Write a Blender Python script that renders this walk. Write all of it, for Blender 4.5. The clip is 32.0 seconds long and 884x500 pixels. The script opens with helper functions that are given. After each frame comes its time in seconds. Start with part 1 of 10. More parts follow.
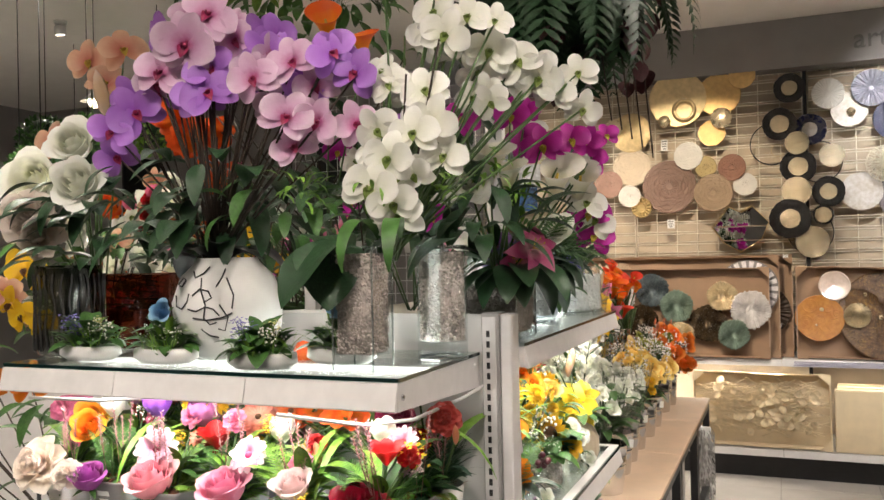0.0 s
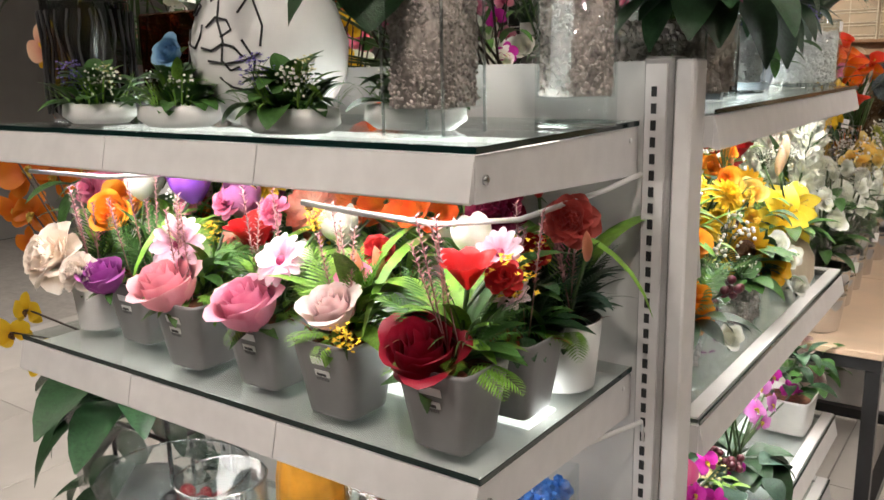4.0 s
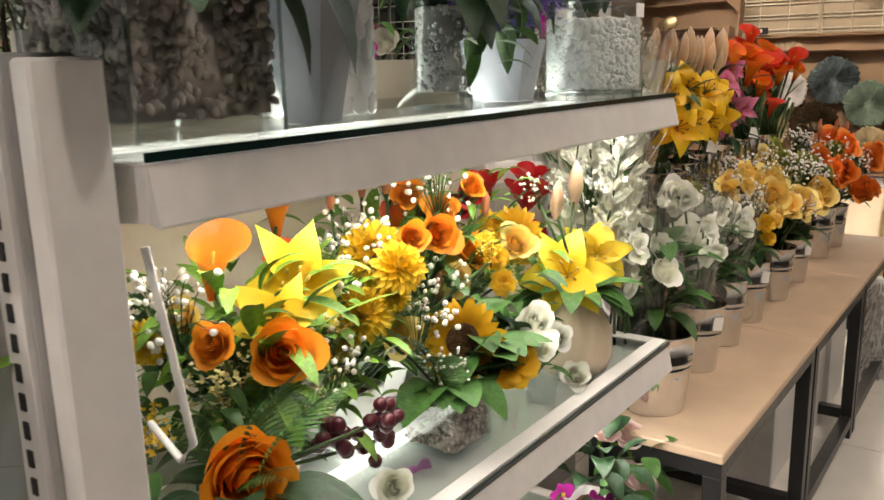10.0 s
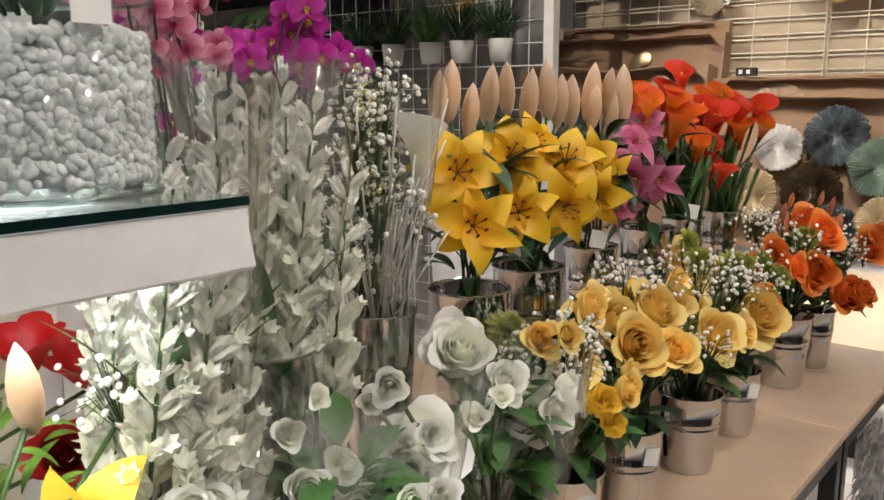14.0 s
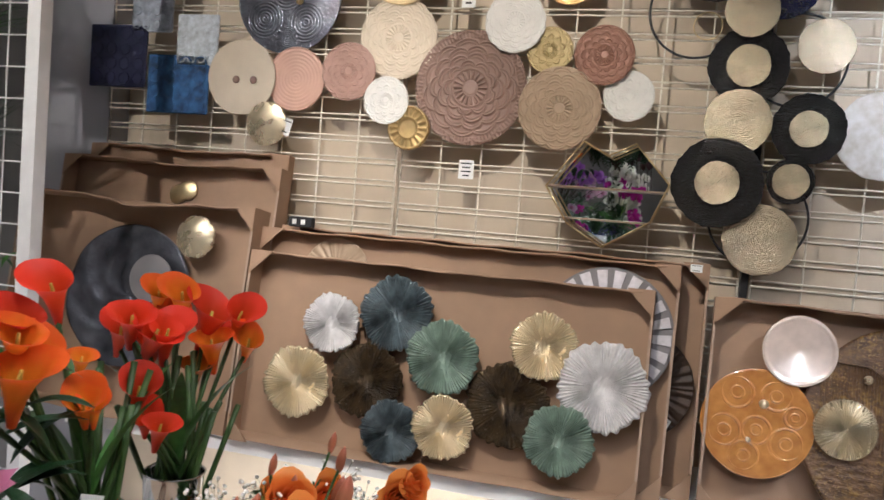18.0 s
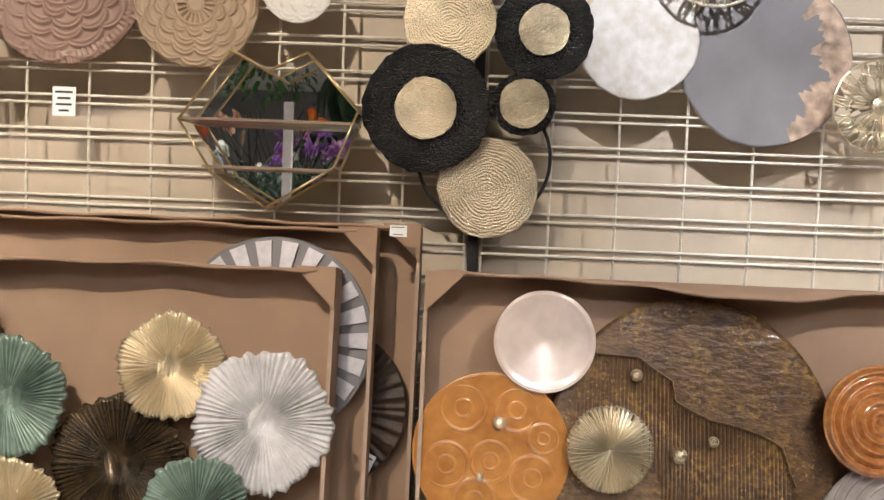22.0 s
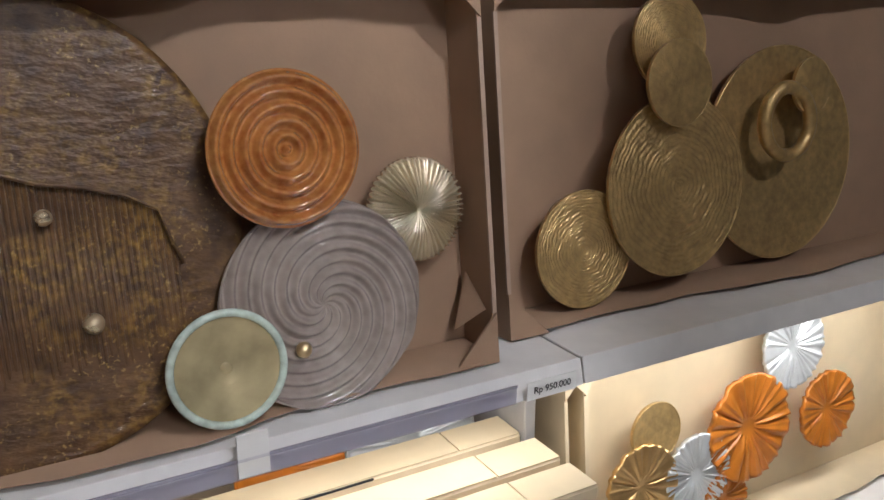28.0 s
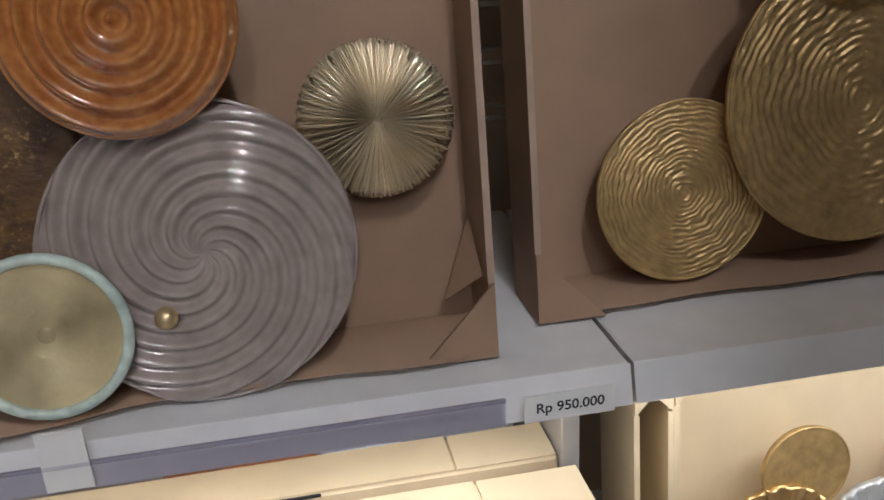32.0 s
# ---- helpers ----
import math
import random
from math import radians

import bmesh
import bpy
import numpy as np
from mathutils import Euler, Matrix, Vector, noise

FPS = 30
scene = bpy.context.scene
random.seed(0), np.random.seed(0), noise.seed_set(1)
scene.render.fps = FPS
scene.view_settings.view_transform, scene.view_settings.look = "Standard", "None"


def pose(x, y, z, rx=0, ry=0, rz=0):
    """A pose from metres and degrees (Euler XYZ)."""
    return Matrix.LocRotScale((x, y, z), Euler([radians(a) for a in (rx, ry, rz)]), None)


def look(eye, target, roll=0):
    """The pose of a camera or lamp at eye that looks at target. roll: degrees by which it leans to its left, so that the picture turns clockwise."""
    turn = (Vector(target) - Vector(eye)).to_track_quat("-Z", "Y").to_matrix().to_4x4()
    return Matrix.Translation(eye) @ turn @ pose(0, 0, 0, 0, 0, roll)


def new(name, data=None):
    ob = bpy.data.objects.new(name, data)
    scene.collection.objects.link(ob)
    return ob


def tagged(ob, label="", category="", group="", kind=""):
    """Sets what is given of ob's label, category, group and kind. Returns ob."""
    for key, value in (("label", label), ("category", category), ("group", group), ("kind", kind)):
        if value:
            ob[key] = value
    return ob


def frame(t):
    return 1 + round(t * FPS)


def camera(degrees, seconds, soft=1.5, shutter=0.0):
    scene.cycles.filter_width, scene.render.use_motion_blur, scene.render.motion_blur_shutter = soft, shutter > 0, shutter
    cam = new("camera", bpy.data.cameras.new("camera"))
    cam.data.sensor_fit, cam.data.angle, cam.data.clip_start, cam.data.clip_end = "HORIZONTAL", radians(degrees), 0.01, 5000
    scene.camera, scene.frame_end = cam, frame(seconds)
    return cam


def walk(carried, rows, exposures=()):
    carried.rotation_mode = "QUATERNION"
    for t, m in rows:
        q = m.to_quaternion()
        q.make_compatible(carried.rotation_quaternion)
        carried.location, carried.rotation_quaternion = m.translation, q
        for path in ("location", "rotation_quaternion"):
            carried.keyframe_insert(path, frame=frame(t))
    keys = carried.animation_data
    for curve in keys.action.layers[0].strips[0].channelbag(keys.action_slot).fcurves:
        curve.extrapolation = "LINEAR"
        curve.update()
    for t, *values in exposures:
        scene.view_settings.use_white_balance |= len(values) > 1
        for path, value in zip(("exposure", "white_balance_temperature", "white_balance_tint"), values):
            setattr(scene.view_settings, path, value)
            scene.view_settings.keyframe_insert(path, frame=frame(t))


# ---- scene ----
cam = camera(56.1, 32.0, shutter=0.15)
PATH = [
    (0, (0.65, 0.143, 1.58), (-0.111, 1.992, 1.597), -1.2),
    (0.5, (0.637, 0.277, 1.561), (-0.162, 2.11, 1.574), -0.8),
    (1, (0.566, 0.456, 1.565), (-0.238, 2.287, 1.556), 0.0),
    (1.5, (0.5, 0.569, 1.576), (-0.428, 2.341, 1.544), 1.1),
    (2, (0.487, 0.628, 1.553), (-0.532, 2.349, 1.517), 0.6),
    (2.5, (0.495, 0.678, 1.516), (-0.562, 2.368, 1.355), 0.4),
    (3, (0.442, 0.763, 1.469), (-0.656, 2.41, 1.181), 0.5),
    (3.5, (0.457, 0.796, 1.446), (-0.698, 2.395, 1.116), -0.9),
    (4, (0.467, 0.8, 1.439), (-0.672, 2.387, 1.006), -1.2),
    (4.5, (0.472, 0.799, 1.434), (-0.643, 2.368, 0.889), -1.5),
    (6.5, (0.571, 0.88, 1.346), (-0.595, 2.376, 0.711), -3.0),
    (7, (0.614, 0.92, 1.346), (-0.558, 2.412, 0.711), -3.2),
    (7.5, (0.631, 0.986, 1.347), (-0.545, 2.477, 0.719), -3.1),
    (8, (0.616, 1.099, 1.348), (-0.504, 2.629, 0.713), -1.7),
    (8.5, (0.589, 1.267, 1.393), (-0.465, 2.868, 0.82), 0.0),
    (9, (0.582, 1.374, 1.406), (-0.501, 2.996, 0.962), -0.0),
    (9.5, (0.608, 1.513, 1.419), (-0.527, 3.1, 0.978), -2.0),
    (10, (0.645, 1.688, 1.431), (-0.498, 3.27, 0.992), -1.3),
    (10.5, (0.685, 1.83, 1.435), (-0.477, 3.398, 0.994), -0.4),
    (11, (0.687, 1.94, 1.427), (-0.495, 3.494, 0.991), -0.4),
    (11.5, (0.627, 2.125, 1.441), (-0.57, 3.668, 1.012), -0.2),
    (12, (0.583, 2.255, 1.453), (-0.636, 3.799, 1.088), -0.8),
    (12.5, (0.57, 2.377, 1.449), (-0.649, 3.922, 1.098), -1.4),
    (13, (0.588, 2.535, 1.45), (-0.621, 4.085, 1.08), -0.5),
    (13.5, (0.625, 2.71, 1.462), (-0.591, 4.252, 1.087), 0.4),
    (14, (0.646, 2.831, 1.448), (-0.6, 4.354, 1.091), -0.1),
    (14.5, (0.653, 2.943, 1.458), (-0.528, 4.513, 1.084), 1.0),
    (15, (0.646, 3.06, 1.524), (-0.39, 4.724, 1.128), 2.2),
    (15.5, (0.635, 3.169, 1.555), (-0.322, 4.896, 1.235), 2.4),
    (17.5, (0.672, 3.754, 1.657), (-0.089, 5.597, 1.502), 3.9),
    (18, (0.631, 3.92, 1.684), (0.065, 5.835, 1.564), 4.5),
    (18.5, (0.624, 4.03, 1.697), (0.204, 5.985, 1.65), 4.8),
    (19, (0.644, 4.134, 1.725), (0.322, 6.108, 1.762), 4.7),
    (19.5, (0.687, 4.292, 1.756), (0.363, 6.264, 1.839), 5.0),
    (20, (0.747, 4.433, 1.754), (0.429, 6.403, 1.882), 5.2),
    (20.5, (0.795, 4.524, 1.719), (0.467, 6.491, 1.871), 4.4),
    (21, (0.819, 4.624, 1.652), (0.478, 6.591, 1.776), 2.8),
    (21.5, (0.818, 4.758, 1.634), (0.651, 6.751, 1.604), 2.2),
    (22, (0.809, 4.866, 1.605), (0.747, 6.861, 1.483), 2.3),
    (22.5, (0.807, 4.93, 1.598), (0.75, 6.921, 1.414), 1.9),
    (23, (0.832, 4.971, 1.558), (0.887, 6.959, 1.349), 1.4),
    (23.5, (0.889, 5.048, 1.533), (0.99, 7.03, 1.286), 1.4),
    (24, (0.936, 5.147, 1.494), (1.075, 7.122, 1.213), 1.5),
    (24.5, (0.991, 5.221, 1.47), (1.38, 7.149, 1.105), 1.8),
    (25, (1.027, 5.278, 1.483), (1.567, 7.148, 1.02), 1.7),
    (25.5, (1.02, 5.316, 1.459), (1.743, 7.117, 0.976), 1.6),
    (26, (1.034, 5.321, 1.475), (1.915, 7.046, 0.977), 1.3),
    (26.5, (1.047, 5.333, 1.497), (2.034, 6.978, 0.932), 0.4),
    (28.5, (1.327, 5.432, 1.353), (2.217, 7.132, 0.788), -1.2),
    (29, (1.363, 5.459, 1.331), (2.16, 7.204, 0.765), -2.0),
    (29.5, (1.395, 5.506, 1.324), (2.123, 7.247, 0.662), -1.4),
    (30, (1.453, 5.559, 1.32), (2.13, 7.298, 0.6), -1.6),
    (30.5, (1.509, 5.6, 1.323), (2.147, 7.346, 0.586), -1.6),
    (31, (1.563, 5.635, 1.299), (2.155, 7.396, 0.558), -1.8),
    (31.5, (1.649, 5.658, 1.279), (2.143, 7.453, 0.547), -2.8),
    (32, (1.784, 5.683, 1.266), (2.095, 7.519, 0.535), -3.2),
]
walk(cam, [(t, look(eye, target, roll)) for t, eye, target, roll in PATH], [(0, 0.38, 6600, 10), (1.5, 0.15, 6550, 10), (4, -0.02, 6500, 10), (7, 0, 6600, 10), (10, -0.03, 6900, 10), (12, -0.2, 6550, 10), (13, -0.2, 6400, 10), (14, 0.18, 6200, 10), (15.5, 0.62, 6150, 10), (18, 0.22, 5550, 10), (19, 0.24, 5550, 10), (21, 0.25, 5950, 10), (22.5, 0.58, 6000, 10), (25, 0.33, 5650, 10), (26, 0.1, 5750, 10), (28, -0.2, 5750, 10), (29.5, -0.42, 5550, 10), (31, -0.58, 5550, 10), (32, -0.55, 5700, 10)])

# ---- light: a closed shop lit by ceiling spots and shelf strips ----
world = bpy.data.worlds.new("shop_world")
scene.world = world
world.use_nodes = True
world.node_tree.nodes["Background"].inputs[0].default_value = (1.0, 0.92, 0.84, 1)
world.node_tree.nodes["Background"].inputs[1].default_value = 0.05

WARM = (1.0, 0.90, 0.80)
COOL = (1.0, 0.97, 0.92)


LAMP_SPOTS = []


def spot(x, y, target, power, angle=60, colour=WARM, size=0.06):
    data = bpy.data.lights.new("spot_lamp", "SPOT")
    data.energy, data.color, data.spot_size, data.spot_blend, data.shadow_soft_size = power, colour, radians(angle), 0.6, size
    ob = new("spot_lamp", data)
    ob.matrix_world = look((x, y, 3.18), target)
    LAMP_SPOTS.append((x, y, target))
    return ob


def strip_light(x, y, z, lx, ly, power, colour=COOL, tilt=(0, 0)):
    data = bpy.data.lights.new("strip_lamp", "AREA")
    data.shape, data.size, data.size_y, data.energy, data.color = "RECTANGLE", lx, ly, power, colour
    ob = new("strip_lamp", data)
    ob.matrix_world = pose(x, y, z, tilt[0], tilt[1], 0)
    return ob


# spots on the ceiling track in front of the decor wall
for sx, sy, tx, tz, pw, an, tone in ((-1.3, 4.45, -1.15, 1.6, 130, 52, (1.0, 0.86, 0.68)), (0.1, 4.4, 0.02, 1.55, 195, 48, (1.0, 0.84, 0.64)), (-0.6, 3.6, -0.62, 1.66, 230, 25, (1.0, 0.95, 0.88)),
                                     (1.2, 4.4, 1.85, 2.3, 690, 46, (1.0, 0.96, 0.92)), (2.1, 4.5, 1.4, 0.72, 155, 36, (1.0, 0.93, 0.86)), (1.5, 2.3, 1.5, 0.75, 190, 20, (1.0, 0.95, 0.9)), (0.4, 2.6, 0.5, 0.9, 90, 22, (1.0, 0.93, 0.86)), (3.0, 4.4, 3.0, 1.55, 120, 50, (1.0, 0.92, 0.84))):
    spot(sx, sy, (tx, 6.9, tz), pw, an, tone, 0.014 if tz > 1.3 else 0.05)
# downlights over the flower aisle and the gondola
for sx, sy, pw in ((0.9, 4.1, 55), (0.9, 1.2, 36), (-1.0, 3.6, 55), (-1.4, 0.9, 46), (-0.5, 4.9, 52)):
    spot(sx, sy, (sx - 0.25, sy + 0.35, 0.6), pw, 95)
# wide fill spots, added to lift the general brightness of the hall
for sx, sy in ((-4.0, 1.0), (-4.0, 4.5), (-2.2, 2.6), (2.8, 2.2), (3.0, -1.5), (-1.0, -2.0)):
    spot(sx, sy, (sx, sy + 0.2, 0), 170 if sx < -2 else 40, 120)
# fill spots added over the aisle, turned to brighten the flower displays
for sx, sy, tx, ty, tz, pw in ((-0.5, -0.6, -0.5, 1.7, 1.05, 145), (0.6, 0.2, -0.2, 1.9, 0.9, 90), (1.7, 2.4, -0.2, 2.8, 0.9, 65), (1.8, 3.9, -0.15, 4.1, 0.9, 90), (1.7, 5.0, -0.2, 5.0, 1.0, 46)):
    spot(sx, sy, (tx, ty, tz), pw, 62 if sy < 1 else 75)
# strips under the gondola shelves and the wall shelf
strip_light(-0.52, 1.625, 1.305, 0.92, 0.06, 3.7)
strip_light(-0.52, 1.63, 0.905, 0.92, 0.06, 3.2)
strip_light(-0.03, 2.70, 1.310, 0.06, 1.05, 4.6)
strip_light(-0.03, 2.70, 0.79, 0.06, 1.05, 5)
strip_light(-0.52, 1.79, 1.3395, 0.95, 0.05, 2.1, COOL, (180, 0))
strip_light(-0.15, 2.69, 1.3525, 0.05, 1.1, 2.6, COOL, (180, 0))
strip_light(-0.15, 2.69, 0.8395, 0.05, 1.1, 2.0, COOL, (180, 0))
strip_light(-0.52, 1.79, 0.9475, 0.95, 0.05, 2, COOL, (180, 0))
strip_light(-0.2, 6.48, 0.76, 1.7, 0.06, 16, (1.0, 0.92, 0.80))
strip_light(1.5, 6.455, 0.765, 1.1, 0.05, 2.4, (1.0, 0.92, 0.80))
strip_light(2.75, 6.455, 0.765, 1.1, 0.05, 6.0, (1.0, 0.92, 0.80))

# ---- materials ----
MATS = {}


def mat(name, col, rough=0.5, metal=0.0, var=0.12, scale=20.0, bump=0.0, bscale=None, col2=None, rand=0.0, trans=0.0, sheen=0.0, spec=0.5, emit=0.0, sss=0.0):
    """A procedural surface: base colour varied at two scales, roughness variation and fine relief."""
    if name in MATS:
        return MATS[name]
    m = bpy.data.materials.new(name)
    m.use_nodes = True
    nt = m.node_tree
    n, l = nt.nodes, nt.links
    b = n["Principled BSDF"]
    b.inputs["Roughness"].default_value, b.inputs["Metallic"].default_value = rough, metal
    b.inputs["Specular IOR Level"].default_value = spec
    tc = n.new("ShaderNodeTexCoord")
    big, small = n.new("ShaderNodeTexNoise"), n.new("ShaderNodeTexNoise")
    big.inputs["Scale"].default_value, small.inputs["Scale"].default_value = scale * 0.25, scale
    big.inputs["Detail"].default_value, small.inputs["Detail"].default_value = 3, 4
    for t in (big, small):
        l.new(tc.outputs["Object"], t.inputs["Vector"])
    add = n.new("ShaderNodeMath")
    add.operation = "ADD"
    l.new(big.outputs["Fac"], add.inputs[0])
    l.new(small.outputs["Fac"], add.inputs[1])
    ramp = n.new("ShaderNodeMapRange")
    ramp.inputs[1].default_value, ramp.inputs[2].default_value = 0.65, 1.35
    l.new(add.outputs[0], ramp.inputs[0])
    mix = n.new("ShaderNodeMix")
    mix.data_type = "RGBA"
    c2 = col2 or tuple(c * (1 - 2.2 * var) for c in col)
    mix.inputs[6].default_value, mix.inputs[7].default_value = (*[max(c, 0) for c in c2], 1), (*[min(c * (1 + var * 0.6), 1) for c in col], 1)
    l.new(ramp.outputs[0], mix.inputs[0])
    out = mix.outputs[2]
    if rand:
        info, hsv, mr = n.new("ShaderNodeObjectInfo"), n.new("ShaderNodeHueSaturation"), n.new("ShaderNodeMapRange")
        mr.inputs[3].default_value, mr.inputs[4].default_value = 1 - rand, 1 + rand
        l.new(info.outputs["Random"], mr.inputs[0])
        l.new(mr.outputs[0], hsv.inputs["Value"])
        l.new(out, hsv.inputs["Color"])
        out = hsv.outputs["Color"]
    l.new(out, b.inputs["Base Color"])
    rr = n.new("ShaderNodeMapRange")
    rr.inputs[3].default_value, rr.inputs[4].default_value = rough * 0.75, min(rough * 1.25, 1)
    l.new(small.outputs["Fac"], rr.inputs[0])
    l.new(rr.outputs[0], b.inputs["Roughness"])
    if bump:
        bt, bn = n.new("ShaderNodeTexNoise"), n.new("ShaderNodeBump")
        bt.inputs["Scale"].default_value, bt.inputs["Detail"].default_value = bscale or scale * 3, 5
        l.new(tc.outputs["Object"], bt.inputs["Vector"])
        bn.inputs["Strength"].default_value, bn.inputs["Distance"].default_value = bump, 0.004
        l.new(bt.outputs["Fac"], bn.inputs["Height"])
        l.new(bn.outputs["Normal"], b.inputs["Normal"])
    if trans:
        b.inputs["Transmission Weight"].default_value = trans
    if sss:
        b.inputs["Subsurface Weight"].default_value = sss
        b.inputs["Subsurface Radius"].default_value = (0.01, 0.006, 0.004)
    if emit:
        b.inputs["Emission Color"].default_value, b.inputs["Emission Strength"].default_value = (*col, 1), emit
    MATS[name] = m
    return m


def glass(name, tint=(0.93, 0.98, 0.96), rough=0.02, mixing=0.86):
    """Thin clear glass or film: mostly see-through, with a Fresnel gloss."""
    if name in MATS:
        return MATS[name]
    m = bpy.data.materials.new(name)
    m.use_nodes = True
    nt = m.node_tree
    n, l = nt.nodes, nt.links
    out = n["Material Output"]
    tr, gl, mx, fr = n.new("ShaderNodeBsdfTransparent"), n.new("ShaderNodeBsdfGlossy"), n.new("ShaderNodeMixShader"), n.new("ShaderNodeLayerWeight")
    tr.inputs[0].default_value = (*tint, 1)
    gl.inputs["Roughness"].default_value = rough
    pw = n.new("ShaderNodeMath")
    pw.operation, pw.inputs[1].default_value = "POWER", 5.0
    l.new(fr.outputs["Facing"], pw.inputs[0])
    mul = n.new("ShaderNodeMath")
    mul.operation, mul.inputs[1].default_value = "MULTIPLY_ADD", 0.42
    mul.inputs[2].default_value = (1 - mixing) * 0.6
    l.new(pw.outputs[0], mul.inputs[0])
    l.new(mul.outputs[0], mx.inputs[0])
    l.new(tr.outputs[0], mx.inputs[1])
    l.new(gl.outputs[0], mx.inputs[2])
    nz, bn, tc = n.new("ShaderNodeTexNoise"), n.new("ShaderNodeBump"), n.new("ShaderNodeTexCoord")
    nz.inputs["Scale"].default_value = 25
    l.new(tc.outputs["Object"], nz.inputs["Vector"])
    bn.inputs["Strength"].default_value = 0.12 if rough < 0.1 else 0.8
    bn.inputs["Distance"].default_value = 0.004
    l.new(nz.outputs["Fac"], bn.inputs["Height"])
    l.new(bn.outputs["Normal"], gl.inputs["Normal"])
    l.new(mx.outputs[0], out.inputs[0])
    MATS[name] = m
    return m


STEEL_PAINT = mat("shelf_paint", (0.70, 0.68, 0.68), 0.38, 0, 0.05, 30, 0.04)
STEEL_GREY = mat("upright_paint", (0.42, 0.41, 0.41), 0.35, 0.3, 0.06, 30, 0.04)
SLOT = mat("slot_dark", (0.02, 0.02, 0.022), 0.6)
GLASS_TOP = glass("shelf_glass", (0.86, 0.90, 0.89), 0.015, 0.85)
GLASS_EDGE = mat("glass_edge", (0.004, 0.018, 0.017), 0.12, 0, 0.1, 40)
GLASS = glass("clear_glass", (0.96, 0.98, 0.98), 0.02, 0.94)
GLASS_RIM = glass("glass_rim_gloss", (0.80, 0.86, 0.86), 0.03, 0.45)
FILM = glass("cellophane", (0.985, 0.99, 0.985), 0.12, 0.83)
CARD = mat("brown_card", (0.36, 0.232, 0.148), 0.75, 0, 0.07, 14, 0.10, 90)
CARD_EDGE = mat("brown_card_edge", (0.44, 0.32, 0.24), 0.8, 0, 0.08, 40, 0.1)
CARD_CREAM = mat("cream_card", (0.74, 0.61, 0.41), 0.7, 0, 0.05, 14, 0.06, 90)
WHITE = mat("white_paint", (0.80, 0.79, 0.79), 0.45, 0, 0.04, 20, 0.05)
LED_TRAY = mat("led_tray_strip", (1.0, 0.97, 0.92), 0.4, 0, 0.0, 10, emit=1.4)
CREAM_WIRE = mat("cream_wire", (0.88, 0.82, 0.70), 0.28, 0, 0.05, 40)
BLACK_METAL = mat("black_metal", (0.018, 0.018, 0.02), 0.4, 0.2, 0.1, 40)
GREY_WALL = mat("grey_wall", (0.30, 0.29, 0.285), 0.8, 0, 0.06, 6, 0.05)
CEIL = mat("ceiling_paint", (0.84, 0.82, 0.79), 0.9, 0, 0.03, 5, 0.03)
PAPER = mat("price_paper", (0.85, 0.85, 0.84), 0.6, 0, 0.03, 30)
INK = mat("ink", (0.03, 0.03, 0.035), 0.6)
OAK = mat("oak_top", (0.60, 0.44, 0.31), 0.5, 0, 0.08, 9, 0.06, 60)
CHROME = mat("chrome", (0.66, 0.66, 0.67), 0.08, 1.0, 0.05, 12)
LED = mat("led_diffuser", (1.0, 0.96, 0.9), 0.4, 0, 0.0, 10, emit=4.0)
TILE = mat("floor_tile", (0.62, 0.59, 0.56), 0.22, 0, 0.05, 5, 0.02, rand=0.04)
GROUT = mat("grout", (0.34, 0.32, 0.30), 0.9, 0, 0.1, 30)

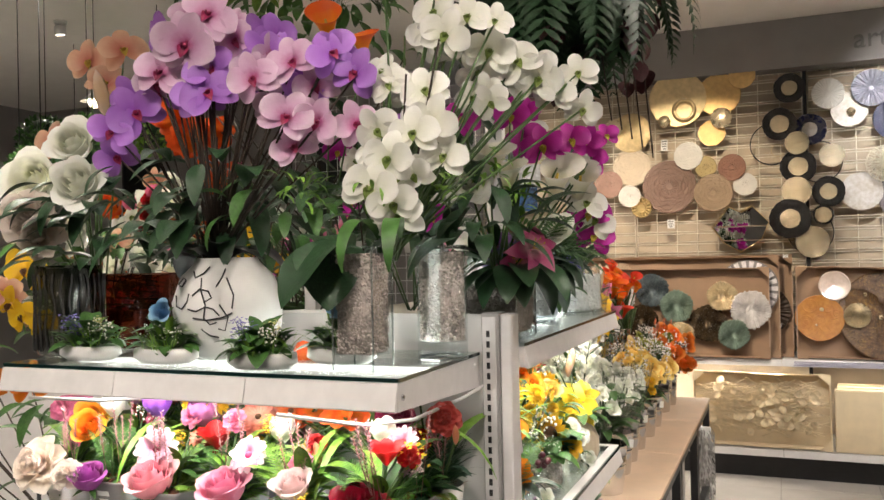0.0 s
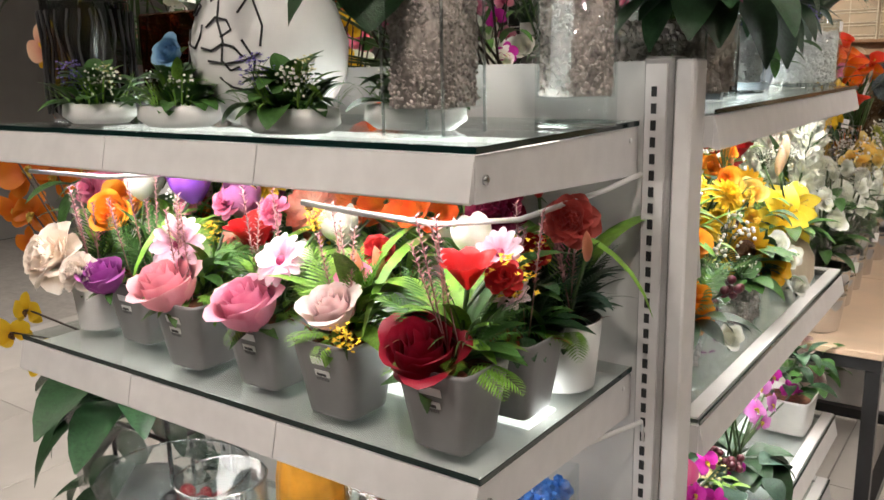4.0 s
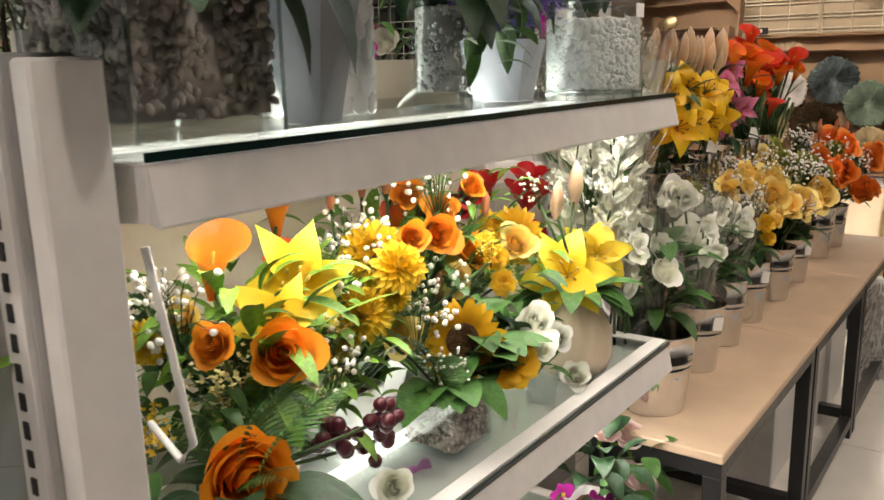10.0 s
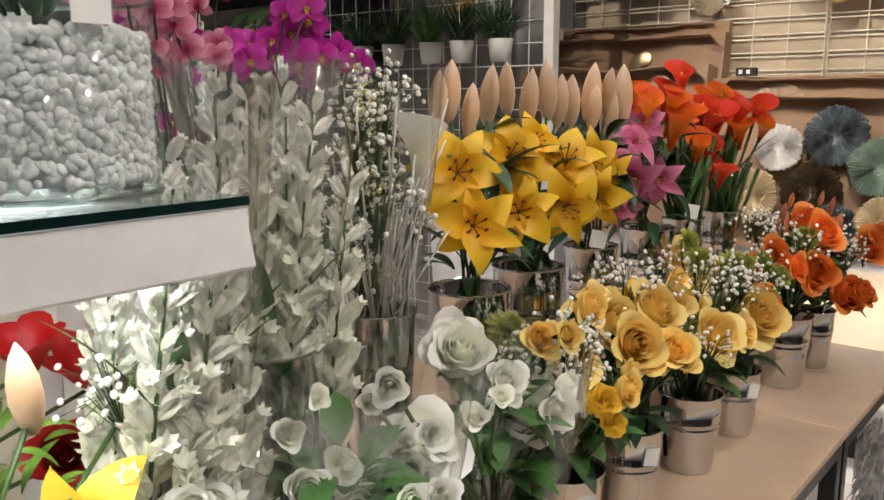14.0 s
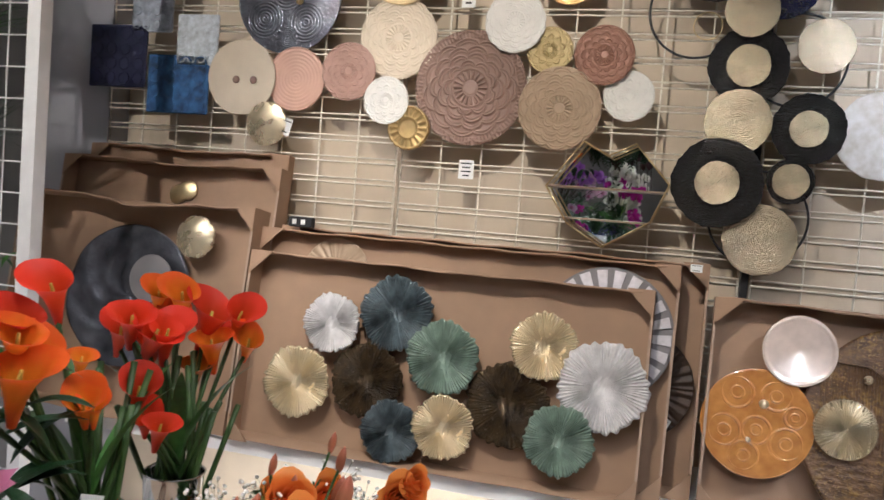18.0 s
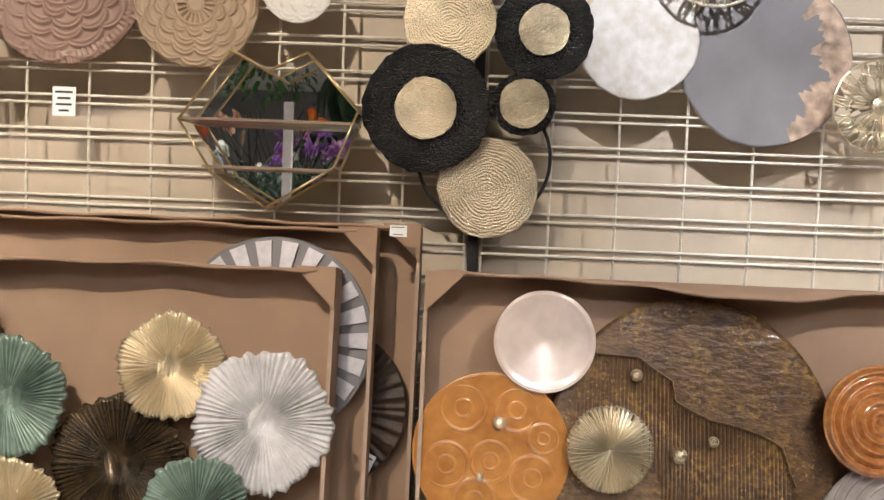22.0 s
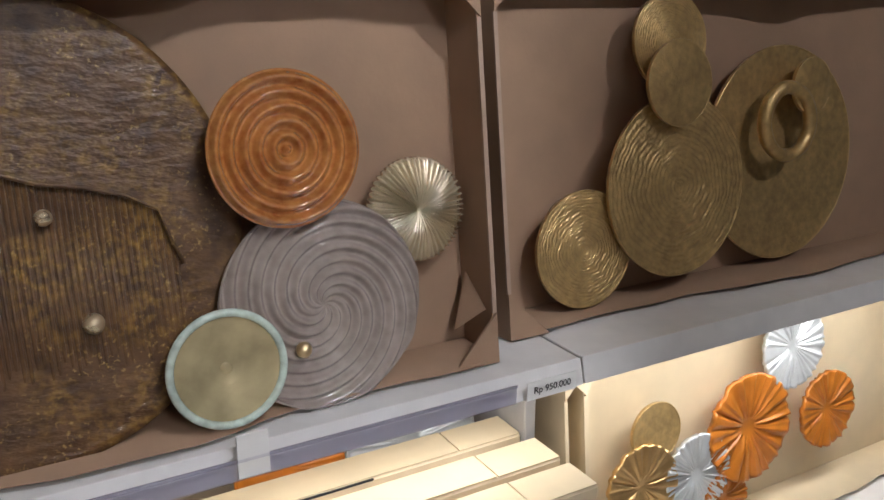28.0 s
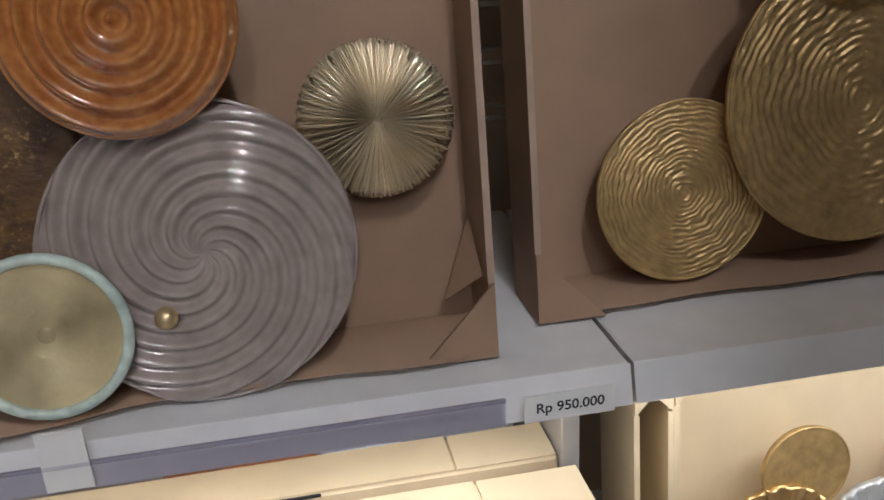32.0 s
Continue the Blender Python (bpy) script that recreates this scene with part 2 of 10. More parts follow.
# ---- mesh tools ----
class Mesh:
    """Collects vertices and faces; made() turns them into mesh data."""

    def __init__(self):
        self.v, self.f, self.mi, self.slot = [], [], [], 0

    def add(self, verts, faces, m=None):
        k = len(self.v)
        self.v += [tuple(m @ Vector(p)) for p in verts] if m else [tuple(p) for p in verts]
        self.f += [tuple(i + k for i in f) for f in faces]
        self.mi += [self.slot] * len(faces)
        return self

    def box(self, x0, x1, y0, y1, z0, z1, b=0.0, m=None):
        """A box; b bevels its upright and level edges."""
        if b <= 0:
            v = [(x, y, z) for z in (z0, z1) for x, y in ((x0, y0), (x1, y0), (x1, y1), (x0, y1))]
            return self.add(v, [(3, 2, 1, 0), (4, 5, 6, 7), (0, 1, 5, 4), (1, 2, 6, 5), (2, 3, 7, 6), (3, 0, 4, 7)], m)
        v = []
        for z, i in ((z0, b), (z0 + b, 0), (z1 - b, 0), (z1, b)):
            for x, y, sx, sy in ((x0, y0, 1, 1), (x1, y0, -1, 1), (x1, y1, -1, -1), (x0, y1, 1, -1)):
                c, e = max(i, b * 0.3), max(i, b * 0.3)
                a, d = (x + sx * (b if i == 0 else b * 1.6), y + sy * e * 0), (x, y + sy * (b if i == 0 else b * 1.6))
                o = (sx * i, sy * i)
                p, q = (a[0], y + o[1]), (x + o[0], d[1])
                v += [(q[0], q[1], z), (p[0], p[1], z)] if sx * sy > 0 else [(p[0], p[1], z), (q[0], q[1], z)]
        f = [tuple(range(7, -1, -1)), tuple(range(24, 32))]
        for r in range(3):
            for i in range(8):
                j = (i + 1) % 8
                f.append((r * 8 + i, r * 8 + j, r * 8 + 8 + j, r * 8 + 8 + i))
        return self.add(v, f, m)

    def lathe(self, prof, n=24, m=None, wob=None, cap=False):
        """Revolves (radius, height) pairs about z. wob(angle, k) scales the radius."""
        v, f = [], []
        for k, (r, z) in enumerate(prof):
            for i in range(n):
                a = 2 * math.pi * i / n
                s = r * (wob(a, k) if wob else 1)
                v.append((s * math.cos(a), s * math.sin(a), z))
        for k in range(len(prof) - 1):
            for i in range(n):
                j = (i + 1) % n
                f.append((k * n + i, k * n + j, k * n + n + j, k * n + n + i))
        if cap:
            f.append(tuple(range(n - 1, -1, -1)))
            f.append(tuple(range((len(prof) - 1) * n, len(prof) * n)))
        return self.add(v, f, m)

    def tube(self, pts, r=0.002, n=5, m=None, taper=1.0):
        v, f, pts = [], [], [Vector(p) for p in pts]
        for k, p in enumerate(pts):
            d = (pts[min(k + 1, len(pts) - 1)] - pts[max(k - 1, 0)]).normalized()
            u = d.cross(Vector((0, 0, 1)) if abs(d.z) < 0.9 else Vector((1, 0, 0))).normalized()
            w = d.cross(u)
            s = r * (1 + (taper - 1) * k / max(len(pts) - 1, 1))
            for i in range(n):
                a = 2 * math.pi * i / n
                v.append(p + s * (u * math.cos(a) + w * math.sin(a)))
        for k in range(len(pts) - 1):
            for i in range(n):
                j = (i + 1) % n
                f.append((k * n + i, k * n + j, k * n + n + j, k * n + n + i))
        f += [tuple(range(n - 1, -1, -1)), tuple(range(len(v) - n, len(v)))]
        return self.add(v, f, m)

    def ring(self, R, r, n=40, k=6, m=None):
        v, f = [], []
        for i in range(n):
            a = 2 * math.pi * i / n
            for j in range(k):
                b = 2 * math.pi * j / k
                v.append(((R + r * math.cos(b)) * math.cos(a), (R + r * math.cos(b)) * math.sin(a), r * math.sin(b)))
        for i in range(n):
            for j in range(k):
                f.append((i * k + j, (i + 1) % n * k + j, (i + 1) % n * k + (j + 1) % k, i * k + (j + 1) % k))
        return self.add(v, f, m)

    def blade(self, L, W, bend=0.3, cup=0.15, n=6, side=3, tip=0.6, m=None, wave=0.0, base=0.25, fold=0.0, sharp=0.7):
        """A leaf or petal that grows along +y and bends towards -z; its shape is widest at tip."""
        v, f = [], []
        for i in range(n + 1):
            t = i / n if sharp > 0.5 else 0.5 * i / n + 0.5 * math.sin(i / n * math.pi / 2)
            w = W * 0.5 * (base + (1 - base) * math.sin(min(t / tip, 1) * math.pi / 2)) * (1 if t <= tip else max(math.cos((t - tip) / (1 - tip) * math.pi / 2), 0.02) ** sharp)
            a = bend * t * 1.6
            y = L * (math.sin(a) / (bend * 1.6) if abs(bend) > 1e-3 else t)
            z = -L * ((1 - math.cos(a)) / (bend * 1.6) if abs(bend) > 1e-3 else 0)
            for j in range(side + 1):
                s = 2 * j / side - 1
                v.append((w * s, y, z + cup * w * s * s + fold * abs(s) * w + wave * W * math.sin(t * 9 + s * 2.2) * abs(s)))
        for i in range(n):
            for j in range(side):
                q = i * (side + 1) + j
                f.append((q, q + 1, q + side + 2, q + side + 1))
        return self.add(v, f, m)

    def cup_petal(self, a0, phi, R, H, z0, prof, roll=0.0, point=0.0, ruffle=0.0, ph=0.0, nu=7, nv=7, m=None):
        """A petal wrapped round the flower's axis: prof(t) gives its radius from base to lip; roll turns the lip out."""
        v, f = [], []
        for i in range(nv + 1):
            t = i / nv
            for j in range(nu + 1):
                u = 2 * j / nu - 1
                top = (1 - 0.30 * abs(u) ** 2.4) * (1 - point * abs(u) ** 1.3)
                tt = t * top
                lip = max(0.0, tt - 0.68)
                r = R * (prof(tt) + roll * lip * lip * 7.5) + ruffle * R * math.sin(5 * u + ph) * tt * tt
                z = z0 + H * tt - roll * R * lip * lip * 4.0 + ruffle * R * 0.7 * math.sin(7 * u + ph * 2) * tt * tt
                a = a0 + phi * u * (0.45 + 0.55 * math.sin(min(tt / 0.6, 1) * math.pi / 2))
                v.append((r * math.cos(a), r * math.sin(a), z))
        for i in range(nv):
            for j in range(nu):
                q = i * (nu + 1) + j
                f.append((q, q + 1, q + nu + 2, q + nu + 1))
        return self.add(v, f, m)

    def ball(self, r, m=None, n=8, k=5, sz=1.0):
        prof = [(max(r * math.sin(math.pi * i / k), 1e-4), -r * sz * math.cos(math.pi * i / k)) for i in range(k + 1)]
        return self.lathe(prof, n, m)

    def made(self, name, smooth=True):
        me = bpy.data.meshes.new(name)
        me.from_pydata(self.v, [], self.f)
        me.update()
        if len(self.mi) == len(self.f) and any(self.mi):
            me.polygons.foreach_set("material_index", self.mi)
        if smooth:
            me.polygons.foreach_set("use_smooth", [True] * len(me.polygons))
        return me


def part(name, mesh, material, parent=None, label="", m=None, smooth=True):
    """Links mesh data (or a Mesh) as one object under a thing or a part."""
    if isinstance(mesh, Mesh):
        mesh = mesh.made(name, smooth)
    if not mesh.materials and material:
        mesh.materials.append(material)
    ob = new(name, mesh)
    if parent is not None:
        ob.parent = parent
    if m is not None:
        ob.matrix_basis = m
    if label:
        ob["label"] = label
    return ob


def thing(name, m, label, category, group="", kind=""):
    ob = new(name)
    ob.empty_display_size = 0.05
    ob.matrix_basis = m
    return tagged(ob, label, category, group, kind)


def turn(a):
    return Matrix.Rotation(radians(a), 4, "Z")


def shared(cache={}):
    return cache


STORE = shared()


def once(key, build):
    """Mesh data that alike pieces share."""
    if key not in STORE:
        STORE[key] = build()
    return STORE[key]


rnd = random.Random(7)

# ---- the room ----
def slab(name, x0, x1, y0, y1, z0, z1, material, label, category):
    return tagged(part(name, Mesh().box(x0, x1, y0, y1, z0, z1), material, smooth=False), label, category, kind="structure")


slab("floor", -7, 6.5, -5, 8.2, -0.1, -0.004, GROUT, "pale grey ceramic tile floor with grout joints", "floor")
slab("ceiling", -7, 6.5, -5, 8.2, 3.29, 3.4, CEIL, "plain off-white painted shop ceiling", "ceiling")
# west, east and south walls are assumed, added to enclose the room's light
slab("wall_west", -7.15, -7, -5, 8.2, 0, 3.29, GREY_WALL, "plain grey wall added to close the room", "wall")
slab("wall_east", 6.5, 6.65, -5, 8.2, 0, 3.29, GREY_WALL, "plain grey wall added to close the room", "wall")
slab("wall_south", -7, 6.5, -5.15, -5, 0, 3.29, GREY_WALL, "plain grey wall added to close the room", "wall")
slab("wall_north", -7, 6.5, 7.02, 7.2, 0, 3.29, GREY_WALL, "plain grey wall behind the decor display", "wall")
slab("trim", -1.735, 6.4, 6.78, 7.018, 2.925, 3.288, GREY_WALL, "grey header board over the decor wall", "header")
slab("column", -2.10, -1.735, 6.86, 7.018, 0, 3.288, mat("column_paint", (0.42, 0.42, 0.46), 0.6, 0, 0.06, 5, 0.05), "grey painted square column beside the decor wall", "column")

# ---- the decor wall: panelling, wire grid, shelves ----
PANEL = mat("panel_wood", (0.66, 0.55, 0.415), 0.6, 0, 0.12, 5, 0.05, 60, rand=0.06)
tagged(part("wall_panelling", Mesh().box(-1.73, 6.4, 6.985, 7.015, 0.0, 2.92), PANEL, smooth=False), "light brown wooden plank panelling behind the wire grid", "panelling", kind="structure")


def wire_grid(x0, x1, z0, z1):
    ob = thing("grid_panel", pose(x0, 6.85, z0), "cream coated welded wire grid panel on the wall", "grid panel", "wire grid panels")
    w, h = x1 - x0, z1 - z0
    n = round(w / 0.152)
    bar = once(("bar", round(h, 3)), lambda: Mesh().tube([(0, 0, 0), (0, 0, h)], 0.0036, 6).made("upright_wire"))
    for i in range(1, n):
        part("upright_wire", bar, CREAM_WIRE, ob, m=pose(w * i / n, 0, 0))
    z, k = 0.0, 0
    while z < h:
        rod = once(("rod", round(w, 3)), lambda: Mesh().tube([(0, 0, 0), (w, 0, 0)], 0.0036, 6).made("wire"))
        part("wire", rod, CREAM_WIRE, ob, m=pose(0, -0.006, z))
        z += (0.019, 0.061)[k % 2]
        k += 1
    part("frame_wire", Mesh().tube([(0, 0, 0), (0, 0, h), (w, 0, h), (w, 0, 0)], 0.005, 6), CREAM_WIRE, ob)
    for bx in (0.02, w - 0.02):
        part("bracket", Mesh().box(bx - 0.012, bx + 0.012, 0.004, 0.13, h * 0.8, h * 0.8 + 0.03), CREAM_WIRE, ob)
    return ob


for gx0, gx1 in ((-1.715, -0.44), (-0.42, 0.80), (0.84, 2.10), (2.12, 3.4), (3.42, 4.7)):
    wire_grid(gx0, gx1, 1.0, 2.90)
strip = tagged(part("wall_upright", Mesh().box(0.808, 0.832, 6.84, 6.98, 0.2, 2.9), BLACK_METAL, smooth=False), "black slotted upright strip between the grid panels", "upright", kind="structure")


def wall_shelf(x0, x1, z, yf, label, lip=0.045):
    ob = thing("wall_shelf", pose(x0, yf, z), label, "shelf", "wall shelves")
    w = x1 - x0
    part("board", Mesh().box(0.001, w - 0.001, 0.012, 6.98 - yf, -0.03, 0, 0.002), WHITE, ob, smooth=False)
    part("front_lip", Mesh().add([(0, 0, -lip), (w, 0, -lip), (w, 0.012, 0), (0, 0.012, 0), (0, 0.02, -lip), (w, 0.02, -lip), (w, 0.02, -0.004), (0, 0.02, -0.004)],
                                 [(0, 1, 2, 3), (1, 0, 4, 5), (0, 3, 7, 4), (2, 1, 5, 6)]), WHITE, ob, smooth=False)
    return ob


for wx0, wx1 in ((-1.5, 0.62), (0.622, 2.112), (2.116, 3.5), (3.504, 4.9)):
    s = wall_shelf(wx0, wx1, 0.81, 6.42, "white painted metal wall shelf with a folded front lip")
for wx0, wx1 in ((-1.5, 0.62), (0.622, 2.112), (2.116, 3.5), (3.504, 4.9)):
    s = wall_shelf(wx0, wx1, 0.20, 6.30, "white painted low display shelf under the decor wall")
tagged(part("plinth", Mesh().box(-1.5, 4.9, 6.36, 6.9, 0.0, 0.165), BLACK_METAL, smooth=False), "black plinth under the low wall shelf", "plinth", kind="structure")
s = wall_shelf(1.93, 4.9, 1.528, 6.60, "upper white metal wall shelf above the cartons", 0.058)
LEAN = 9.0


def carton(x0, x1, z0, h, yb, d=0.11, lean=LEAN, material=CARD, label="", roll=0.0, wave=0.008, torn=False):
    """An open display carton that leans on the wall: tray, four sides, folded corner gussets."""
    w = x1 - x0
    ob = thing("carton", pose(x0, yb, z0, -lean, roll, 0), label or "open brown cardboard display carton leaning against the wall", "carton", "decor cartons")
    part("back_panel", Mesh().box(0, w, d - 0.005, d, 0, h), material, ob, smooth=False)
    part("side_left", Mesh().box(0, 0.006, 0, d - 0.005, 0, h), material, ob, smooth=False)
    part("side_right", Mesh().box(w - 0.006, w, 0, d - 0.005, 0, h), material, ob, smooth=False)
    n = 22
    sag = [0.004 * math.sin(i / n * math.pi * 2.3 + x0 * 3) + 0.003 * math.sin(i * 1.7 + x0) - wave * math.exp(-((i / n - 0.55) / 0.17) ** 2) - 0.4 * wave * math.exp(-((i / n - 0.9) / 0.1) ** 2) for i in range(n + 1)]
    sag[0] = sag[-1] = 0
    top, bot = Mesh(), Mesh()
    for mm, zz, sgn in ((top, h, -1), (bot, 0.0, 1)):
        v, f = [], []
        for i in range(n + 1):
            x = 0.007 + (w - 0.014) * i / n
            for y, dz in ((0.0, sag[i]), (d - 0.006, 0), (0.0, sag[i] + sgn * 0.006), (d - 0.006, sgn * 0.006)):
                v.append((x, y + (sag[i] * 1.5 if y == 0 else 0), zz + (dz if mm is top else (dz * 0.15 + 0.006 if y == 0 else d * math.tan(radians(lean)) + 0.004 + (0.006 if dz else 0)))))
        for i in range(n):
            a, b = i * 4, i * 4 + 4
            f += [(a, b, b + 1, a + 1), (a + 3, b + 3, b + 2, a + 2), (a + 2, b + 2, b, a)]
        mm.add(v, f)
    part("side_top", top, material, ob)
    part("side_bottom", bot, material, ob)
    g = 0.085
    for cx, cz, sx, sz in ((0, 0, 1, 1), (w, 0, -1, 1), (0, h, 1, -1), (w, h, -1, -1)):
        tri = [(cx, cz), (cx + sx * g, cz), (cx, cz + sz * g)]
        v = [(x, y, z) for y in (-0.006, -0.001) for x, z in tri]
        part("corner_flap", Mesh().add(v, [(0, 1, 2), (5, 4, 3), (0, 3, 4, 1), (1, 4, 5, 2), (2, 5, 3, 0)]), material, ob, smooth=False)
        # the side's inner fold meets the gusset in a second crease
        fold = [(cx + sx * 0.008, cz + sz * g * 1.05), (cx + sx * 0.008, cz + sz * g * 1.7), (cx + sx * g * 0.55, cz + sz * g * 0.62)]
        if torn and cx and not cz:
            vv = [(x, d * (0.15 if k == 0 else 0.75 if k == 1 else 0.55) + o, z) for o in (0.0, 0.004) for k, (x, z) in enumerate(fold)]
            part("inner_flap", Mesh().add(vv, [(0, 1, 2), (5, 4, 3), (0, 3, 4, 1), (1, 4, 5, 2), (2, 5, 3, 0)]), material, ob, smooth=False)
    # raw board edge along the open front
    for ex0, ex1, ez0, ez1 in ((-0.001, 0.007, g, h - g), (w - 0.007, w + 0.001, g, h - g)):
        part("board_edge", Mesh().box(ex0, ex1, -0.004, 0.0005, ez0, ez1), CARD_EDGE if material is CARD else material, ob, smooth=False)
    return ob


carton(-1.75, -0.85, 0.815, 1.0, 6.675, 0.04, 7.0, label="shallow brown cardboard carton at the back of a stack")
carton(-1.80, -0.83, 0.815, 0.95, 6.555, 0.08, label="brown cardboard carton in the middle of a stack", wave=0.014)
carton(-1.85, -0.84, 0.815, 0.80, 6.42, label="brown cardboard carton with a wavy top edge and metal discs", wave=0.03)
carton(-0.80, 0.705, 0.815, 0.742, 6.565, 0.09, label="large brown cardboard carton at the back of the stack")
carton(-0.84, 0.618, 0.815, 0.733, 6.492, 0.066, label="brown cardboard carton with a striped disc behind another carton")
carton(-0.82, 0.55, 0.815, 0.655, 6.40, 0.086, label="brown cardboard carton holding pleated metal fan discs", wave=0.012)
carton(0.725, 1.976, 0.815, 0.648, 6.482, 0.10, 7.0, label="brown cardboard carton holding glazed round wall plates", wave=0.028, torn=True)
carton(2.042, 3.45, 0.815, 0.655, 6.545, 0.10, 7.0, label="brown cardboard carton holding antique gold discs", wave=0.018)

# ---- the gondola: end unit and side unit ----
def glass_shelf(name, x0, x1, y0, y1, z, label, front="south"):
    """A glass-topped metal shelf: tray, glass plate, sloped fascia, end brackets, light strip."""
    ob = thing(name, pose(0, 0, z), label, "shelf", "gondola shelves")
    part("tray", Mesh().box(x0 + 0.004, x1 - 0.004, y0 + 0.012, y1, -0.032, -0.012), WHITE, ob, smooth=False)
    if front == "south":
        part("led_strip", Mesh().box(x0 + 0.04, x1 - 0.04, y0 + 0.19, y0 + 0.27, -0.0118, -0.0075), LED_TRAY, ob, smooth=False)
    else:
        part("led_strip", Mesh().box(x1 - 0.225, x1 - 0.195, y0 + 0.04, y1 - 0.04, -0.0118, -0.0075), LED_TRAY, ob, smooth=False)
    part("glass_plate", Mesh().box(x0, x1, y0 + 0.004, y1, 0.0, 0.008, 0.0015), GLASS_TOP, ob, smooth=False).visible_shadow = False
    e = Mesh()
    if front == "south":
        e.box(x0, x1, y0 + 0.0015, y0 + 0.0035, 0, 0.008).box(x1 + 0.0005, x1 + 0.002, y0, y1, 0, 0.008)
    else:
        e.box(x1 + 0.0005, x1 + 0.0025, y0, y1, 0, 0.008)
    part("glass_edge", e, GLASS_EDGE, ob, smooth=False)

    def fascia(a, b, axis):
        m = Mesh()
        prof = [(0.0, -0.002), (-0.012, -0.052), (-0.009, -0.055), (0.010, -0.050), (0.010, -0.002)]
        v = [((a if k == 0 else b), y0 + p, q) if axis == "x" else (x1 - p, (a if k == 0 else b), q) for k in (0, 1) for p, q in prof]
        f = [(i, (i + 1) % 5, (i + 1) % 5 + 5, i + 5) for i in range(5)] + [(4, 3, 2, 1, 0), (5, 6, 7, 8, 9)]
        return m.add(v, f)
    if front == "south":
        n = 3
        for i in range(n):
            a, b = x0 + (x1 - x0) * i / n + 0.001, x0 + (x1 - x0) * (i + 1) / n - 0.001
            part("fascia", fascia(a, b, "x"), STEEL_PAINT, ob, smooth=False)
        part("end_bracket", Mesh().add([(x1 - 0.003, y0, -0.002), (x1 - 0.003, y0, -0.055), (x1 - 0.003, y1, -0.075), (x1 - 0.003, y1, -0.002),
                                        (x1, y0, -0.002), (x1, y0, -0.055), (x1, y1, -0.075), (x1, y1, -0.002)],
                                       [(3, 2, 1, 0), (4, 5, 6, 7), (0, 1, 5, 4), (1, 2, 6, 5), (2, 3, 7, 6), (3, 0, 4, 7)]), STEEL_PAINT, ob, smooth=False)
        part("bolt", Mesh().lathe([(0.006, 0), (0.006, 0.003), (0.003, 0.004)], 10, Matrix.Translation((x1, y0 + 0.02, -0.03)) @ pose(0, 0, 0, 0, 90, 0), cap=True), CHROME, ob)
        part("rivet", Mesh().lathe([(0.004, 0), (0.004, 0.002)], 10, Matrix.Translation((x1, y1 - 0.03, -0.02)) @ pose(0, 0, 0, 0, 90, 0), cap=True), WHITE, ob)
        part("light_strip", Mesh().box(x0 + 0.05, x1 - 0.05, y0 + 0.045, y0 + 0.105, -0.040, -0.033), LED, ob, smooth=False)
    else:
        part("fascia", fascia(y0 + 0.003, y1 - 0.003, "y"), STEEL_PAINT, ob, smooth=False)
        for yy in (y0, y1 - 0.003):
            part("end_bracket", Mesh().add([(x1, yy, -0.002), (x1, yy, -0.05), (x0, yy, -0.09), (x0, yy, -0.002), (x1, yy + 0.003, -0.002), (x1, yy + 0.003, -0.05), (x0, yy + 0.003, -0.09), (x0, yy + 0.003, -0.002)],
                                           [(0, 1, 2, 3), (7, 6, 5, 4), (0, 4, 5, 1), (1, 5, 6, 2), (2, 6, 7, 3), (3, 7, 4, 0)]), STEEL_PAINT, ob, smooth=False)
        part("light_strip", Mesh().box(x1 - 0.12, x1 - 0.06, y0 + 0.05, y1 - 0.05, -0.040, -0.033), LED, ob, smooth=False)
        if z < 1:
            part("front_ledge", Mesh().box(x1 - 0.032, x1 - 0.003, y0 + 0.004, y1 - 0.004, 0.0085, 0.012), WHITE, ob, smooth=False)
            part("front_ledge", Mesh().box(x0 + 0.02, x1 - 0.034, y1 - 0.034, y1 - 0.004, 0.0085, 0.012), WHITE, ob, smooth=False)
    return ob


glass_shelf("gondola_shelf", -1.05, -0.025, 1.55, 2.0, 1.345, "white metal shelf with a glass top for vases")
glass_shelf("gondola_shelf", -1.05, -0.025, 1.55, 2.0, 0.953, "white metal shelf with a glass top for potted flowers")
glass_shelf("gondola_shelf", -1.05, -0.025, 1.55, 2.0, 0.50, "white metal shelf with a glass top for filled glass vases")
glass_shelf("gondola_shelf", -0.42, 0.06, 2.09, 3.28, 1.358, "long white metal shelf with a glass top beside the aisle", "east")
glass_shelf("gondola_shelf", -0.42, 0.06, 2.09, 3.30, 0.845, "long lit metal shelf with a glass top and yellow flowers", "east")
glass_shelf("gondola_shelf", -0.42, 0.07, 2.09, 3.33, 0.40, "low white metal shelf with a glass top and pink flowers", "east")
glass_shelf("gondola_shelf", -0.42, 0.07, 2.09, 3.33, 0.19, "lowest white metal shelf near the floor", "east")

frame_ob = thing("gondola", pose(0, 0, 0), "grey steel gondola frame with slotted uprights and back panels", "shelving")


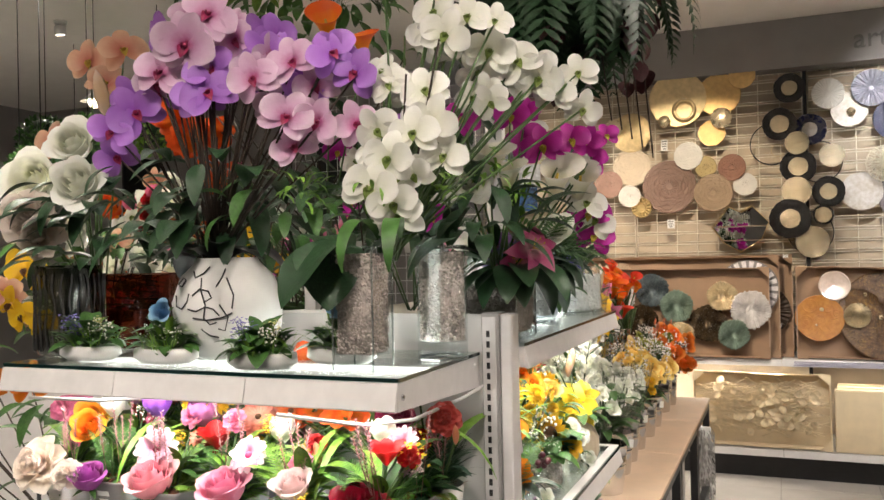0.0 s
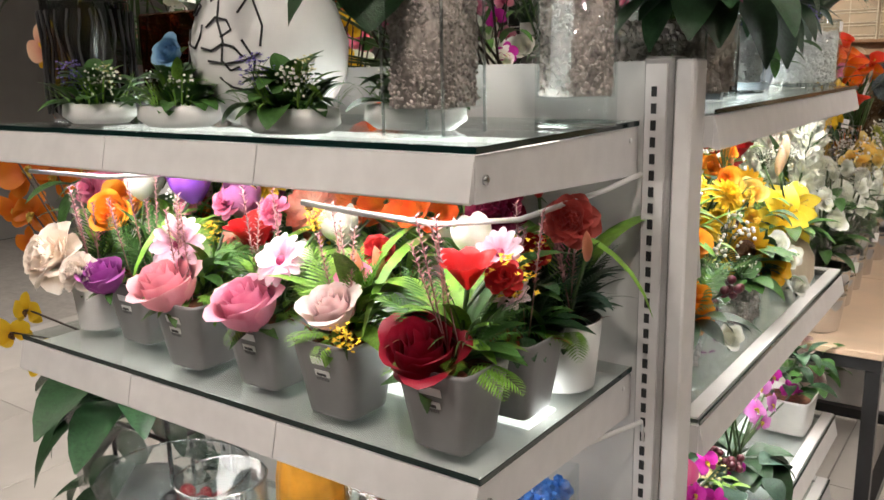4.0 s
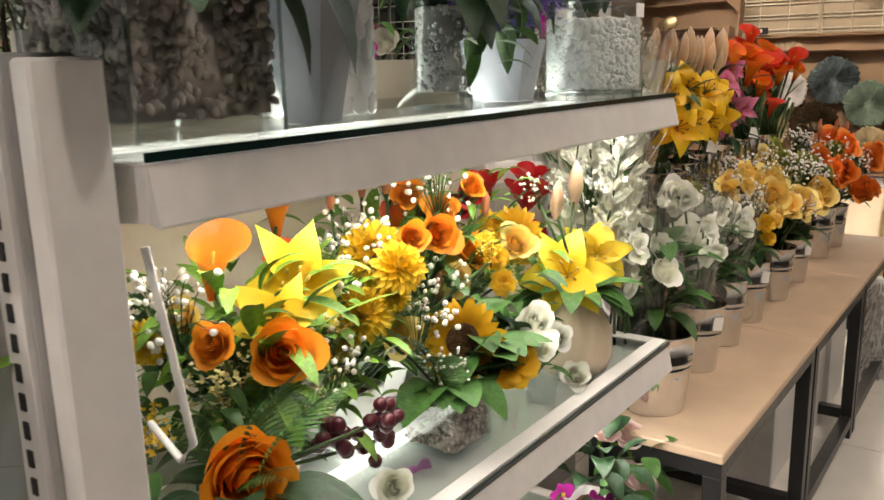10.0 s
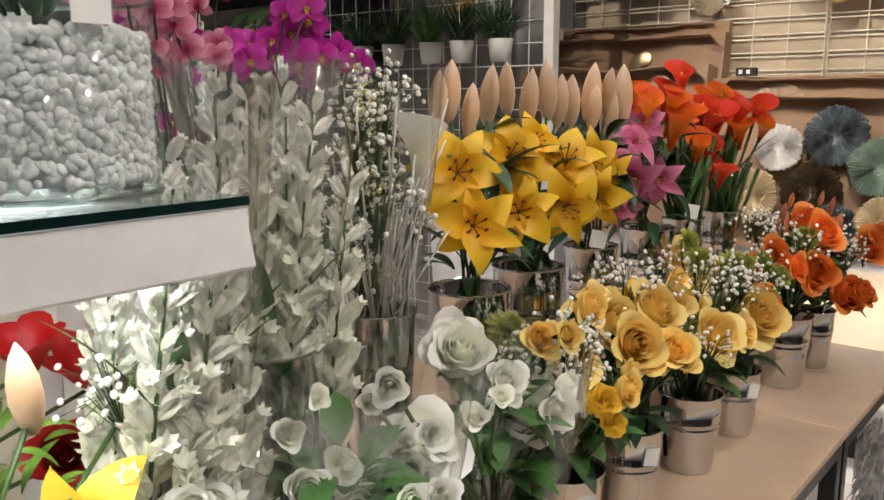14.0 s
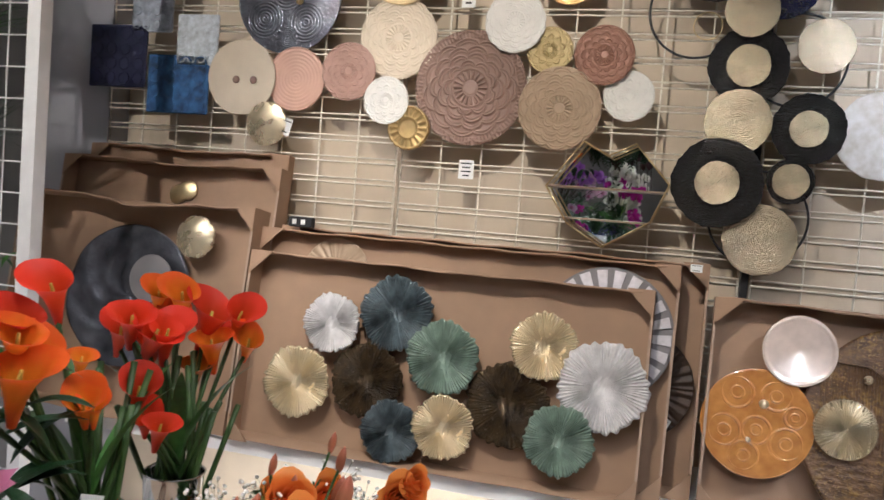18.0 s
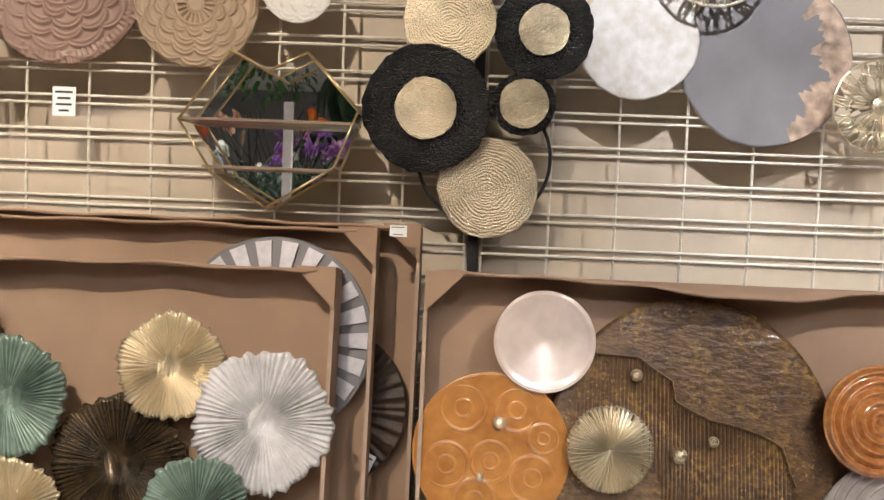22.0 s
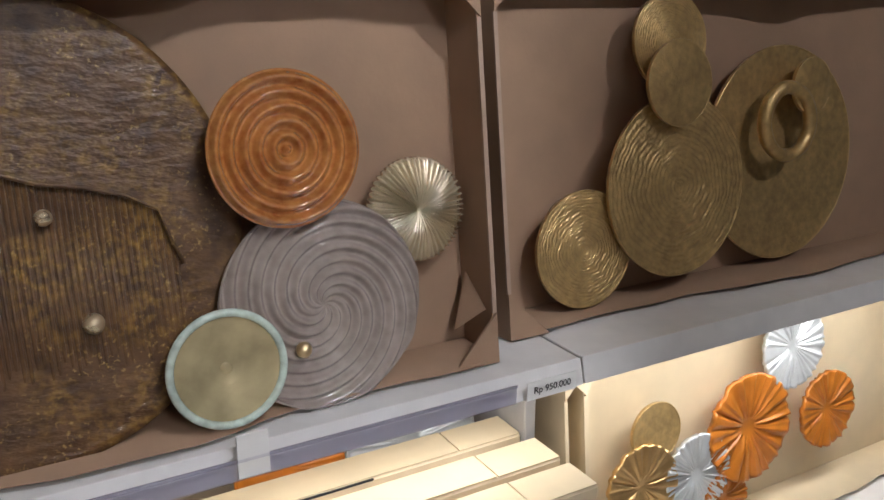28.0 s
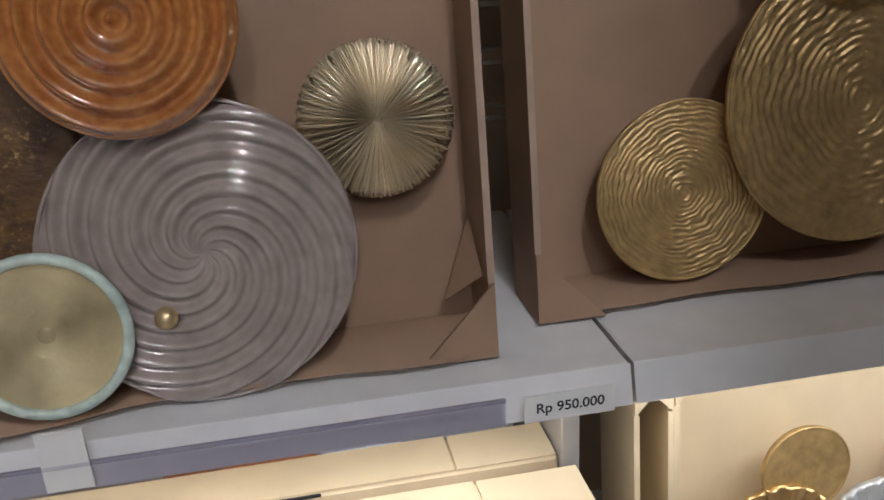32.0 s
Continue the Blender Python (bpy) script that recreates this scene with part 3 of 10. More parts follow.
def upright(x, y, z1):
    part("post", Mesh().box(x - 0.015, x + 0.03, y - 0.015, y + 0.045, 0.0, z1, 0.003), STEEL_GREY, frame_ob, smooth=False)
    part("slot_strip", Mesh().box(x - 0.010, x + 0.022, y - 0.021, y - 0.015, 0.0, z1 - 0.01), STEEL_PAINT, frame_ob, smooth=False)
    part("side_plate", Mesh().box(x + 0.031, x + 0.058, y - 0.012, y + 0.05, 0.0, z1 - 0.004, 0.003), STEEL_PAINT, frame_ob, smooth=False)
    me = once("slot", lambda: Mesh().box(-0.004, 0.004, -0.0012, 0.0006, -0.0075, 0.0075).made("slot", False))
    for i in range(54):
        part("slot", me, SLOT, frame_ob, m=pose(x + 0.004, y - 0.0215, z1 - 0.05 - i * 0.025))


upright(-0.005, 2.02, 1.446)
upright(-1.06, 2.02, 1.446)
part("back_panel", Mesh().box(-1.04, -0.02, 2.03, 2.045, 0.05, 1.44), mat("back_panel_paint", (0.62, 0.61, 0.60), 0.5, 0, 0.05, 12, 0.05), frame_ob, smooth=False)
part("back_panel", Mesh().box(-0.44, -0.425, 2.09, 3.30, 0.05, 1.44), mat("cream_panel", (0.72, 0.63, 0.50), 0.6, 0, 0.05, 8), frame_ob, smooth=False)
part("post", Mesh().box(-0.43, -0.37, 3.27, 3.31, 0.0, 2.2, 0.003), STEEL_PAINT, frame_ob, smooth=False)
part("base", Mesh().box(-1.05, -0.03, 1.60, 2.02, 0.0, 0.12), STEEL_GREY, frame_ob, smooth=False)
part("base", Mesh().box(-0.42, 0.05, 2.10, 3.30, 0.0, 0.12), STEEL_GREY, frame_ob, smooth=False)


# ---- tables along the aisle ----
def table(x0, x1, y0, y1, z, label):
    ob = thing("display_table", pose(x0, y0, 0), label, "table", "display tables")
    w, d = x1 - x0, y1 - y0
    part("tabletop", Mesh().box(0, w, 0, d, z - 0.022, z, 0.003), OAK, ob, smooth=False)
    for lx, ly in ((0.005, 0.01), (w - 0.045, 0.01), (0.005, d - 0.05), (w - 0.045, d - 0.05)):
        part("leg", Mesh().box(lx, lx + 0.04, ly, ly + 0.04, 0, z - 0.06, 0.002), BLACK_METAL, ob, smooth=False)
    for a in ((0.005, w - 0.005, 0.01, 0.05), (0.005, w - 0.005, d - 0.05, d - 0.01), (0.005, 0.045, 0.05, d - 0.05), (w - 0.045, w - 0.005, 0.05, d - 0.05)):
        part("rail", Mesh().box(*a, z - 0.06, z - 0.023), BLACK_METAL, ob, smooth=False)
    part("stretcher", Mesh().box(w - 0.044, w - 0.006, 0.05, d - 0.05, 0.05, 0.09), BLACK_METAL, ob, smooth=False)
    part("stretcher", Mesh().box(0.045, w - 0.045, 0.012, 0.048, 0.05, 0.09), BLACK_METAL, ob, smooth=False)
    return ob


for ty0, ty1 in ((3.30, 4.19), (4.194, 5.0), (5.004, 5.80)):
    table(-0.52, 0.186, ty0, ty1, 0.626, "low display table with an oak top and black metal legs")

tier = thing("tier_shelf", pose(-0.54, 3.34, 0), "raised oak display shelf behind the aisle tables", "shelf")
part("top_board", Mesh().box(0, 0.41, 0, 2.35, 0.858, 0.88, 0.003), OAK, tier, smooth=False)
for lx, ly in ((0.0, 0.0), (0.37, 0.0), (0.0, 1.15), (0.37, 1.15), (0.0, 2.31), (0.37, 2.31)):
    part("leg", Mesh().box(lx, lx + 0.04, ly, ly + 0.04, 0.626 if lx > 0.1 else 0.0, 0.857), BLACK_METAL, tier, smooth=False)

# ---- wall decor: relief discs ----
def metal(name, col, rough=0.32, bump=0.25, bs=120, m=0.9, var=0.12, scale=25):
    return mat(name, col, rough, m, var, scale, bump, bs)


GOLD = metal("brushed_gold", (0.76, 0.60, 0.34), 0.33)
GOLD_DEEP = metal("amber_gold", (0.66, 0.44, 0.19), 0.36)
GOLD_PALE = metal("pale_gold", (0.76, 0.64, 0.44), 0.28, 0.25, 120, 0.75)
GOLD_OLD = metal("antique_gold", (0.62, 0.43, 0.18), 0.36, 0.6, 75, 0.6, 0.16, 60)
SILVER_GOLD = metal("champagne_leaf", (0.56, 0.48, 0.34), 0.22, 0.5, 230, 0.8)
SLATE = mat("slate_glaze", (0.17, 0.175, 0.21), 0.22, 0.55, 0.35, 10, 0.5, 60)
CREAM = mat("cream_glaze", (0.66, 0.56, 0.43), 0.5, 0, 0.05, 12, 0.1)
WHITE_R = mat("white_relief", (0.76, 0.74, 0.70), 0.5, 0, 0.06, 14, 0.1)
BROWN_R = mat("brown_relief", (0.28, 0.18, 0.14), 0.45, 0.1, 0.10, 12, 0.1)
TAUPE_R = mat("taupe_relief", (0.42, 0.31, 0.21), 0.45, 0.15, 0.08, 12, 0.1)
ROSE_R = mat("rose_relief", (0.42, 0.26, 0.21), 0.45, 0.15, 0.08, 12, 0.1)
PINK_R = mat("pink_plain", (0.62, 0.38, 0.29), 0.45, 0.1, 0.08, 10, 0.15)
OLIVE_R = mat("olive_gold_relief", (0.42, 0.33, 0.16), 0.4, 0.5, 0.1, 12, 0.1)
RUST_R = mat("red_brown_relief", (0.27, 0.13, 0.085), 0.4, 0.2, 0.1, 12, 0.1)
SUN_R = mat("bronze_gold_relief", (0.55, 0.40, 0.18), 0.35, 0.8, 0.15, 20, 0.15)
def beaded(name, col, scale):
    """Enamel with a close-set grain of small beads that catch the lamps."""
    m = mat(name, col, 0.14, 0.0, 0.2, 30, spec=0.7)
    n, l = m.node_tree.nodes, m.node_tree.links
    tc, vo, bn = n.new("ShaderNodeTexCoord"), n.new("ShaderNodeTexVoronoi"), n.new("ShaderNodeBump")
    vo.inputs["Scale"].default_value = scale
    l.new(tc.outputs["Object"], vo.inputs["Vector"])
    bn.inputs["Strength"].default_value, bn.inputs["Distance"].default_value, bn.invert = 1.0, 0.0035, True
    l.new(vo.outputs["Distance"], bn.inputs["Height"])
    l.new(bn.outputs["Normal"], n["Principled BSDF"].inputs["Normal"])
    return m


BLACK_HAMMER = beaded("beaded_black", (0.006, 0.006, 0.008), 210)
NAVY_BEAD = beaded("beaded_navy", (0.012, 0.014, 0.045), 150)
NAVY = mat("navy_enamel", (0.040, 0.045, 0.105), 0.25, 0.2, 0.15, 20, 0.9, 170)
GREY_D = mat("grey_velvet_paint", (0.24, 0.225, 0.235), 0.55, 0.1, 0.12, 8, 0.15)
WHITE_DISTRESS = mat("distressed_white", (0.68, 0.66, 0.65), 0.45, 0.1, 0.16, 34, 0.3, col2=(0.50, 0.45, 0.38))
FAN_WHITE = mat("fan_white", (0.72, 0.70, 0.70), 0.36, 0.2, 0.15, 40, 0.5, 60)
FAN_BLUE = mat("fan_blue_grey", (0.13, 0.165, 0.185), 0.32, 0.4, 0.35, 40, 0.5, 60)
FAN_GREEN = mat("fan_sage", (0.25, 0.335, 0.275), 0.32, 0.35, 0.2, 40, 0.5, 60)
FAN_BLACK = mat("fan_black", (0.018, 0.015, 0.013), 0.26, 0.6, 0.3, 60, 0.4, col2=(0.15, 0.10, 0.05))
FAN_GOLD = metal("fan_gold", (0.84, 0.72, 0.50), 0.25, 0.6, 60, 0.65)
GREY_BLUE_FAN = mat("fan_lilac_grey", (0.26, 0.27, 0.34), 0.35, 0.5, 0.15, 25, 0.15)


def relief(R, h, fn, nt=96, nr=22, rim=None, thick=0.010):
    """A disc whose front height is fn(r in 0..1, angle); rim(angle) scales the outline."""
    v, f = [(0, 0, fn(0, 0) * h)], []
    for k in range(1, nr + 1):
        r = k / nr
        for i in range(nt):
            a = 2 * math.pi * i / nt
            s = R * r * (1 + ((rim(a) - 1) * r * r if rim else 0))
            v.append((s * math.cos(a), s * math.sin(a), fn(r, a) * h))
    for i in range(nt):
        f.append((0, 1 + i, 1 + (i + 1) % nt))
    for k in range(nr - 1):
        for i in range(nt):
            j = (i + 1) % nt
            a = 1 + k * nt
            f.append((a + i, a + nt + i, a + nt + j, a + j))
    o = 1 + (nr - 1) * nt
    b = len(v)
    for i in range(nt):
        x, y, z = v[o + i]
        v.append((x * 0.99, y * 0.99, z - thick))
    for i in range(nt):
        j = (i + 1) % nt
        f.append((o + i, b + i, b + j, o + j))
    f.append(tuple(range(b + nt - 1, b - 1, -1)))
    m = Mesh()
    m.v, m.f = v, f
    return m


def f_plain(r, a):
    return 0.35 * r * r


def f_dome(r, a):
    return 1 - r * r


def f_ripple(n):
    return lambda r, a: 0.5 + 0.5 * math.cos(r * n * 2 * math.pi)


def f_swirl(arms, twist):
    return lambda r, a: (0.5 + 0.5 * math.sin(arms * a + twist * r)) * min(r * 4, 1)


def f_circles(r, a):
    """Groups of fine turned rings spread over a plate."""
    x, y = r * math.cos(a), r * math.sin(a)
    z = 0.35
    for cx, cy, R in ((-0.05, 0.1, 0.34), (0.5, 0.35, 0.3), (-0.45, -0.4, 0.34), (0.35, -0.45, 0.34), (-0.5, 0.45, 0.3), (0.02, -0.72, 0.2)):
        d = math.hypot(x - cx, y - cy)
        if d < R:
            z = 0.5 + 0.5 * math.cos(d / R * 6 * 2 * math.pi)
    return z + (0.3 * math.sin(80 * a) * (r - 0.86) / 0.14 if r > 0.86 else 0)


def f_wheel(r, a):
    ring = math.exp(-((r - 0.46) / 0.05) ** 2) + math.exp(-((r - 0.93) / 0.05) ** 2)
    spoke = (0.5 + 0.5 * math.cos(16 * a)) ** 2 if 0.46 < r < 0.93 else 0
    return min(0.2 + 0.8 * max(ring, 0.8 * spoke), 1)


def f_pleat(n, keep=0.12):
    return lambda r, a: 0.35 * r + (0.5 + 0.38 * math.sin(n * a + 1.6 * math.sin(7 * a) + 0.9 * math.sin(17 * a)) + 0.12 * math.sin(2.0 * n * a + 3 * math.sin(5 * a))) * min(max((r - keep) * 4, 0), 1) * 0.65


def f_cushion(n):
    """A soft dome cut by sharp radial pleats."""
    return lambda r, a: 1.1 * (1 - r ** 2.2) + (1 - abs(math.sin(0.5 * n * a + 0.5 * math.sin(9 * a))) ** 0.7) * 1.3 * min(r * 2.2, 1)


def f_hammer(r, a):
    """Hand-hammered rows: rings broken into short, drifting ridges."""
    x, y = 9 * r * math.cos(a), 9 * r * math.sin(a)
    warp = 1.5 * math.sin(x * 1.3 + 1.2 * math.sin(y * 1.1)) + 1.2 * math.sin(y * 1.7 - 1.4 * math.sin(x * 0.9)) + 0.7 * math.sin(3.1 * x + 2.3 * y)
    return 0.5 + 0.5 * math.sin(r * 105 + warp) * (0.55 + 0.45 * math.sin(4.3 * x - 3.7 * y + warp))


def f_rosette(n, rings, dashes=18, rim=False):
    """A flower mandala: flat boss, a ring of dashes, rows of scalloped petals drawn as thin raised lines."""
    n = max(8, n // 2)

    def fn(r, a):
        z = 0.0
        if r < 0.12:
            return 0.55
        if 0.15 < r < 0.30:
            z = max(z, (0.5 + 0.5 * math.cos(dashes * a)) ** 3)
        z = max(z, 0.7 * math.exp(-((r - 0.325) / 0.016) ** 2))
        lo = 0.34
        step = (0.97 - lo) / rings
        for k in range(rings):
            c = n + 2 * (k // 2)
            u = (c * a / (2 * math.pi) + 0.5 * (k % 2)) % 1.0
            arc = math.sqrt(max(0.0, 1 - (2 * u - 1) ** 2))
            edge = lo + step * (k + 0.05 + 0.95 * arc)
            z = max(z, math.exp(-((r - edge) / 0.017) ** 2))
            if k < rings - 1 or not rim:
                z = max(z, 0.55 * math.exp(-((r - (edge - step * 0.42)) / 0.013) ** 2) * (arc > 0.45))
        if rim and r > 0.86:
            z = max(z, 0.4 + 0.5 * math.cos(90 * a))
        return 0.2 + 0.8 * z
    return fn


def scallop(n, d):
    return lambda a: 1 - d + d * abs(math.sin(n * a / 2)) ** 0.6


def ragged(seed, d=0.035, n=17):
    q = random.Random(seed)
    ph = [q.uniform(0, 6.3) for _ in range(4)]
    return lambda a: 1 + d * (math.sin(n * a + ph[0]) * 0.5 + math.sin(5 * a + ph[1]) * 0.6 + math.sin(31 * a + ph[2]) * 0.3)


WALL_Y = 6.82
LAST = [None]


def stain(ob, R):
    """A ragged gold leaf patch along one side of a disc."""
    m, n = Mesh(), 80
    v, f = [], []
    for i in range(n + 1):
        a = radians(-70 + 125 * i / n)
        inner = 0.64 + 0.09 * math.sin(i * 0.21) + 0.05 * math.sin(i * 0.53 + 1) + 0.03 * math.sin(i * 1.3) + 0.9 * abs(i / n - 0.5) ** 3
        for k in range(5):
            r = R * (inner + (0.985 - inner) * k / 4)
            v.append((r * math.cos(a), r * math.sin(a), 0.0035 * (r / R) ** 2 + 0.0008 + 0.0004 * math.sin(i * 3 + k * 2)))
    for i in range(n):
        for k in range(4):
            f.append((i * 5 + k, i * 5 + k + 1, i * 5 + k + 6, i * 5 + k + 5))
    part("gold_leaf_patch", m.add(v, f), metal("worn_gold_leaf", (0.60, 0.44, 0.33), 0.5, 0.9, 60, 0.5, 0.35, 30), ob)


def disc(x, z, R, fn, material, label, h=0.012, y=WALL_Y, rim=None, nt=120, nr=30, tilt=0.0, spin=0.0, group="wall discs", yaw=0.0, thick=0.010):
    ob = LAST[0] = thing("wall_disc", pose(x, y, z, 90 - tilt, 0, yaw) @ turn(spin), label, "wall decor", group)
    part("plate", relief(R, h, fn, nt, nr, rim, thick), material, ob)
    if rim is None:
        part("rim", Mesh().ring(R * 0.993, 0.0022, 64, 6, Matrix.Translation((0, 0, fn(1, 0) * h - 0.001))), material, ob)
    else:
        part("hanger", Mesh().tube([(0, R * 0.5, -0.002), (0, R * 0.55, -0.03), (0, R * 0.7, -0.034)], 0.002, 5), BLACK_METAL, ob)
    return ob


def hub(ob, x, y, z, r, material, name="knob", sz=1.0):
    return part(name, Mesh().ball(r, Matrix.Translation((x, y, z)), 18, 10, sz), material, ob)


# warm group: gold, brass and flower-relief plates
d = disc(-0.905, 2.410, 0.216, f_circles, SLATE, "large slate grey wall disc with swirl circles", 0.004, y=6.81, nt=220, nr=90)
hub(d, -0.11, 0.11, 0.02, 0.066, GOLD, "gold_cup", 0.45)
hub(d, 0.05, -0.02, 0.012, 0.014, GOLD)
disc(-0.574, 2.574, 0.068, f_dome, GOLD_PALE, "small pale gold cup disc on the wall", 0.02, y=6.75)
disc(-0.445, 2.531, 0.154, f_hammer, GOLD, "large gold rippled wall disc", 0.003, y=6.79, nt=160, nr=90)
d = disc(-0.085, 2.765, 0.215, f_plain, GOLD, "large brass wall plate with a ring and a knob", 0.03, y=6.80)
part("ring", Mesh().ring(0.075, 0.014, 48, 8, Matrix.Translation((0.05, -0.09, 0.03))), GOLD, d)
hub(d, -0.10, -0.17, 0.03, 0.048, GOLD_PALE, "knob", 0.5)
disc(0.220, 2.775, 0.159, f_plain, GOLD_DEEP, "amber gold round wall disc", 0.012, y=6.81)
disc(0.389, 2.900, 0.095, f_plain, GOLD_DEEP, "small amber gold disc at the top of the grid", 0.012, y=6.79)
disc(0.162, 2.488, 0.099, f_hammer, GOLD_DEEP, "amber gold hammered wall disc", 0.0018, y=6.81, nt=150, nr=80)
disc(0.236, 2.591, 0.076, f_dome, GOLD_PALE, "pale gold domed wall disc", 0.015, y=6.76)
disc(-0.448, 2.259, 0.150, f_rosette(20, 4), CREAM, "cream flower-relief round wall plaque", 0.008, y=6.80, rim=scallop(16, 0.02), nt=200, nr=64)
disc(-0.014, 2.320, 0.108, f_rosette(18, 4), WHITE_R, "white flower-relief round wall plaque", 0.007, y=6.78, rim=scallop(14, 0.03), nt=180, nr=60)
disc(0.112, 2.229, 0.080, f_rosette(20, 2), OLIVE_R, "olive gold openwork flower plaque", 0.009, y=6.80, nt=160, nr=48)
disc(0.303, 2.212, 0.100, f_rosette(24, 3), RUST_R, "red brown flower-relief wall plaque", 0.008, y=6.77, nt=180, nr=60)
disc(-0.162, 2.089, 0.205, f_rosette(18, 5, 18, True), BROWN_R, "large brown mandala wall plaque with layered petals", 0.012, y=6.80, rim=scallop(24, 0.01), nt=300, nr=90)
disc(0.166, 2.027, 0.144, f_rosette(20, 4), TAUPE_R, "taupe flower-relief round wall plaque", 0.009, y=6.77, rim=scallop(20, 0.015), nt=220, nr=70)
disc(-0.627, 2.130, 0.106, f_rosette(20, 3), ROSE_R, "dusty rose flower-relief wall plaque", 0.008, y=6.78, nt=180, nr=60)
disc(-0.851, 2.098, 0.120, f_ripple(9), PINK_R, "plain dusty pink round wall plaque", 0.002, y=6.80)
d = disc(-1.077, 2.096, 0.144, f_plain, CREAM, "cream round wall plaque with two button holes", 0.008, y=6.79)
for bx in (-0.02, 0.055):
    part("button", Mesh().ball(0.015, Matrix.Translation((bx, -0.01, 0.006)), 12, 6, 0.4), BROWN_R, d)
disc(-0.464, 2.028, 0.085, f_rosette(20, 2), WHITE_R, "small white flower-relief plaque", 0.008, y=6.76, nt=160, nr=48)
disc(-0.374, 1.934, 0.081, f_wheel, SUN_R, "small bronze gold sunburst plaque", 0.010, y=6.77, rim=scallop(16, 0.04))
disc(-0.953, 1.922, 0.083, f_dome, GOLD_PALE, "small plain brass dish on the wall", 0.012, y=6.78)
disc(0.394, 2.081, 0.084, f_rosette(20, 2), WHITE_R, "small white plaque half in shade", 0.008, y=6.79)


def rope_disc(x, z, R, inner, material, label, y=6.79, mi=SILVER_GOLD, wob=0.03):
    ob = disc(x, z, R, f_plain, material, label, 0.006, y, rim=ragged(x * 10 + z, 0.02), group="black ring cluster")
    if inner:
        part("centre", relief(inner, 0.0022, f_hammer, 100, 70, ragged(x + z, 0.02), 0.006), mi, ob, m=pose(0, 0, 0.010))
    return ob


rope_disc(0.715, 2.775, 0.110, 0.055, BLACK_HAMMER, "black hammered ring with a champagne centre", 6.79)
rope_disc(0.643, 2.513, 0.121, 0.066, BLACK_HAMMER, "black hammered ring with a beige centre", 6.78, SILVER_GOLD)
rope_disc(0.847, 2.459, 0.116, 0.052, NAVY_BEAD, "dark navy hammered ring with a silver centre", 6.80, WHITE_DISTRESS)
rope_disc(0.764, 2.192, 0.126, 0.068, BLACK_HAMMER, "black hammered ring with a spun gold centre", 6.79)
rope_disc(0.962, 1.998, 0.113, 0.058, BLACK_HAMMER, "black hammered ring with a gold centre", 6.79, SILVER_GOLD)
rope_disc(0.701, 1.809, 0.145, 0.070, BLACK_HAMMER, "large black hammered ring with a gold centre", 6.76, SILVER_GOLD)
rope_disc(0.923, 1.829, 0.073, 0.056, BLACK_HAMMER, "small black ring round a gold centre", 6.78)
for gx, gz, gr, gy in ((0.759, 2.365, 0.084, 6.77), (0.990, 2.261, 0.086, 6.79), (0.747, 2.010, 0.105, 6.77), (0.849, 1.635, 0.116, 6.79)):
    disc(gx, gz, gr, f_hammer, SILVER_GOLD, "champagne gold spun-wire round disc", 0.0016, gy, rim=ragged(gx, 0.015), nr=80, nt=150, group="black ring cluster")
for gx, gz, gr in ((0.590, 2.372, 0.154), (0.911, 2.219, 0.149), (0.838, 1.704, 0.154)):
    ob = thing("wire_ring", pose(gx, 6.815, gz, 90), "thin black metal wire ring on the wall", "wall decor", "black ring cluster")
    part("hoop", Mesh().ring(gr, 0.0042, 64, 8), BLACK_METAL, ob)

# cool group: white, navy, grey
disc(0.974, 2.711, 0.110, f_pleat(40), WHITE_R, "white pleated wall disc at the top", 0.01, 6.79, nt=160)
disc(1.254, 2.722, 0.131, f_pleat(36), GREY_BLUE_FAN, "lilac grey pleated disc with a gold rim", 0.012, 6.77, nt=160)
disc(1.471, 2.697, 0.088, f_pleat(30), FAN_GOLD, "white and gold pleated disc", 0.012, 6.79, nt=140)
d = disc(1.111, 2.585, 0.124, f_plain, WHITE_DISTRESS, "white wall disc with a brass ball", 0.008, 6.80)
hub(d, 0.01, -0.02, 0.03, 0.032, GOLD_PALE)
d = disc(1.410, 2.495, 0.150, f_plain, NAVY, "navy blue studded disc with a thin ring", 0.008, 6.80)
part("ring", Mesh().ring(0.055, 0.005, 40, 6, Matrix.Translation((0, -0.01, 0.028))), GOLD_PALE, d)
studs = Mesh()
for sr in range(5):
    for i in range(40):
        a = 2 * math.pi * (i + 0.5 * (sr % 2)) / 40
        studs.ball(0.0022, Matrix.Translation(((0.072 + sr * 0.017) * math.cos(a), (0.072 + sr * 0.017) * math.sin(a), 0.006)), 5, 4)
tagged(part("studs", studs, metal("stud_silver", (0.7, 0.7, 0.74), 0.2), d), kind="stuff")
disc(1.553, 2.377, 0.071, f_pleat(24), FAN_WHITE, "small white pleated disc", 0.008, 6.78)
disc(1.180, 1.990, 0.139, f_plain, WHITE_DISTRESS, "distressed white round disc", 0.006, 6.81, rim=ragged(3, 0.01))
disc(1.479, 1.952, 0.197, f_plain, GREY_D, "large plain dark grey disc with a gold stain", 0.008, 6.83, rim=ragged(5, 0.008), thick=0.008)
stain(LAST[0], 0.197)


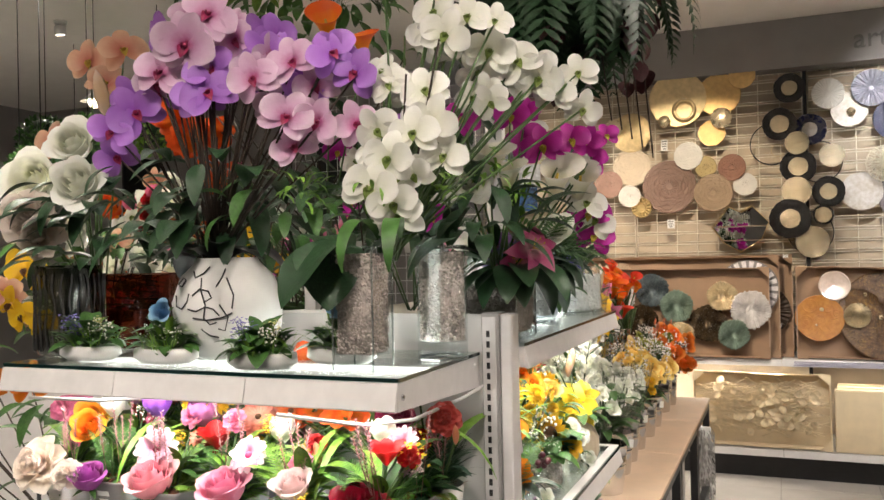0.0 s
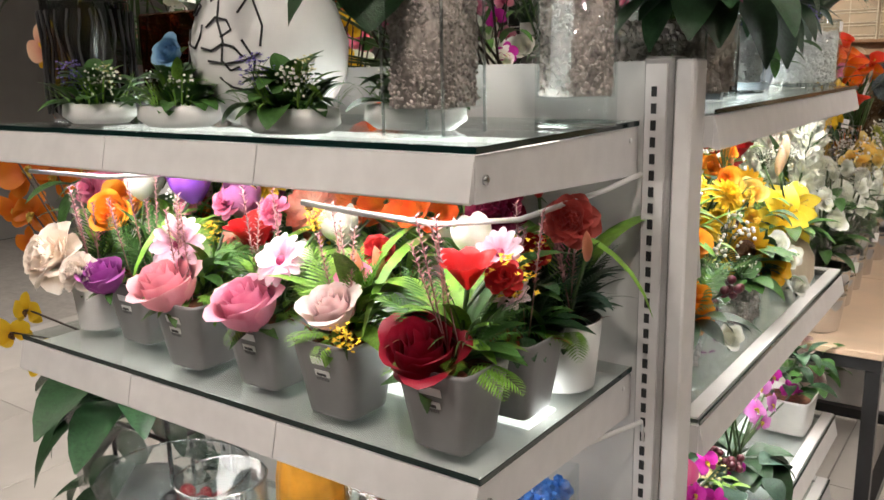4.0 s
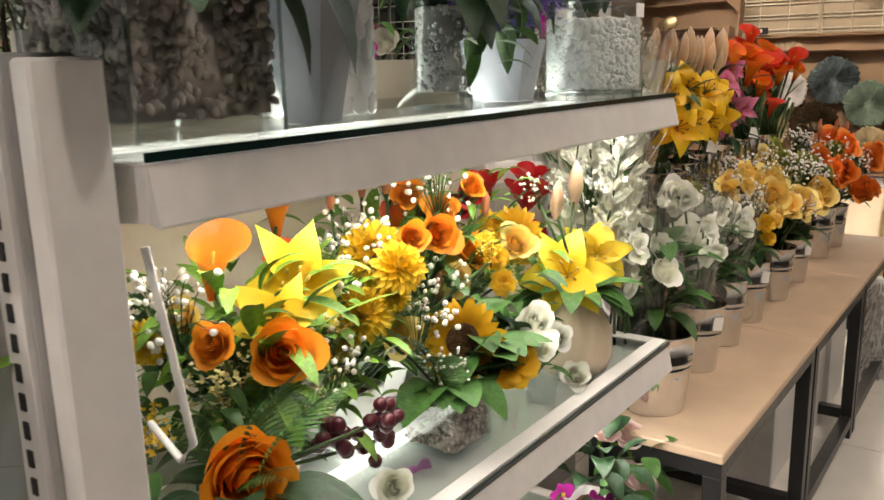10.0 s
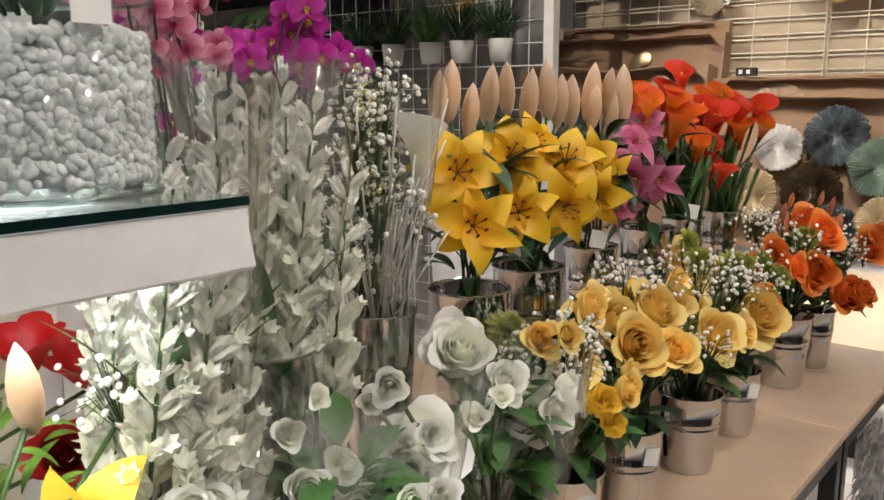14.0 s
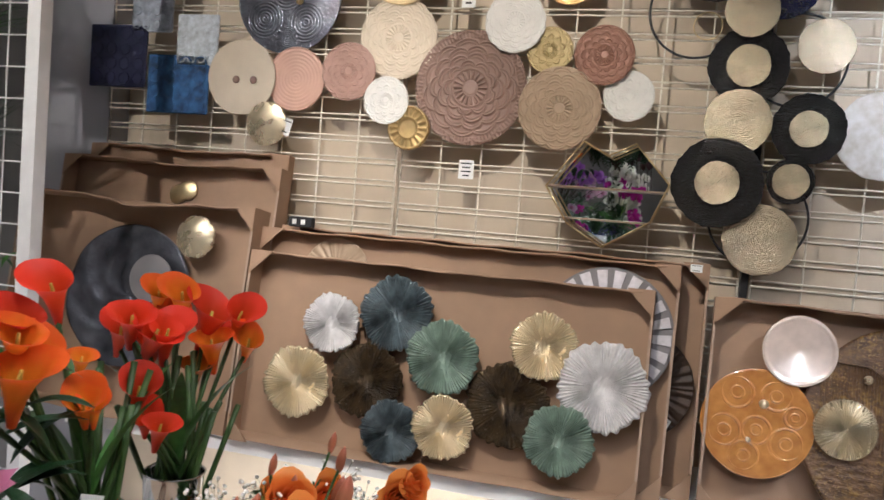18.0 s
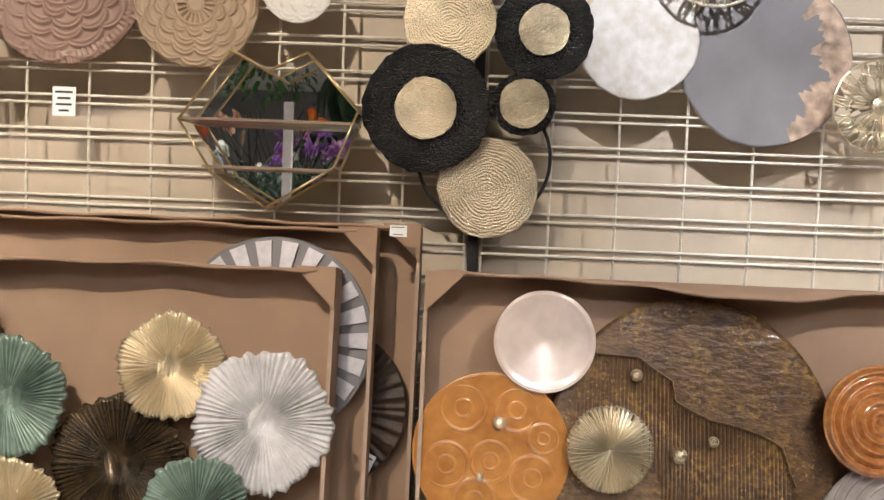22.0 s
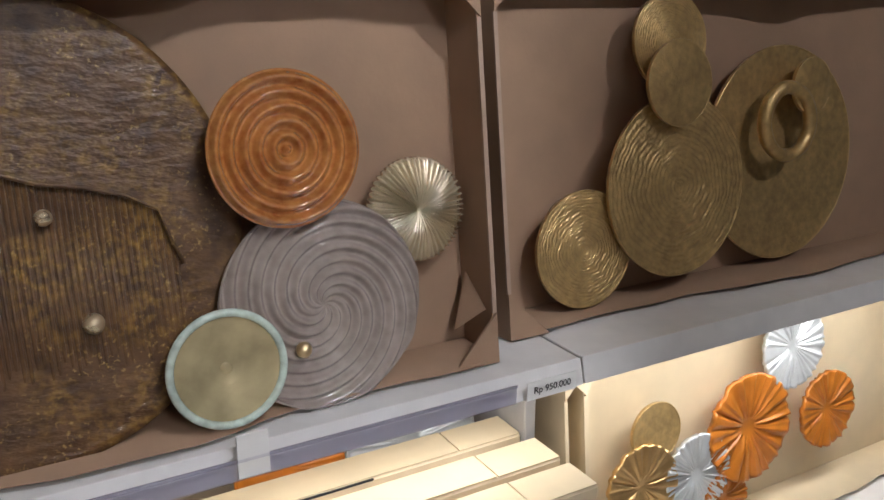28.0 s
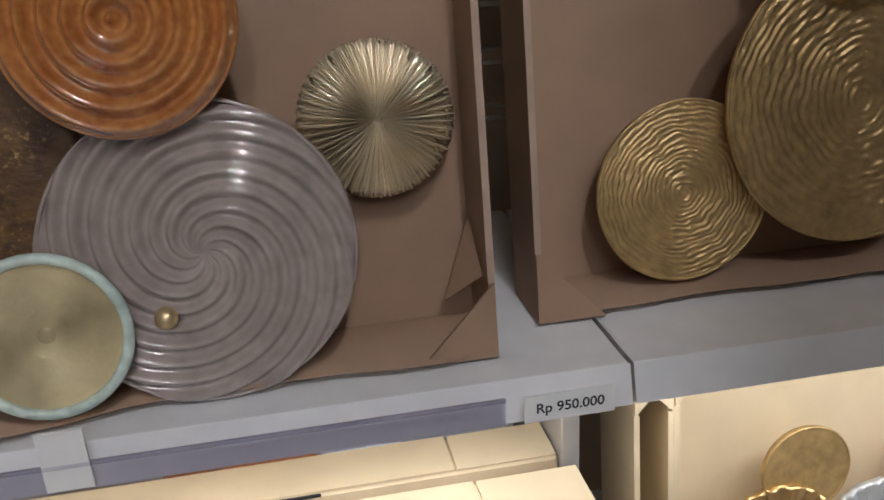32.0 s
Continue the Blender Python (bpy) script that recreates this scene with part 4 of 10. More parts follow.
def coral(x, z, R, y, material, label):
    ob = thing("coral_disc", pose(x, y, z, 90), label, "wall decor", "wall discs")
    q = random.Random(int(x * 100))
    part("rim", Mesh().ring(R * 0.97, R * 0.03, 60, 6), material, ob)
    for i in range(30):
        a = 2 * math.pi * i / 30 + q.uniform(-0.08, 0.08)
        p = [(R * 0.2 * math.cos(a), R * 0.2 * math.sin(a), 0.008)]
        b = a + q.uniform(-0.1, 0.1)
        m = Mesh()
        p.append((R * 0.55 * math.cos(b), R * 0.55 * math.sin(b), 0.006 + q.uniform(0, 0.004)))
        for s in (-1, 1):
            c = b + s * q.uniform(0.07, 0.17)
            e = c + q.uniform(-0.12, 0.12)
            m.tube([p[1], (R * 0.78 * math.cos(c), R * 0.78 * math.sin(c), 0.005), (R * 0.97 * math.cos(e), R * 0.97 * math.sin(e), 0)], R * 0.026, 5)
        m.tube([p[1], (R * 0.66 * math.cos(b + 0.1), R * 0.66 * math.sin(b + 0.1), 0.006), (R * 0.72 * math.cos(b + 0.22), R * 0.72 * math.sin(b + 0.22), 0.005)], R * 0.024, 5)
        part("branch", m.tube(p, R * 0.032, 5), material, ob)
    part("hook", Mesh().tube([(0, 0, 0), (0, 0, y - 6.846)], 0.004, 6), material, ob)
    part("hub", Mesh().ball(R * 0.24, Matrix.Translation((0, 0, 0.004)), 16, 8, 0.35), material, ob)
    return ob


coral(1.329, 2.177, 0.128, 6.74, mat("champagne_coral", (0.80, 0.74, 0.60), 0.3, 0.35, 0.1, 40, 0.3), "champagne openwork coral disc with a round hub")
coral(1.711, 1.850, 0.105, 6.76, GOLD_PALE, "gold openwork coral disc")
disc(1.955, 2.202, 0.161, f_ripple(8), GOLD_PALE, "pale gold ribbed disc on the grid", 0.004, 6.81)
disc(1.985, 2.604, 0.151, f_plain, GREY_D, "grey round disc on the grid", 0.006, 6.81)

# square tiles at the end of the grid
for tx, tz, tw, th, tm, tl in ((-1.652, 2.165, 0.27, 0.25, NAVY, "dark navy square fabric tile"), (-1.366, 2.06, 0.28, 0.23, mat("blue_floral", (0.06, 0.17, 0.42), 0.5, 0, 0.5, 22, 0.2), "blue flower-pattern square tile"),
                              (-1.50, 2.372, 0.19, 0.22, mat("pale_scale", (0.42, 0.46, 0.54), 0.45, 0, 0.25, 40, 0.3), "pale blue scale-pattern tile"), (-1.287, 2.235, 0.185, 0.20, mat("white_scale", (0.66, 0.70, 0.76), 0.45, 0, 0.2, 50, 0.3), "white scale-pattern square tile")):
    ob = thing("wall_tile", pose(tx, 6.80, tz), tl, "wall decor", "square tiles")
    part("panel", Mesh().box(-tw / 2, tw / 2, -0.006, 0.006, -th / 2, th / 2, 0.004), tm, ob, smooth=False)
    bumps = Mesh()
    for i in range(4):
        for j in range(4):
            bumps.ring(tw / 11, 0.003, 14, 5, Matrix.Translation((-tw * 0.36 + tw * 0.24 * i, -0.006, -th * 0.36 + th * 0.24 * j)) @ pose(0, 0, 0, 90))
    part("relief_pattern", bumps, tm, ob)


def price_tag(x, y, z, w=0.05, h=0.07, rows=4, tilt=0.0, roll=0.0):
    ob = thing("price_tag", pose(x, y, z, tilt, roll, 0), "white printed paper price tag", "price tag", "price tags")
    part("paper", Mesh().box(-w / 2, w / 2, -0.0006, 0.0006, -h / 2, h / 2), PAPER, ob, smooth=False)
    for i in range(rows):
        zz = h * (0.32 - 0.64 * i / max(rows - 1, 1))
        ww = w * (0.38, 0.28, 0.34, 0.22)[i % 4]
        part("print_bar", Mesh().box(-ww, ww, -0.0018, -0.0008, zz - h * 0.035, zz + h * 0.035), INK, ob, smooth=False)
    return ob


ob = thing("wire_ring", pose(0.627, 6.80, 2.320, 90), "small thin gold wire ring on the grid", "wall decor", "black ring cluster")
part("hoop", Mesh().ring(0.045, 0.0022, 48, 6), GOLD, ob)
ob = thing("clip_box", pose(-0.696, 6.62, 1.567), "small black plastic clip box on a carton edge", "clip")
part("body", Mesh().box(-0.045, 0.045, -0.015, 0.015, -0.018, 0.018, 0.003), SLOT, ob, smooth=False)
for bx in (-0.022, 0.012):
    part("label_mark", Mesh().box(bx - 0.008, bx + 0.008, -0.0175, -0.0158, -0.009, 0.009), PAPER, ob, smooth=False)
price_tag(-0.193, 6.80, 2.417, 0.05, 0.09)
price_tag(-0.157, 6.81, 1.800, 0.055, 0.068)
price_tag(-0.872, 6.78, 1.916, 0.05, 0.065, 2, 0, 15)
price_tag(0.662, 6.60, 1.535, 0.036, 0.024, 2, -9)
price_tag(0.60, 6.62, 1.03, 0.045, 0.05, 1, -9, 25)

# heart-shaped mirrored terrarium shelf
heart = thing("heart_terrarium", pose(0.355, 6.70, 1.76), "brass heart-shaped mirrored wall shelf", "wall shelf")
H = [(-0.20, 0.0), (-0.085, 0.155), (0.0, 0.112), (0.085, 0.155), (0.20, 0.03), (0.15, -0.095), (0.0, -0.19), (-0.12, -0.12)]
MIRROR = mat("mirror_glass", (0.84, 0.86, 0.84), 0.012, 1.0, 0.02, 6)
part("mirror_back", Mesh().add([(x, 0.10, z) for x, z in H] + [(0, 0.10, 0)], [(i, (i + 1) % 8, 8) for i in range(8)]), MIRROR, heart, smooth=False)
for i in range(8):
    (xa, za), (xb, zb) = H[i], H[(i + 1) % 8]
    part("side_pane", Mesh().add([(xa, 0, za), (xb, 0, zb), (xb, 0.1, zb), (xa, 0.1, za)], [(0, 1, 2, 3)]), GLASS, heart, smooth=False)
    part("brass_bar", Mesh().tube([(xa, 0, za), (xb, 0, zb)], 0.003, 6).tube([(xa, 0.1, za), (xb, 0.1, zb)], 0.003, 6).tube([(xa, 0, za), (xa, 0.1, za)], 0.003, 6), GOLD, heart)
part("glass_shelf", Mesh().box(-0.195, 0.195, 0.0, 0.098, 0.0, 0.006), mat("smoked_board", (0.30, 0.22, 0.16), 0.3), heart, smooth=False)
part("glass_shelf", Mesh().box(-0.145, 0.145, 0.0, 0.098, -0.105, -0.099), mat("smoked_board", (0.30, 0.22, 0.16), 0.3), heart, smooth=False)

# header lettering over the wall
text = bpy.data.curves.new("header_text", "FONT")
text.body, text.size, text.extrude, text.align_x = "art", 0.20, 0.006, "CENTER"
text_ob = new("header_lettering", text)
text_ob.matrix_basis = pose(1.26, 6.774, 3.02, 90)
text.materials.append(mat("header_letter", (0.16, 0.155, 0.155), 0.6))
tagged(text_ob, "dark grey raised lettering on the header board", "lettering", kind="structure")


# ---- discs inside the cartons ----
def boxed(x, z, R, fn, material, label, lift=0.0, y0=6.44, **k):
    return disc(x, z, R, fn, material, label, k.pop("h", 0.012), y0 + (z - 0.815) * 0.158 - lift, tilt=LEAN, group=k.pop("group", "carton discs"), **k)


PLEATS = ((-0.488, 1.244, 0.099, FAN_WHITE, "white pleated metal fan disc", 0.02), (-0.270, 1.296, 0.125, FAN_BLUE, "blue grey pleated metal fan disc", 0.0), (-0.088, 1.180, 0.119, FAN_GREEN, "sage green pleated metal fan disc", 0.03),
          (-0.587, 1.038, 0.119, FAN_GOLD, "gold pleated metal fan disc", 0.02), (-0.346, 1.068, 0.124, FAN_BLACK, "black and bronze pleated metal fan disc", 0.0), (-0.235, 0.925, 0.101, FAN_BLUE, "dark blue pleated metal fan disc", 0.02),
          (-0.059, 0.967, 0.101, FAN_GOLD, "gold pleated metal fan disc", 0.035), (0.132, 1.057, 0.134, FAN_BLACK, "black and bronze pleated metal fan disc", 0.0), (0.231, 1.253, 0.106, FAN_GOLD, "gold pleated metal fan disc", 0.02),
          (0.424, 1.158, 0.137, FAN_WHITE, "large white pleated metal fan disc", 0.03), (0.310, 0.985, 0.107, FAN_GREEN, "sage green pleated metal fan disc", 0.045))
for i, (x, z, R, mm, lb, lift) in enumerate(PLEATS):
    boxed(x, z, R, f_pleat(72), mm, lb, lift, 6.43, rim=ragged(i, 0.05, 23), nt=432, nr=12, h=0.017, group="fan discs")
# striped disc and zigzag disc in the carton behind
d = disc(0.405, 1.302, 0.212, f_plain, GREY_D, "dark grey disc with pale radial stripes", 0.006, 6.585, tilt=LEAN)
disc(0.52, 1.14, 0.17, f_pleat(34), mat("umber_weave", (0.055, 0.03, 0.017), 0.5, 0.2, 0.3, 30, 0.6), "dark brown woven leaf disc inside a back carton", 0.014, 6.665, tilt=LEAN, nt=200)
stripe = mat("pale_stripe", (0.66, 0.63, 0.66), 0.36, 0.2, 0.1, 60, 0.1)
for i in range(22):
    a = 2 * math.pi * i / 22
    part("stripe", Mesh().add([(0.05, -0.004, 0), (0.203, -0.0175, 0), (0.203, 0.0175, 0), (0.05, 0.004, 0), (0.05, -0.004, 0.006), (0.203, -0.0175, 0.006), (0.203, 0.0175, 0.006), (0.05, 0.004, 0.006)],
                              [(4, 5, 6, 7), (0, 1, 5, 4), (1, 2, 6, 5), (2, 3, 7, 6), (3, 0, 4, 7)], Matrix.Rotation(a, 4, "Z") @ Matrix.Translation((0, 0, 0.004))), stripe, d, smooth=False)
disc(-0.556, 1.395, 0.125, f_pleat(30), TAUPE_R, "zigzag patterned disc mostly hidden in a carton", 0.01, 6.635, tilt=LEAN)
boxed(-1.360, 1.237, 0.268, f_swirl(6, 12), SLATE, "dark round disc in a carton", 0, 6.49)
boxed(-1.073, 1.482, 0.079, f_dome, GOLD_PALE, "brass shell dish in a carton", 0.03, 6.46, rim=scallop(8, 0.08), h=0.02)
boxed(-1.227, 1.318, 0.086, f_dome, GREY_D, "grey dish in a carton", 0.04, 6.46)
boxed(-1.279, 1.635, 0.061, f_dome, GOLD, "gold leaf ornament in a carton", 0.0, 6.62, rim=lambda a: 0.45 + 0.55 * abs(math.cos(a - 0.4)))
# glazed plates
AMBER = mat("amber_glaze", (0.52, 0.235, 0.06), 0.12, 0, 0.2, 30, 0.4, 22, col2=(0.36, 0.14, 0.03), spec=1.0)
RUSTG = mat("burnt_orange_glaze", (0.54, 0.24, 0.065), 0.10, 0, 0.18, 90, 0.10, 40, col2=(0.36, 0.115, 0.028), spec=1.0)
PEARL = mat("pearl_glaze", (0.74, 0.60, 0.51), 0.2, 0.1, 0.10, 24, 0.12, 30, spec=1.0)
MAUVE = mat("mauve_grey_glaze", (0.42, 0.35, 0.315), 0.11, 0, 0.12, 50, 0.10, 40, spec=1.0)
for glaze in (AMBER, RUSTG, MAUVE, PEARL):
    gb = glaze.node_tree.nodes["Principled BSDF"]
    gb.inputs["Coat Weight"].default_value, gb.inputs["Coat Roughness"].default_value, gb.inputs["Coat IOR"].default_value = 1.0, 0.12, 1.9
FOIL = metal("gold_foil_fan", (0.86, 0.76, 0.56), 0.2, 0.3, 80, 0.7)
CELADON = mat("celadon_gold", (0.82, 0.69, 0.40), 0.2, 0.45, 0.25, 18, 0.25, 60)
CELADON_RIM = mat("celadon_rim", (0.66, 0.78, 0.70), 0.25, 0.1, 0.2, 60, 0.5, 90)


def lava_glaze(name, streak, dist):
    """Dark brown glaze with ochre clouds, fine gold specks and a wet, wrinkled gloss."""
    m = bpy.data.materials.new(name)
    m.use_nodes = True
    n, l = m.node_tree.nodes, m.node_tree.links
    b = n["Principled BSDF"]
    tc = n.new("ShaderNodeTexCoord")

    def cloud(scale, lo, hi, detail=4.0):
        t, r = n.new("ShaderNodeTexNoise"), n.new("ShaderNodeMapRange")
        t.inputs["Scale"].default_value, t.inputs["Detail"].default_value = scale, detail
        r.inputs[1].default_value, r.inputs[2].default_value = lo, hi
        l.new(tc.outputs["Object"], t.inputs["Vector"])
        l.new(t.outputs["Fac"], r.inputs[0])
        return r.outputs[0]

    def blend(fac, a, c):
        x = n.new("ShaderNodeMix")
        x.data_type = "RGBA"
        l.new(fac, x.inputs[0])
        if isinstance(a, tuple):
            x.inputs[6].default_value = a
        else:
            l.new(a, x.inputs[6])
        x.inputs[7].default_value = c
        return x.outputs[2]
    col = blend(cloud(30, 0.35, 0.65), (0.066, 0.032, 0.014, 1), (0.135, 0.070, 0.030, 1))
    mask = n.new("ShaderNodeMath")
    mask.operation = "MULTIPLY"
    l.new(cloud(9, 0.42, 0.70), mask.inputs[0])
    l.new(cloud(75, 0.42, 0.66), mask.inputs[1])
    col = blend(mask.outputs[0], col, (0.33, 0.19, 0.045, 1))
    fleck = n.new("ShaderNodeMath")
    fleck.operation = "MULTIPLY"
    l.new(cloud(150, 0.58, 0.72, 3.0), fleck.inputs[0])
    l.new(cloud(14, 0.45, 0.62), fleck.inputs[1])
    col = blend(fleck.outputs[0], col, (0.40, 0.26, 0.09, 1))
    l.new(col, b.inputs["Base Color"])
    b.inputs["Specular IOR Level"].default_value = 0.3
    b.inputs["Roughness"].default_value = 0.4
    b.inputs["Coat Weight"].default_value, b.inputs["Coat Roughness"].default_value = 0.45, 0.04
    mp, wr, bn, soft = n.new("ShaderNodeMapping"), n.new("ShaderNodeTexNoise"), n.new("ShaderNodeBump"), n.new("ShaderNodeBump")
    mp.inputs["Rotation"].default_value = (0, 0, 0.6)
    mp.inputs["Scale"].default_value = (streak, 1, 1)
    l.new(tc.outputs["Object"], mp.inputs["Vector"])
    l.new(mp.outputs[0], wr.inputs["Vector"])
    wr.inputs["Scale"].default_value, wr.inputs["Detail"].default_value, wr.inputs["Roughness"].default_value = 58, 3, 0.55
    bn.inputs["Strength"].default_value, bn.inputs["Distance"].default_value = 1.0, dist
    soft.inputs["Strength"].default_value, soft.inputs["Distance"].default_value = 0.45, dist * 0.5
    for bump in (bn, soft):
        l.new(wr.outputs["Fac"], bump.inputs["Height"])
    l.new(soft.outputs["Normal"], b.inputs["Normal"])
    l.new(bn.outputs["Normal"], b.inputs["Coat Normal"])
    return m


LAVA = lava_glaze("lava_bronze", 0.45, 0.016)
LAVA2 = lava_glaze("lava_brown", 1.0, 0.0025)
boxed(0.974, 1.322, 0.103, lambda r, a: 0.6 * r + 0.9 * max(r - 0.86, 0) * 3 - 6 * max(r - 0.95, 0), PEARL, "pearl pink glazed plate in a carton", 0.018, 6.50, h=0.016)
d = boxed(0.873, 1.097, 0.160, f_plain, AMBER, "amber glazed plate with raised circles", 0.015, 6.50, h=0.014)
for cx, cy, cr in ((-0.06, 0.085, 0.045), (0.05, 0.085, 0.042), (0.0, -0.02, 0.04), (-0.09, -0.03, 0.045), (0.085, -0.05, 0.045), (-0.03, -0.098, 0.042), (0.105, 0.03, 0.03)):
    part("raised_circle", Mesh().ring(cr, 0.006, 40, 10, Matrix.Translation((cx, cy, 0.0049 * (math.hypot(cx, cy) / 0.16) ** 2 - 0.0036))).ring(cr * 0.4, 0.005, 24, 10, Matrix.Translation((cx, cy, 0.0049 * (math.hypot(cx, cy) / 0.16) ** 2 - 0.0032))), AMBER, d)
hub(d, 0.015, 0.06, 0.012, 0.014, GOLD_PALE)
hub(d, -0.02, -0.05, 0.010, 0.009, GOLD_PALE)
boxed(1.111, 1.117, 0.088, f_cushion(54), FOIL, "domed gold foil plate with fine pleats", 0.028, 6.50, h=0.016, nt=324, nr=14, rim=scallop(54, 0.03))
big = disc(1.282, 1.117, 0.308, f_plain, LAVA, "very large dark bronze disc with crackled relief", 0.006, 6.547, rim=lambda a: 1 / math.hypot(math.cos(a) / 0.95, math.sin(a)), tilt=11.5, nt=160, nr=26)
seam = Mesh()
pts = [(-0.24, 0.195), (-0.19, 0.185), (-0.113, 0.182), (-0.075, 0.155), (-0.042, 0.135), (-0.036, 0.095), (0.0, 0.075), (0.038, 0.06), (0.09, 0.05), (0.14, 0.035), (0.18, 0.012), (0.192, -0.03), (0.205, -0.065)]
seam.tube([(x, y, 0.010) for x, y in pts], 0.0025, 5)
part("raised_seam", seam, LAVA, big)
ribs = Mesh()
for i in range(54):
    x = -0.238 + i * 0.0082
    y1 = 0.13
    for (xa, ya), (xb, yb) in zip(pts, pts[1:]):
        if xa <= x < xb:
            y1 = ya + (yb - ya) * (x - xa) / (xb - xa) - 0.003
    # the combed field ends in a step: short over the smooth lower left, long beside the rim
    y0 = (-0.06 if x < -0.06 else -0.19) + 0.012 * math.sin(i * 1.7)
    ribs.tube([(x, y0, -0.003), (x, y0 + 0.02, 0.0), (x, y1, 0.0008)], 0.0031, 6)
tagged(part("ribs", ribs, LAVA2, big), kind="stuff")
for kx, kz, kr in ((1.166, 1.258, 0.013), (1.253, 1.104, 0.017), (1.322, 1.134, 0.011), (1.362, 0.993, 0.014)):
    hub(big, kx - 1.282, (kz - 1.117) * 1.02, 0.014, kr, GOLD_PALE)
disc(1.633, 1.202, 0.109, f_ripple(5.5), RUSTG, "burnt orange glazed plate with ripple rings", 0.014, 6.502, tilt=7.0, nr=60, nt=140, group="carton discs")
d = disc(1.676, 0.968, 0.157, f_swirl(9, 50), MAUVE, "mauve grey glazed plate with a swirl relief", 0.010, 6.497, tilt=7.0, nt=240, nr=110, group="carton discs")
hub(d, -0.042, -0.058, 0.014, 0.012, GOLD)
disc(1.870, 1.073, 0.086, f_cushion(54), FOIL, "gold foil disc with fine radial pleats", 0.013, 6.572, tilt=7.0, rim=scallop(54, 0.03), nt=324, nr=14, group="carton discs")
d = boxed(1.520, 0.910, 0.083, lambda r, a: 0.7 * r, CELADON, "celadon and gold shallow dish", 0.037, 6.50, h=0.02)
part("rim_band", Mesh().ring(0.079, 0.0058, 56, 8, Matrix.Translation((0, 0, 0.014))), CELADON_RIM, d)
hub(d, 0, 0, 0.003, 0.009, CELADON, "centre_boss", 0.4)
# antique gold cluster
for x, z, R, fn, lift, dh in ((2.246, 0.943, 0.113, f_hammer, 0.02, 0.0026), (2.473, 1.043, 0.182, f_hammer, 0.035, 0.0026), (2.459, 1.246, 0.082, f_dome, 0.055, 0.006), (2.474, 1.322, 0.094, f_hammer, 0.012, 0.002), (2.818, 1.072, 0.235, f_plain, 0.0, 0.006), (2.86, 1.22, 0.06, f_dome, 0.045, 0.006)):
    disc(x, z, R, fn, GOLD_OLD, "antique gold hammered disc in a carton", dh, 6.60 + (z - 0.815) * 0.1 - lift, tilt=7.0, nr=100, nt=200, group="carton discs")
ob = thing("metal_ring", pose(2.775, 6.585, 1.150, 83), "antique gold ring in a carton", "wall decor")
part("hoop", Mesh().ring(0.072, 0.015, 40, 8), GOLD_OLD, ob)
# support tab and shelf price label
ob = thing("shelf_tab", pose(1.530, 6.408, 0.795), "white plastic tab under a dish", "tab")
part("tab", Mesh().box(-0.022, 0.022, -0.002, 0.002, -0.02, 0.045), PAPER, ob, smooth=False)
rail = thing("price_rail", pose(1.0, 6.413, 0.79), "clear plastic price rail on the shelf edge", "price rail")
part("channel", Mesh().box(-0.3, 0.965, -0.004, -0.001, -0.020, 0.012), glass("rail_plastic", (0.86, 0.86, 0.92), 0.12, 0.75), rail, smooth=False)
part("lip", Mesh().box(-0.3, 0.965, -0.008, -0.004, 0.010, 0.014), glass("rail_plastic"), rail, smooth=False)
lab = thing("shelf_label", pose(2.035, 6.408, 0.786), "white shelf price label with black print", "price label")
part("paper", Mesh().box(-0.05, 0.05, -0.001, 0.001, -0.016, 0.016), PAPER, lab, smooth=False)
tx = bpy.data.curves.new("price_text", "FONT")
tx.offset = 0.0003
tx.body, tx.size, tx.align_x, tx.align_y = "Rp 950.000", 0.0165, "CENTER", "CENTER"
tx.materials.append(INK)
to = new("price_text", tx)
to.parent, to.matrix_basis = lab, pose(0, -0.002, 0, 90)

# ---- low shelf: cream cartons ----
carton(0.02, 0.93, 0.205, 0.52, 6.34, 0.10, 12, CARD_CREAM, "cream carton with a gold twig and leaf ornament")
twig = thing("twig_ornament", pose(0.47, 6.40, 0.48, -12), "gold twig and leaf wall ornament in a carton", "wall decor")
tw, lv = Mesh(), Mesh()
for i in range(230):
    x, z, a, L = rnd.uniform(-0.36, 0.36), rnd.uniform(-0.16, 0.16), rnd.uniform(-0.6, 0.6), rnd.uniform(0.1, 0.3)
    tw.tube([(x - L / 2 * math.cos(a), rnd.uniform(-0.01, 0.02), z - L / 2 * math.sin(a)), (x + L / 2 * math.cos(a), rnd.uniform(-0.01, 0.02), z + L / 2 * math.sin(a))], 0.002, 4)
for i in range(60):
    lv.blade(0.06, 0.055, 0.2, 0.3, 4, 3, 0.35, Matrix.Translation((rnd.uniform(-0.36, 0.36), -0.015, rnd.uniform(-0.16, 0.16))) @ pose(0, 0, 0, rnd.uniform(50, 120), rnd.uniform(0, 360), rnd.uniform(-30, 30)))
TWIG_GOLD = mat("pale_gold_twig", (0.78, 0.64, 0.42), 0.4, 0.2, 0.15, 40, 0.2)
tagged(part("twig_spray", tw, TWIG_GOLD, twig), kind="stuff")
tagged(part("leaf_spray", lv, TWIG_GOLD, twig), kind="stuff")
